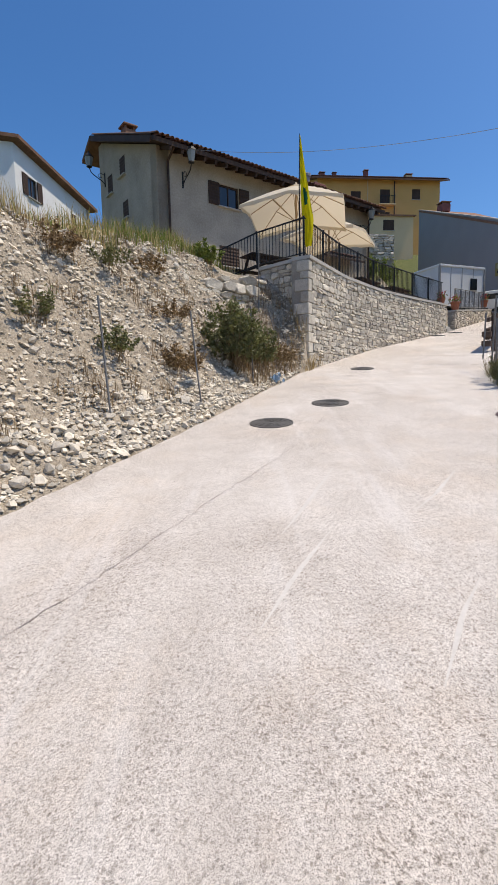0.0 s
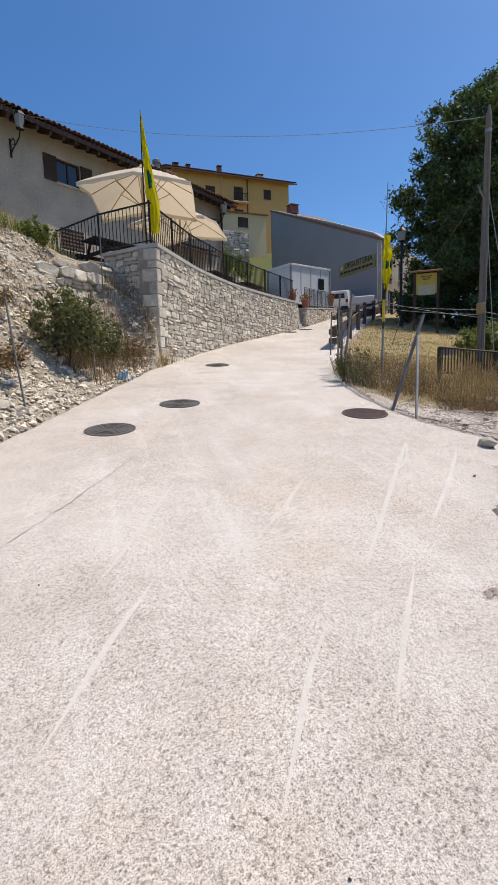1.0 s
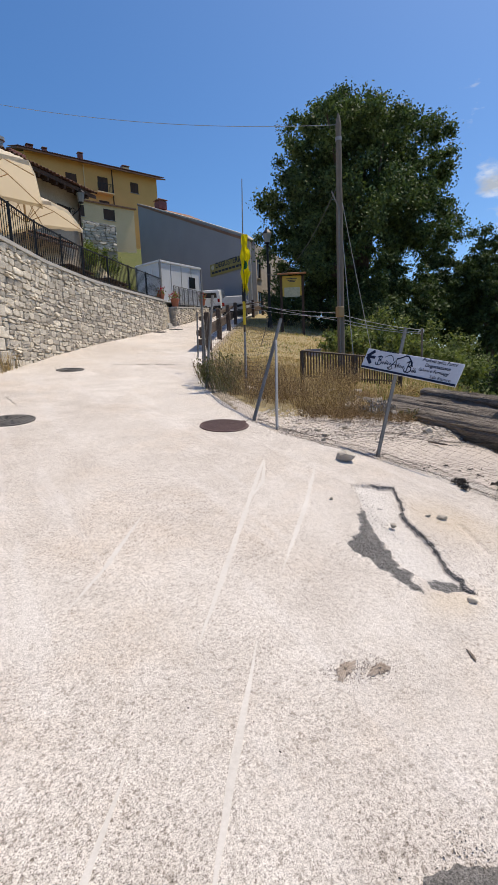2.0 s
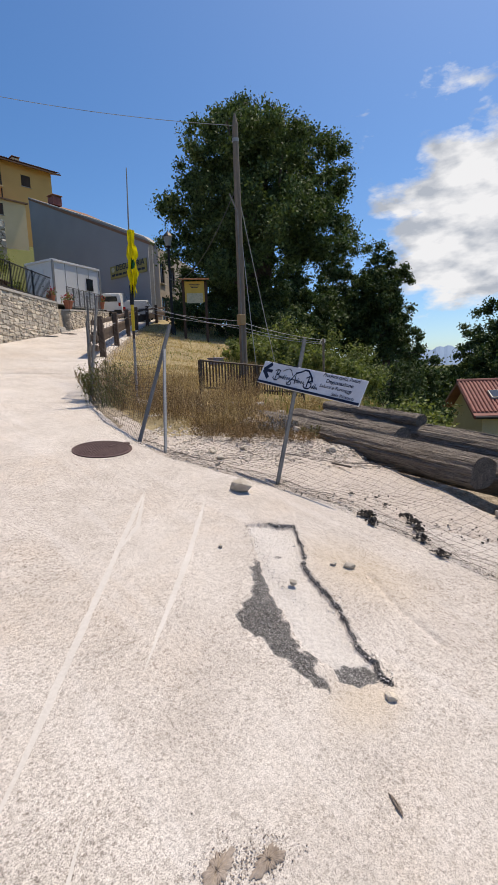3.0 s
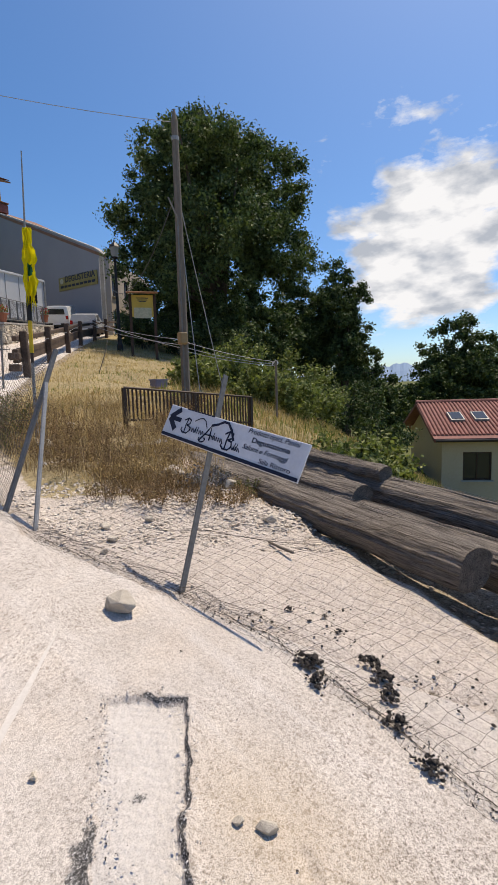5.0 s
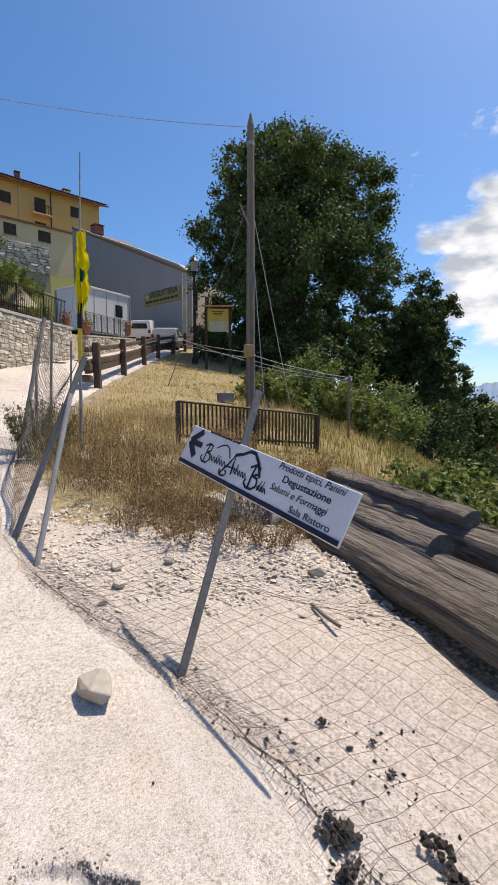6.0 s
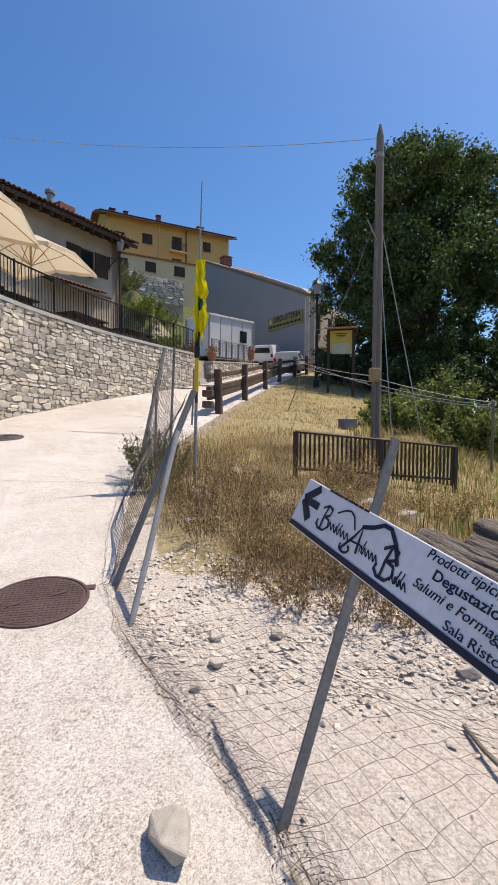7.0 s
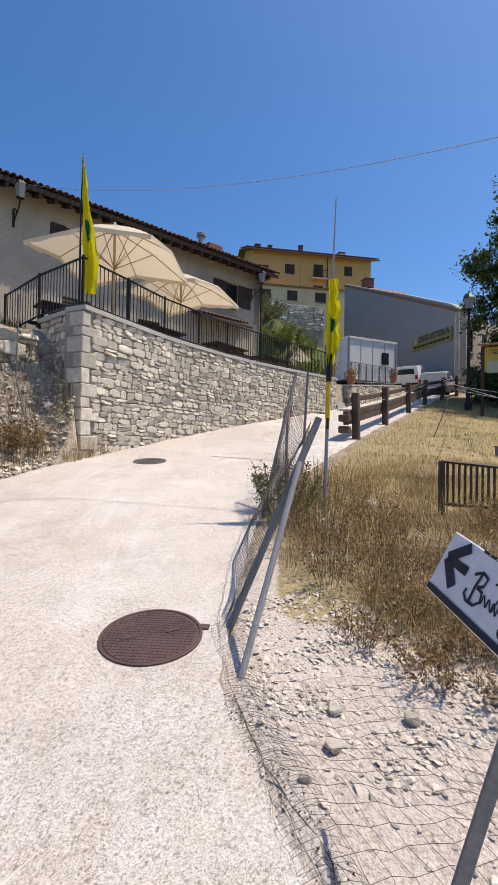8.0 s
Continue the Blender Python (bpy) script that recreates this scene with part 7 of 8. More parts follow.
bush(-1.05, 7.75, 0.8, 0.6, 500, 0.05, M_STRAW_BROWN, "brown withered shrub low on the bank", 35, 20)
bush(-1.9, 6.6, 0.7, 0.45, 400, 0.05, M_WEED, "low dusty shrub on the rubble bank", 36, 16)
bush(-3.0, 7.4, 0.9, 0.5, 420, 0.05, M_STRAW_BROWN, "dry brown shrub on the rubble bank", 37, 18)
bush(-2.0, 9.6, 0.9, 0.5, 420, 0.05, M_STRAW_BROWN, "dry brown shrub near the old wall", 38, 18)
bush(-1.0, 12.9, 0.8, 0.7, 900, 0.07, M_GRASS, "fresh green shrub at the corner of the terrace", 39, 20)
bush(4.9, 8.6, 0.8, 0.75, 2200, 0.022, M_WEED, "weedy bush grown through the fence mesh", 40, 24)
bush(5.6, 7.6, 1.1, 0.5, 420, 0.022, M_STRAW_BROWN, "dark brown withered weeds beside the fence", 41, 34)
bush(5.25, 6.75, 0.9, 0.36, 420, 0.02, M_STRAW_BROWN, "dark brown withered weeds on the gravel edge", 42, 30)
for i, (x, y, w, h) in enumerate(((4.95, 6.75, 0.6, 0.42), (5.05, 7.35, 0.7, 0.62), (5.3, 6.35, 0.6, 0.34), (5.55, 7.0, 0.7, 0.45), (5.2, 8.1, 0.8, 0.75), (5.75, 6.4, 0.6, 0.32), (4.95, 9.1, 0.7, 0.7), (5.8, 8.3, 0.8, 0.5), (6.3, 7.1, 0.7, 0.38), (6.15, 6.55, 0.5, 0.3), (6.9, 7.6, 0.8, 0.45), (5.55, 9.6, 0.8, 0.55))):
    bush(x, y, w, h, 330, 0.02, (M_WEED_DARK, M_STRAW_BROWN, M_STRAW)[i % 3], "dark withered thistles and weeds by the broken fence", 120 + i, 44)
for i, (x, y, w, h) in enumerate(((5.2, 5.6, 0.45, 0.2), (5.5, 5.3, 0.5, 0.18), (5.75, 5.15, 0.4, 0.2), (4.95, 6.0, 0.4, 0.24), (5.55, 5.8, 0.5, 0.26))):
    bush(x, y, w, h, 300, 0.018, (M_STRAW_BROWN, M_WEED_DARK)[i % 2], "low brown withered weeds on the gravel edge", 140 + i, 30)
bush(5.9, 5.75, 0.55, 0.28, 500, 0.03, M_LAVENDER, "grey woody cushion plant by the timbers", 43, 26)
bush(6.2, 5.35, 0.35, 0.18, 400, 0.018, M_WEED, "small yellow-green cushion plant by the timbers", 44, 16)
bush(5.25, 5.75, 0.22, 0.10, 200, 0.015, M_STRAW, "small pale cushion plant in the gravel", 45, 12)
bush(8.85, 5.6, 1.5, 0.9, 2600, 0.08, M_SHRUB, "spreading green shrub beyond the timbers", 46, 34)
bush(10.2, 6.7, 1.9, 1.2, 2600, 0.08, M_SHRUB, "spreading green shrub on the slope", 47, 34)
bush(8.4, 7.6, 1.2, 0.5, 1300, 0.03, M_STRAW, "dry yellowed shrub behind the timber stack", 48, 24)
bush(8.7, 9.6, 1.0, 0.6, 800, 0.03, M_STRAW_BROWN, "brown weeds beside the slatted railing", 49, 26)
bush(7.3, 8.0, 0.9, 0.55, 800, 0.025, M_STRAW_BROWN, "brown weeds in front of the slatted railing", 50, 24)
for i, (x, y, w, h) in enumerate(((12.4, 13.2, 2.0, 1.2), (13.8, 12.2, 2.2, 1.3), (15.3, 11.4, 2.4, 1.4), (14.6, 14.2, 2.6, 2.2), (16.8, 12.8, 2.8, 2.2), (18.6, 14.8, 3.2, 2.8), (17.4, 17.2, 3.0, 2.4), (20.8, 13.4, 3.2, 3.0), (19.6, 11.2, 2.6, 2.0), (17.2, 23.6, 2.8, 2.3), (18.8, 26.2, 3.0, 3.0), (19.6, 22.4, 3.2, 3.2))):
    bush(x, y, w, h, 2600, 0.11, M_SHRUB if i < 6 else M_LEAF_DARK, "leafy hedge bush at the meadow edge", 60 + i, 24)
bush(3.55, 16.0, 0.5, 0.4, 160, 0.05, M_WEED, "weed growing at the foot of the retaining wall", 80, 10)
bush(8.3, 29.5, 2.2, 2.2, 900, 0.10, M_WEED, "green bush on the slope under the ochre house", 81, 20)
for i, (x, y) in enumerate(((11.0, 34.5), (13.0, 37.0), (9.6, 32.5), (15.0, 40.0), (12.0, 41.5), (9.6, 45.0), (11.0, 48.0), (9.0, 50.0), (12.5, 51.0), (7.5, 47.0), (9.2, 39.2), (8.4, 37.6), (10.2, 38.2), (8.8, 41.5))):
    bush(x, y, 3.0, 1.5, 1100, 0.12, M_WEED if i % 2 else M_GRASS, "bush on the overgrown slope under the ochre house", 82 + i, 18)
bush(-4.2, 5.6, 1.0, 0.55, 500, 0.05, M_STRAW_BROWN, "dry brown shrub high on the rubble bank", 90, 18)
bush(-2.7, 6.0, 0.7, 0.4, 420, 0.045, M_WEED, "dusty green shrub in the rubble bank", 91, 16)
bush(-2.4, 8.3, 0.8, 0.45, 420, 0.045, M_WEED, "dusty green shrub below the bank crest", 92, 16)
bush(-1.4, 8.6, 0.8, 0.4, 420, 0.04, M_STRAW_BROWN, "withered brown shrub in the rubble bank", 93, 18)
bush(-3.7, 3.9, 0.7, 0.4, 420, 0.045, M_STRAW_BROWN, "withered brown shrub by the small green one", 94, 16)

# ---- road fittings, cracks and stones ----
def manhole(x, y, r, mat, label, pattern):
    z = float(slope(x, y)) + 0.006 * float(waves(np.array(x), np.array(y), 0.8))
    nrm = Vector((-0.025, -0.15, 1)).normalized()
    m = Matrix.Translation((x, y, z + 0.004)) @ nrm.to_track_quat("Z", "Y").to_matrix().to_4x4()
    mh = thing("manhole_cover", m, label, "manhole cover", "manhole covers")
    part("frame", bm_lathe([(r * 1.0, -0.02), (r * 1.0, 0.006), (r * 0.94, 0.007), (r * 0.93, 0.0)], 40), mat, mh)
    lid = part("lid", bm_lathe([(r * 0.915, -0.02), (r * 0.915, 0.004), (r * 0.9, 0.006)], 40), mat, mh)
    if pattern == "studs":
        vs, fs = [], []
        n = int(r * 2 / 0.032)
        for i in range(-n, n + 1):
            for j in range(-n, n + 1):
                px, py = i * 0.028, j * 0.028
                if math.hypot(px, py) < r * 0.86:
                    b = len(vs)
                    vs += [(px - 0.009, py - 0.009, 0.0105), (px + 0.009, py - 0.009, 0.0105), (px + 0.009, py + 0.009, 0.0105), (px - 0.009, py + 0.009, 0.0105)]
                    vs += [(a * 1.0 + (a - px) * 0.35, c + (c - py) * 0.35, 0.0055) for a, c, _ in vs[b:b + 4]]
                    fs += [(b, b + 1, b + 2, b + 3)] + [(b + 4 + k, b + 4 + (k + 1) % 4, b + (k + 1) % 4, b + k) for k in range(4)]
        tagged(mesh_object("studs", vs, fs, mat, lid), kind="stuff")
        for s in (-1, 1):
            part("plate", bm_box((0.09, 0.03, 0.004), (s * 0.12, s * 0.05, 0.011), Euler((0, 0, 0.5)).to_matrix()), mat, lid)
        part("hinge", bm_box((0.06, 0.06, 0.016), (r * 0.99, 0.12, 0.0), bevel=0.006), mat, mh)
    else:
        for k in range(1, 5):
            rr = r * 0.18 * k
            part("ring", bm_lathe([(rr + 0.012, 0.005), (rr + 0.012, 0.011), (rr - 0.012, 0.011), (rr - 0.012, 0.005)], 28), mat, lid)
    return mh


M_IRON_GREY = two_scale("grey_cast_iron", (0.055, 0.05, 0.047), (0.16, 0.15, 0.14), 4.0, 60.0, 0.7, 0.2, bumps=0.4)
manhole(0.32, 6.41, 0.31, M_IRON_GREY, "dark cast-iron manhole cover with raised pattern", "rings")
manhole(1.37, 7.66, 0.31, M_IRON_GREY, "dark cast-iron manhole cover with concentric slots", "rings")
manhole(2.97, 12.05, 0.30, M_IRON_GREY, "grey cast-iron manhole cover near the retaining wall", "rings")
manhole(3.68, 6.12, 0.31, M_MANHOLE, "rusty brown studded manhole cover by the fence", "studs")
for x, y in ((8.35, 20.75), (9.55, 21.75)):
    manhole(x, y, 0.33, M_IRON_GREY, "dark drain cover in the upper road", "rings")


def crack(pts, width, label, seed, mat=None, name="road_crack", jag=0.016):
    """A jagged dark joint lying in the road surface."""
    rnd = random.Random(seed)
    P = []
    for a, b in zip(pts, pts[1:]):
        n = max(2, int(math.dist(a, b) / 0.07))
        for k in range(n):
            t = k / n
            P.append((a[0] + (b[0] - a[0]) * t + rnd.uniform(-jag, jag), a[1] + (b[1] - a[1]) * t + rnd.uniform(-jag, jag)))
    P.append(pts[-1])
    vs, fs = [], []
    for i, p in enumerate(P):
        q0, q1 = P[max(0, i - 1)], P[min(len(P) - 1, i + 1)]
        d = Vector((q1[0] - q0[0], q1[1] - q0[1])).normalized()
        w = width * (rnd.uniform(0.25, 1.2) if jag > 0.005 else rnd.uniform(0.8, 1.1)) * min(1.0, 0.15 + min(i, len(P) - 1 - i) * (0.4 if jag > 0.005 else 0.12))
        for s in (-1, 1):
            x, y = p[0] - d.y * w * s, p[1] + d.x * w * s
            vs.append((x, y, float(slope(x, y)) + 0.006 * float(waves(np.array(x), np.array(y), 0.8)) + (0.005 if jag > 0.005 else 0.0025)))
    fs = [(2 * i, 2 * i + 1, 2 * i + 3, 2 * i + 2)[::-1] for i in range(len(P) - 1)]
    return tagged(mesh_object(name, vs, fs, mat or M_CRACK), label, "crack", kind="structure")


crack([(0.2, 10.3), (1.46, 9.4), (2.33, 9.42), (3.3, 9.1), (4.4, 8.72)], 0.005, "dark crack across the concrete road", 1)
crack([(1.2, 7.0), (0.72, 5.54), (0.2, 4.6), (-0.35, 3.62), (-0.67, 3.04), (-1.3, 1.9)], 0.0035, "long dark joint along the concrete road", 2)
crack([(1.9, 9.9), (1.46, 9.3), (1.55, 8.6)], 0.006, "short crack by the manhole", 3)
crack([(4.0, 12.6), (5.2, 12.0), (6.2, 11.7)], 0.02, "dark repaired joint in the upper road", 4)
crack([(5.2, 14.6), (6.2, 14.1), (7.1, 13.6)], 0.02, "dark repaired joint in the upper road", 5)


def road_patch(centre, rx, ry, turn, mat, label, seed, lift, wob=0.25, n=110, name="road_patch"):
    """A ragged flat patch lying on the road."""
    rnd = random.Random(seed)
    ph = [rnd.uniform(0, 6.28) for _ in range(4)]
    vs, fs = [], []
    ca, sa = math.cos(radians(turn)), math.sin(radians(turn))
    rings = 4
    for r in range(rings + 1):
        for k in range(n):
            a = 2 * math.pi * k / n
            q = 1 + wob * (0.5 * math.sin(2 * a + ph[0]) + 0.35 * math.sin(3 * a + ph[1]) + 0.3 * math.sin(5 * a + ph[2]) + 0.25 * math.sin(11 * a + ph[3]) + 0.22 * math.sin(23 * a + ph[1]) + rnd.uniform(-0.15, 0.15)) * (r / rings)
            x0, y0 = rx * math.cos(a) * q * r / rings, ry * math.sin(a) * q * r / rings
            x, y = centre[0] + x0 * ca - y0 * sa, centre[1] + x0 * sa + y0 * ca
            edge = 0.004 if r == rings else 0.0
            vs.append((x, y, float(slope(x, y)) + 0.006 * float(waves(np.array(x), np.array(y), 0.8)) + lift - edge + (rnd.uniform(0, 0.004) if r < rings else 0)))
    for r in range(rings):
        for k in range(n):
            a, b = r * n + k, r * n + (k + 1) % n
            fs.append((a, a + n, b + n, b) if r else (a, a + n, b + n))
    fs = [f if len(set(f)) == len(f) else f[:3] for f in fs]
    return tagged(mesh_object(name, vs, fs, mat, smooth=True), label, "road patch", kind="structure")


road_patch((1.95, 1.35), 0.18, 0.24, 20, M_ASPHALT, "dark asphalt patch in the concrete road", 11, 0.008, 0.08)
road_patch((2.2, 2.27), 0.06, 0.03, 30, M_STAINPATCH, "brown dirty hollow in the concrete", 12, 0.007, 0.4)
road_patch((2.33, 2.2), 0.045, 0.03, 0, M_STAINPATCH, "brown dirty hollow in the concrete", 13, 0.007, 0.4)
road_patch((2.75, 2.05), 0.035, 0.008, 60, M_STAINPATCH, "small brown gouge in the road", 15, 0.007, 0.4)


for i, line in enumerate(([(3.46, 4.85), (2.47, 3.64), (1.72, 2.72)], [(1.97, 2.61), (1.59, 2.15), (1.28, 1.76)], [(1.28, 2.33), (1.05, 2.03), (0.76, 1.56)], [(1.95, 4.16), (1.51, 3.56), (1.24, 3.26)], [(0.81, 4.33), (0.46, 3.52), (0.21, 2.99)], [(0.55, 3.0), (0.27, 2.5), (0.01, 1.95)], [(3.81, 4.46), (3.07, 3.68), (2.42, 3.05)], [(3.41, 4.77), (3.09, 4.3), (2.71, 3.96)])):
    crack(line, 0.018, "pale polished tyre mark along the concrete road", 70 + i, M_TYRE, "tyre_mark", 0.002)


def rocks(name, pts, size, mat, label, seed, kind="stuff", flat=0.65, sink=0.0):
    """Many rough stones joined in one mesh."""
    rs = np.random.RandomState(seed)
    p = np.asarray(pts, float)
    n = len(p)
    unit = np.array([(1, 0, 0), (0.45, 0.85, 0.1), (-0.55, 0.8, -0.1), (-1, 0.05, 0.1), (-0.4, -0.85, 0), (0.6, -0.75, 0.1), (0.35, 0.25, 0.8), (-0.4, 0.3, 0.75), (-0.1, -0.5, 0.85), (0.0, 0.0, -0.6)])
    tris = np.array([(0, 1, 6), (1, 2, 7), (1, 7, 6), (2, 3, 7), (3, 4, 8), (3, 8, 7), (4, 5, 8), (5, 0, 6), (5, 6, 8), (6, 7, 8), (1, 0, 9), (2, 1, 9), (3, 2, 9), (4, 3, 9), (5, 4, 9), (0, 5, 9)])
    s = size[0] + (size[1] - size[0]) * rs.rand(n) ** 2.4
    v = unit[None] * (1 + rs.uniform(-0.3, 0.3, (n, 10, 1))) * np.stack([rs.uniform(0.7, 1.3, n), rs.uniform(0.6, 1.0, n), rs.uniform(0.5, 0.95, n) * flat / 0.65], 1)[:, None, :]
    a = rs.rand(n) * 6.283
    b = rs.uniform(-0.6, 0.6, n)
    ca, sa, cb, sb = np.cos(a)[:, None], np.sin(a)[:, None], np.cos(b)[:, None], np.sin(b)[:, None]
    x, y, z = v[..., 0], v[..., 1], v[..., 2]
    x, z = x * cb - z * sb, x * sb + z * cb
    x, y = x * ca - y * sa, x * sa + y * ca
    v = np.stack([x, y, z], -1) * s[:, None, None] + p[:, None, :] + np.array([0, 0, 0.25]) * s[:, None, None]
    f = (np.arange(n)[:, None, None] * 10 + tris[None]).reshape(-1, 3)
    v[..., 2] -= (sink * s)[:, None]
    ob = crown_mesh(name, v.reshape(-1, 3), f, mat, None, kind)
    return tagged(ob, label, "stones", kind=kind)


rocks("rubble", scatter(135000, (-9, 0, 2, 13), lambda x, y, u, w: (u > 0.03) * (u < 3.3) * (0.35 + 0.65 * patch(x, y, 1.6, 6)), 41), (0.008, 0.058), M_RUBBLE, "pale broken limestone rubble on the bank", 42)
rocks("rubble", scatter(9000, (-9, 0, 2, 13), lambda x, y, u, w: (u > 0.02) * (u < 0.75), 43), (0.015, 0.09), M_RUBBLE, "loose pale stones along the foot of the bank", 44)
rocks("gravel", scatter(40000, (4, 1.5, 8, 8.4), lambda x, y, u, w: (w > 0.12) * (w < 2.6) * np.clip(1.3 - np.abs(w - 1.0 - 0.25 * (y - 4)) * 1.1, 0.06, 1) * (0.05 + 0.95 * np.clip((y - 4.5 + 0.6 * (w - 0.9)) / 0.8, 0, 1)) * np.clip((8.2 - y), 0, 1) * (0.25 + 0.75 * patch(x, y, 2.0, 3)), 45), (0.003, 0.018), M_CHIP, "pale loose gravel between fence and timbers", 46, flat=0.42, sink=0.14)
rocks("gravel", scatter(2500, (4.5, 0.5, 7, 4.4), lambda x, y, u, w: (w > 1.1) * (w < 2.4) * patch(x, y, 2.4, 1), 47), (0.006, 0.035), M_CHIP, "loose stones beside the timbers", 48, flat=0.5, sink=0.14)
rocks("gravel", scatter(19000, (4.1, 3.9, 6.5, 6.6), lambda x, y, u, w: (w > 0.08) * np.clip((y + 0.78 * x - 8.3) / 0.7, 0, 1) * np.clip((10.6 - y - 0.78 * x) / 0.7, 0, 1) * (0.2 + 0.8 * patch(x, y, 3.0, 5)), 53), (0.004, 0.025), M_CHIP, "belt of pale broken stones below the weeds", 54, flat=0.42, sink=0.12)
rocks("grit", scatter(1500, (-3, 0, 5, 9), lambda x, y, u, w: (u < 0) * (w < 0) * 0.35, 49) + np.array([0, 0, 0.003]), (0.002, 0.006), M_TAR, "small dark grit scattered on the road", 50)
rocks("tar_crumbs", scatter(4000, (4.0, 2.0, 5.4, 3.9), lambda x, y, u, w: np.exp(-((w - 0.15 + 0.1 * np.sin(y * 5)) / 0.16) ** 2) * 0.35 * patch(x, y, 3.0, 2), 51) + np.array([0, 0, 0.002]), (0.004, 0.013), M_TAR, "crumbs of black tar along the fallen fence", 52)


def boulder(name, x, y, size, mat, label, seed, category="stone", group="", squash=0.75):
    """One single rough stone with chipped faces."""
    bm = bmesh.new()
    rnd = random.Random(seed)
    for _ in range(17):
        d = Vector((rnd.gauss(0, 1), rnd.gauss(0, 1), rnd.gauss(0, 1))).normalized()
        bm.verts.new(Vector((d.x, d.y, d.z)) * rnd.uniform(0.8, 1.1))
    hull = bmesh.ops.convex_hull(bm, input=bm.verts)
    bmesh.ops.delete(bm, geom=list({g for g in hull["geom_interior"] + hull["geom_unused"] if isinstance(g, bmesh.types.BMVert)}), context="VERTS")
    bmesh.ops.bevel(bm, geom=list(bm.edges), offset=0.045, segments=1, affect="EDGES")
    me = bpy.data.meshes.new(name)
    bm.to_mesh(me)
    bm.free()
    me.materials.append(mat)
    ob = new(name, me)
    sx, sy = size * rnd.uniform(0.9, 1.25), size * rnd.uniform(0.75, 1.0)
    ob.matrix_world = Matrix.Translation((x, y, surface(x, y) + size * squash * 0.45)) @ pose(0, 0, 0, rnd.uniform(-12, 12), rnd.uniform(-12, 12), rnd.uniform(0, 360)) @ Matrix.Diagonal((sx, sy, size * squash, 1))
    return tagged(ob, label, category, group)


boulder("stone", 4.13, 4.39, 0.10, M_BOULDER, "single pale limestone block lying on the road edge", 3)
for x, y, s, k in ((5.95, 6.30, 0.13, 5), (6.05, 5.95, 0.13, 6), (6.15, 5.6, 0.1, 7), (5.50, 2.72, 0.09, 8), (5.52, 2.42, 0.085, 9), (5.75, 4.7, 0.07, 10), (4.55, 5.2, 0.05, 11), (4.62, 5.42, 0.05, 12), (4.95, 5.3, 0.05, 13), (4.4, 5.05, 0.035, 14), (5.3, 8.1, 0.13, 15), (6.1, 9.0, 0.1, 16)):
    boulder("stone", x, y, s, M_BOULDER, "pale limestone lying in the gravel by the fence", k, group="verge stones")
for x, y, s, k in ((4.57, 3.40, 0.075, 21), (4.49, 3.30, 0.06, 22), (4.80, 3.2, 0.06, 23), (4.74, 3.10, 0.07, 24), (4.66, 3.03, 0.05, 25), (4.55, 2.93, 0.06, 26), (4.85, 3.76, 0.028, 28), (4.9, 3.45, 0.025, 29), (4.95, 3.58, 0.02, 30), (4.45, 2.75, 0.06, 31)):
    s *= 0.95
    rq = np.random.RandomState(k)
    q = np.stack([x + rq.normal(0, s * 0.4, 60), y + rq.normal(0, s * 0.4, 60), np.zeros(60)], 1)
    q[:, 2] = np.where(along(RIGHT, q[:, 0], q[:, 1])[0] >= 0, slope(q[:, 0], q[:, 1]), land(q[:, 0], q[:, 1])[0]) + np.abs(rq.normal(0, s * 0.35, 60)) * np.exp(-((q[:, 0] - x) ** 2 + (q[:, 1] - y) ** 2) / (s * 0.5) ** 2) + 0.012
    tagged(rocks("tar_clod", q, (0.10 * s, 0.30 * s), M_TAR, "crumbly black lump of old tar on the gravel", k + 500, kind="", flat=0.8), category="tar clod", group="tar clods")


def crumbs(line, n, spread, size, mat, label, seed):
    """Loose crumbs strewn along a line on the road."""
    rq = np.random.RandomState(seed)
    P = line_points(line, n) + rq.normal(0, spread, (n, 2))
    z = slope(P[:, 0], P[:, 1]) + 0.006 * waves(P[:, 0], P[:, 1], 0.8) + 0.002
    rocks("crumbs", np.stack([P[:, 0], P[:, 1], z], 1), size, mat, label, seed)


RIM = [(3.20, 2.32), (3.30, 2.60), (3.44, 2.79), (3.52, 2.98), (3.61, 3.19), (3.80, 3.38), (3.99, 3.62), (3.86, 3.80), (3.72, 3.86), (3.42, 3.32), (3.30, 2.95)]
crumbs(RIM, 420, 0.014, (0.0012, 0.004), M_TAR, "dark crumbs along the rim of the broken trench", 61)
crumbs(RIM, 500, 0.03, (0.002, 0.007), M_FILL, "pale crumbs along the rim of the broken trench", 62)
rq = np.random.RandomState(63)
SX, SY = rq.uniform(2.84, 3.32, 40000), rq.uniform(2.44, 3.28, 40000)
sel = inside(SX + rq.normal(0, 0.012, 40000), SY + rq.normal(0, 0.012, 40000), SPILL) & (rq.rand(40000) < 0.10 + 0.16 * patch(SX, SY, 6.0, 2))
SX, SY = SX[sel], SY[sel]
rocks("crumbs", np.stack([SX, SY, slope(SX, SY) + 0.006 * waves(SX, SY, 0.8) - 0.008], 1), (0.0015, 0.0055), M_ASPHALT, "grey crumbled asphalt spilling beside the broken trench", 63)
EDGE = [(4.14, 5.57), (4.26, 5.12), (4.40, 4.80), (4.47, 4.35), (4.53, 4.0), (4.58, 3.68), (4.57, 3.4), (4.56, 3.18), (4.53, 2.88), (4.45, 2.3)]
# dark strip: the road's edge joint, with its shade put into the colour
crack(EDGE, 0.0028, "dark strip for the broken road edge and its shade", 19, M_EDGE_SHADE)
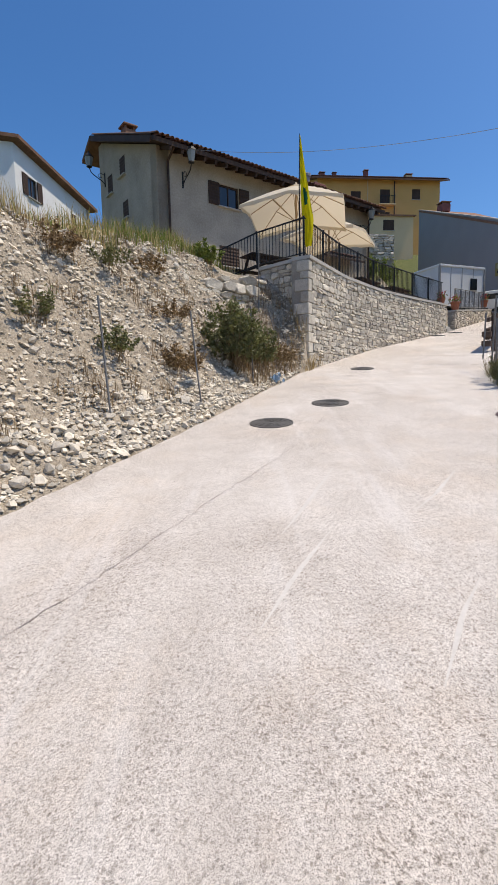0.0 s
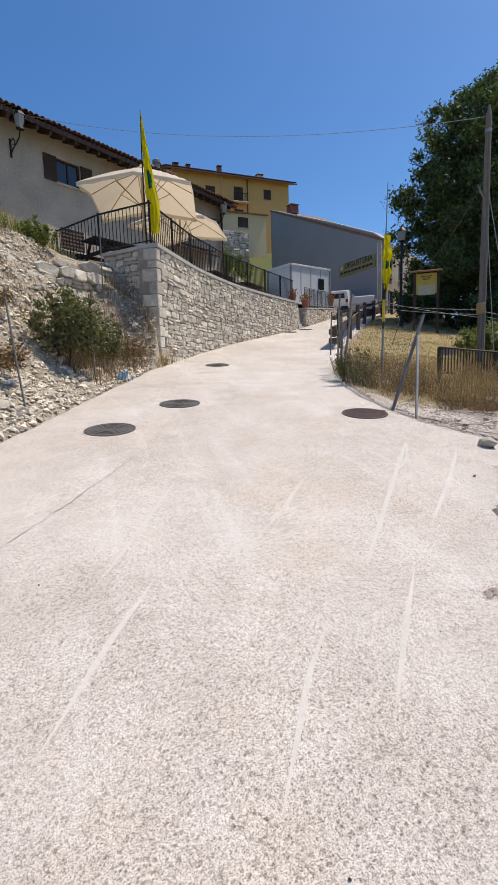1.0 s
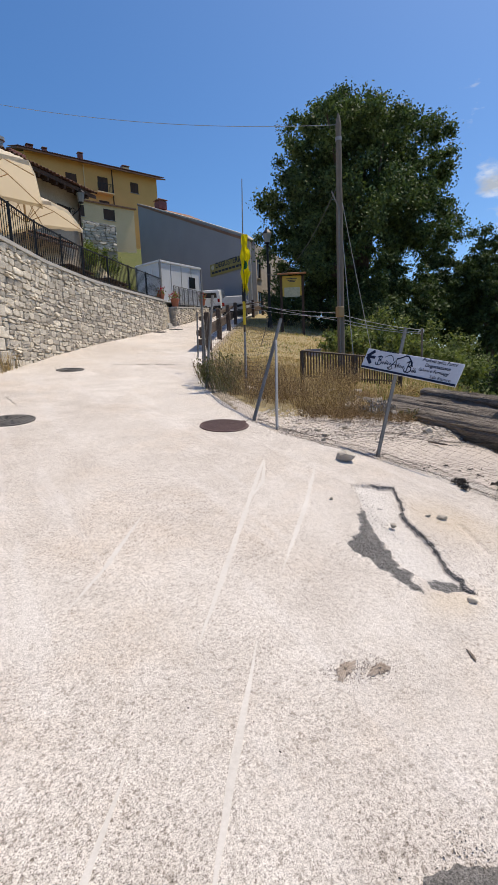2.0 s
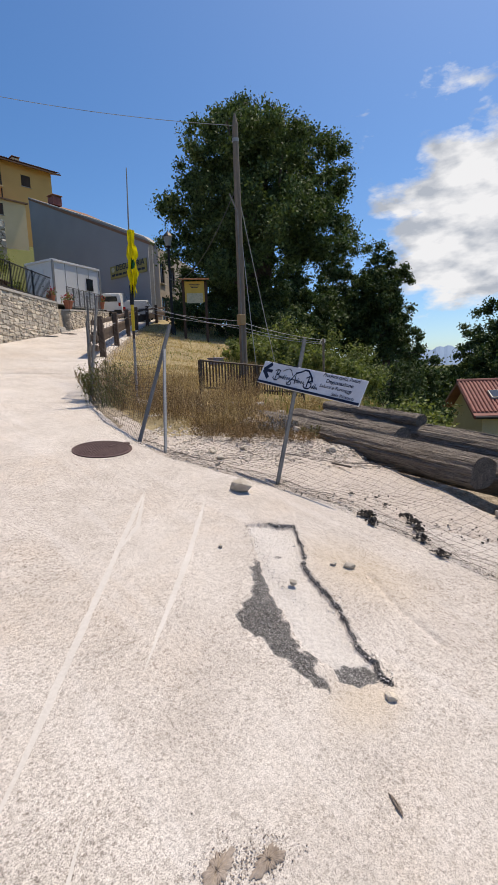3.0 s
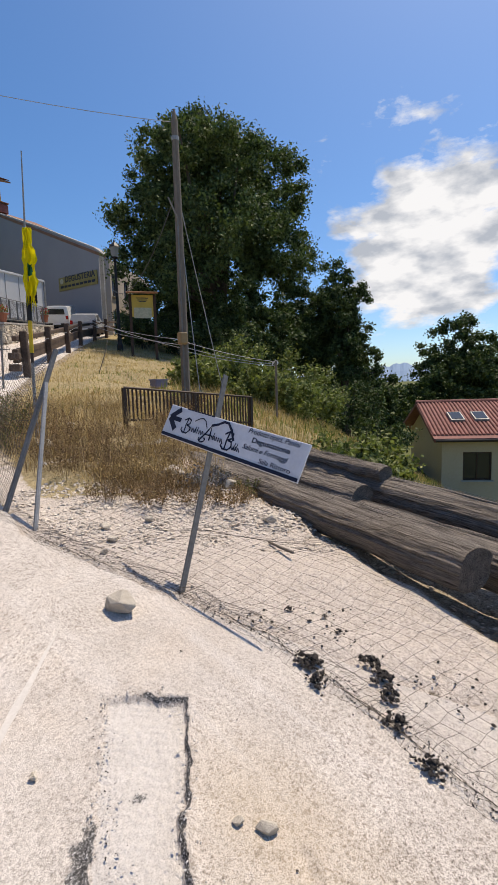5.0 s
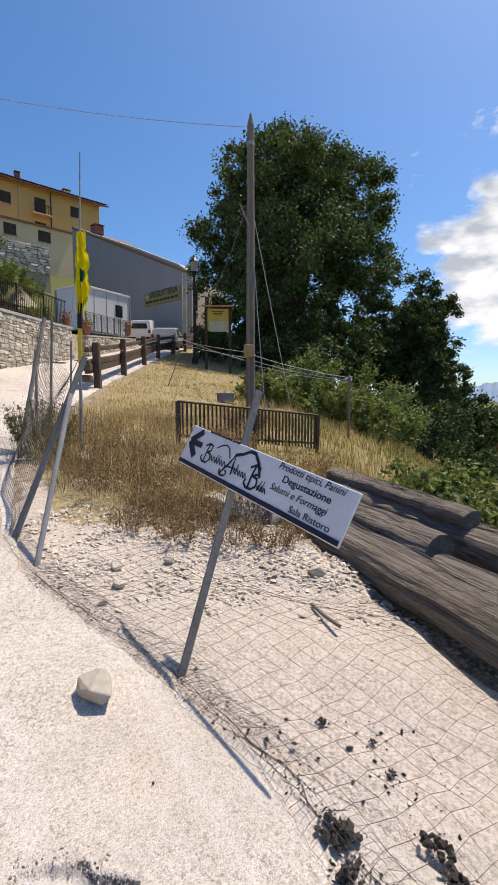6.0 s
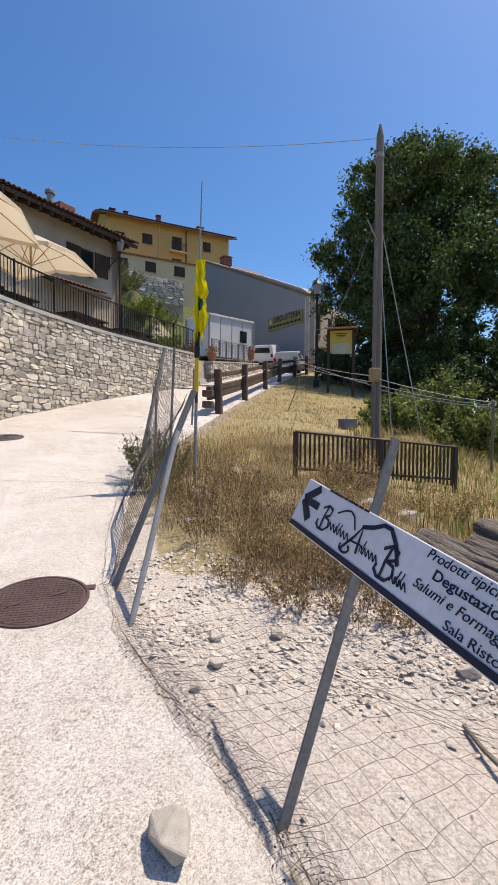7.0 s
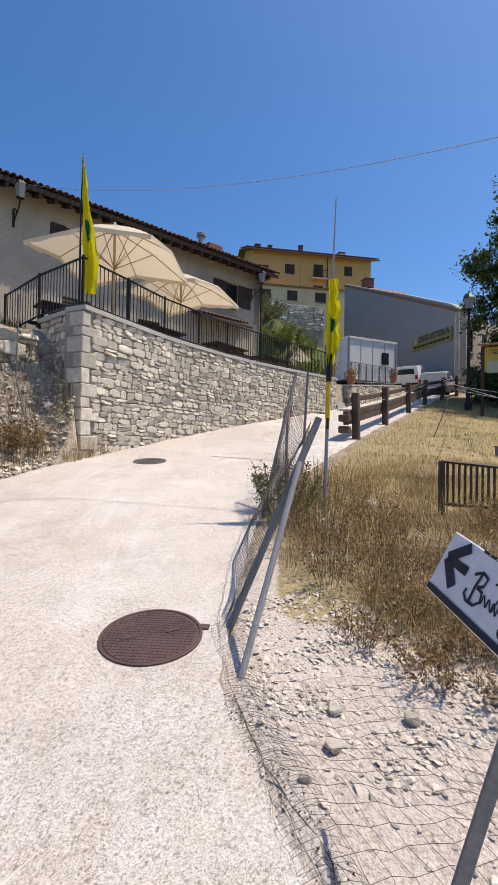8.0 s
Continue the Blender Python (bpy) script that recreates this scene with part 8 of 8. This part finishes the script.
crumbs(EDGE, 1600, 0.035, (0.0015, 0.006), M_TAR, "dark crumbs along the broken road edge", 68)
crumbs([(1.85, 1.15), (2.0, 1.55)], 1500, 0.07, (0.0012, 0.004), M_ASPHALT, "crumbs round the dark asphalt patch", 66)
for x, y, s, k in ((3.78, 3.11, 0.025, 33), (3.83, 3.03, 0.035, 34), (3.42, 3.12, 0.03, 35), (3.12, 2.3, 0.03, 36), (3.36, 3.71, 0.02, 37)):
    boulder("stone", x, y, s, M_BOULDER, "small concrete chip on the road", k, group="road chips")
rnd_foot = random.Random(77)
F = line_points(LEFT[1:5], 60)
for i in range(1, 56):
    x, y = F[i]
    s = rnd_foot.uniform(0.04, 0.09) * (1.15 if i < 24 else 0.8)
    boulder("stone", x - rnd_foot.uniform(0.1, 0.55), y + rnd_foot.uniform(0, 0.25), s, M_BOULDER, "rough pale limestone at the foot of the bank", 200 + i, group="bank foot stones")
rnd_bank = random.Random(78)
for i in range(45):
    k = rnd_bank.uniform(0, 3.4)
    j = int(k)
    a, b = LEFT[1 + j], LEFT[2 + j] if j < 3 else LEFT[4]
    px, py = a[0] + (b[0] - a[0]) * (k - j), a[1] + (b[1] - a[1]) * (k - j)
    u = rnd_bank.uniform(0.7, 3.0)
    boulder("stone", px - 0.914 * u, py + 0.405 * u, rnd_bank.uniform(0.04, 0.10), M_BOULDER, "pale limestone half buried in the rubble bank", 300 + i, group="bank stones")

# rusty rebar stakes along the bank
for x, y, tx, ty, h in ((-1.66, 5.5, -0.1, 0.05, 1.5), (-0.72, 7.2, -0.14, 0.05, 1.45), (0.12, 9.5, -0.02, 0.1, 1.55), (1.0, 11.9, -0.42, 0.1, 1.35), (0.35, 12.6, 0.03, 0.0, 1.6)):
    st = thing("stake", pose(x, y, surface(x, y) - 0.15), "thin grey metal stake stuck in the bank foot", "stake", "stakes")
    part("rod", bm_tube([(0, 0, 0), (tx * 0.5, ty * 0.5, h * 0.5), (tx, ty, h + 0.15)], 0.014, 6), M_POSTGREY, st)
bag = thing("plastic_bag", pose(0.62, 10.1, surface(0.62, 10.1) + 0.03), "crumpled pale blue plastic bag among stones", "litter")
part("film", clump(0.14, 0.12, 0.09, 60, 0.1, (0, 0, 0.08)), M_BAG, bag)
pk = thing("wooden_stick", pose(5.42, 4.3, surface(5.42, 4.3) + 0.025, 0, 2, 75), "thin dark stick lying on the gravel", "stick")
part("stem", bm_tube([(-0.16, 0, 0), (0.0, 0.01, 0.005), (0.17, -0.01, 0)], 0.011, 6), M_POLE, pk)
kerb = thing("concrete_strip", pose(0, 0, 0), "broken concrete strip crossing the dry meadow", "kerb")
for i in range(5):
    a = (5.2 + i * 0.62, 7.35 + 0.06 * i)
    c = part("slab", bm_box((0.58, 0.2, 0.16), bevel=0.02), M_CAP, kerb)
    c.matrix_basis = frame_along(a, (1, 0.1), surface(*a) - 0.075) @ pose(0, 0, 0, random.uniform(-3, 3), random.uniform(-3, 3), random.uniform(-4, 4))
crumbs([(2.15, 2.27), (2.38, 2.2)], 900, 0.04, (0.001, 0.0035), M_STAINPATCH, "brown grit in a hollow of the road", 67)
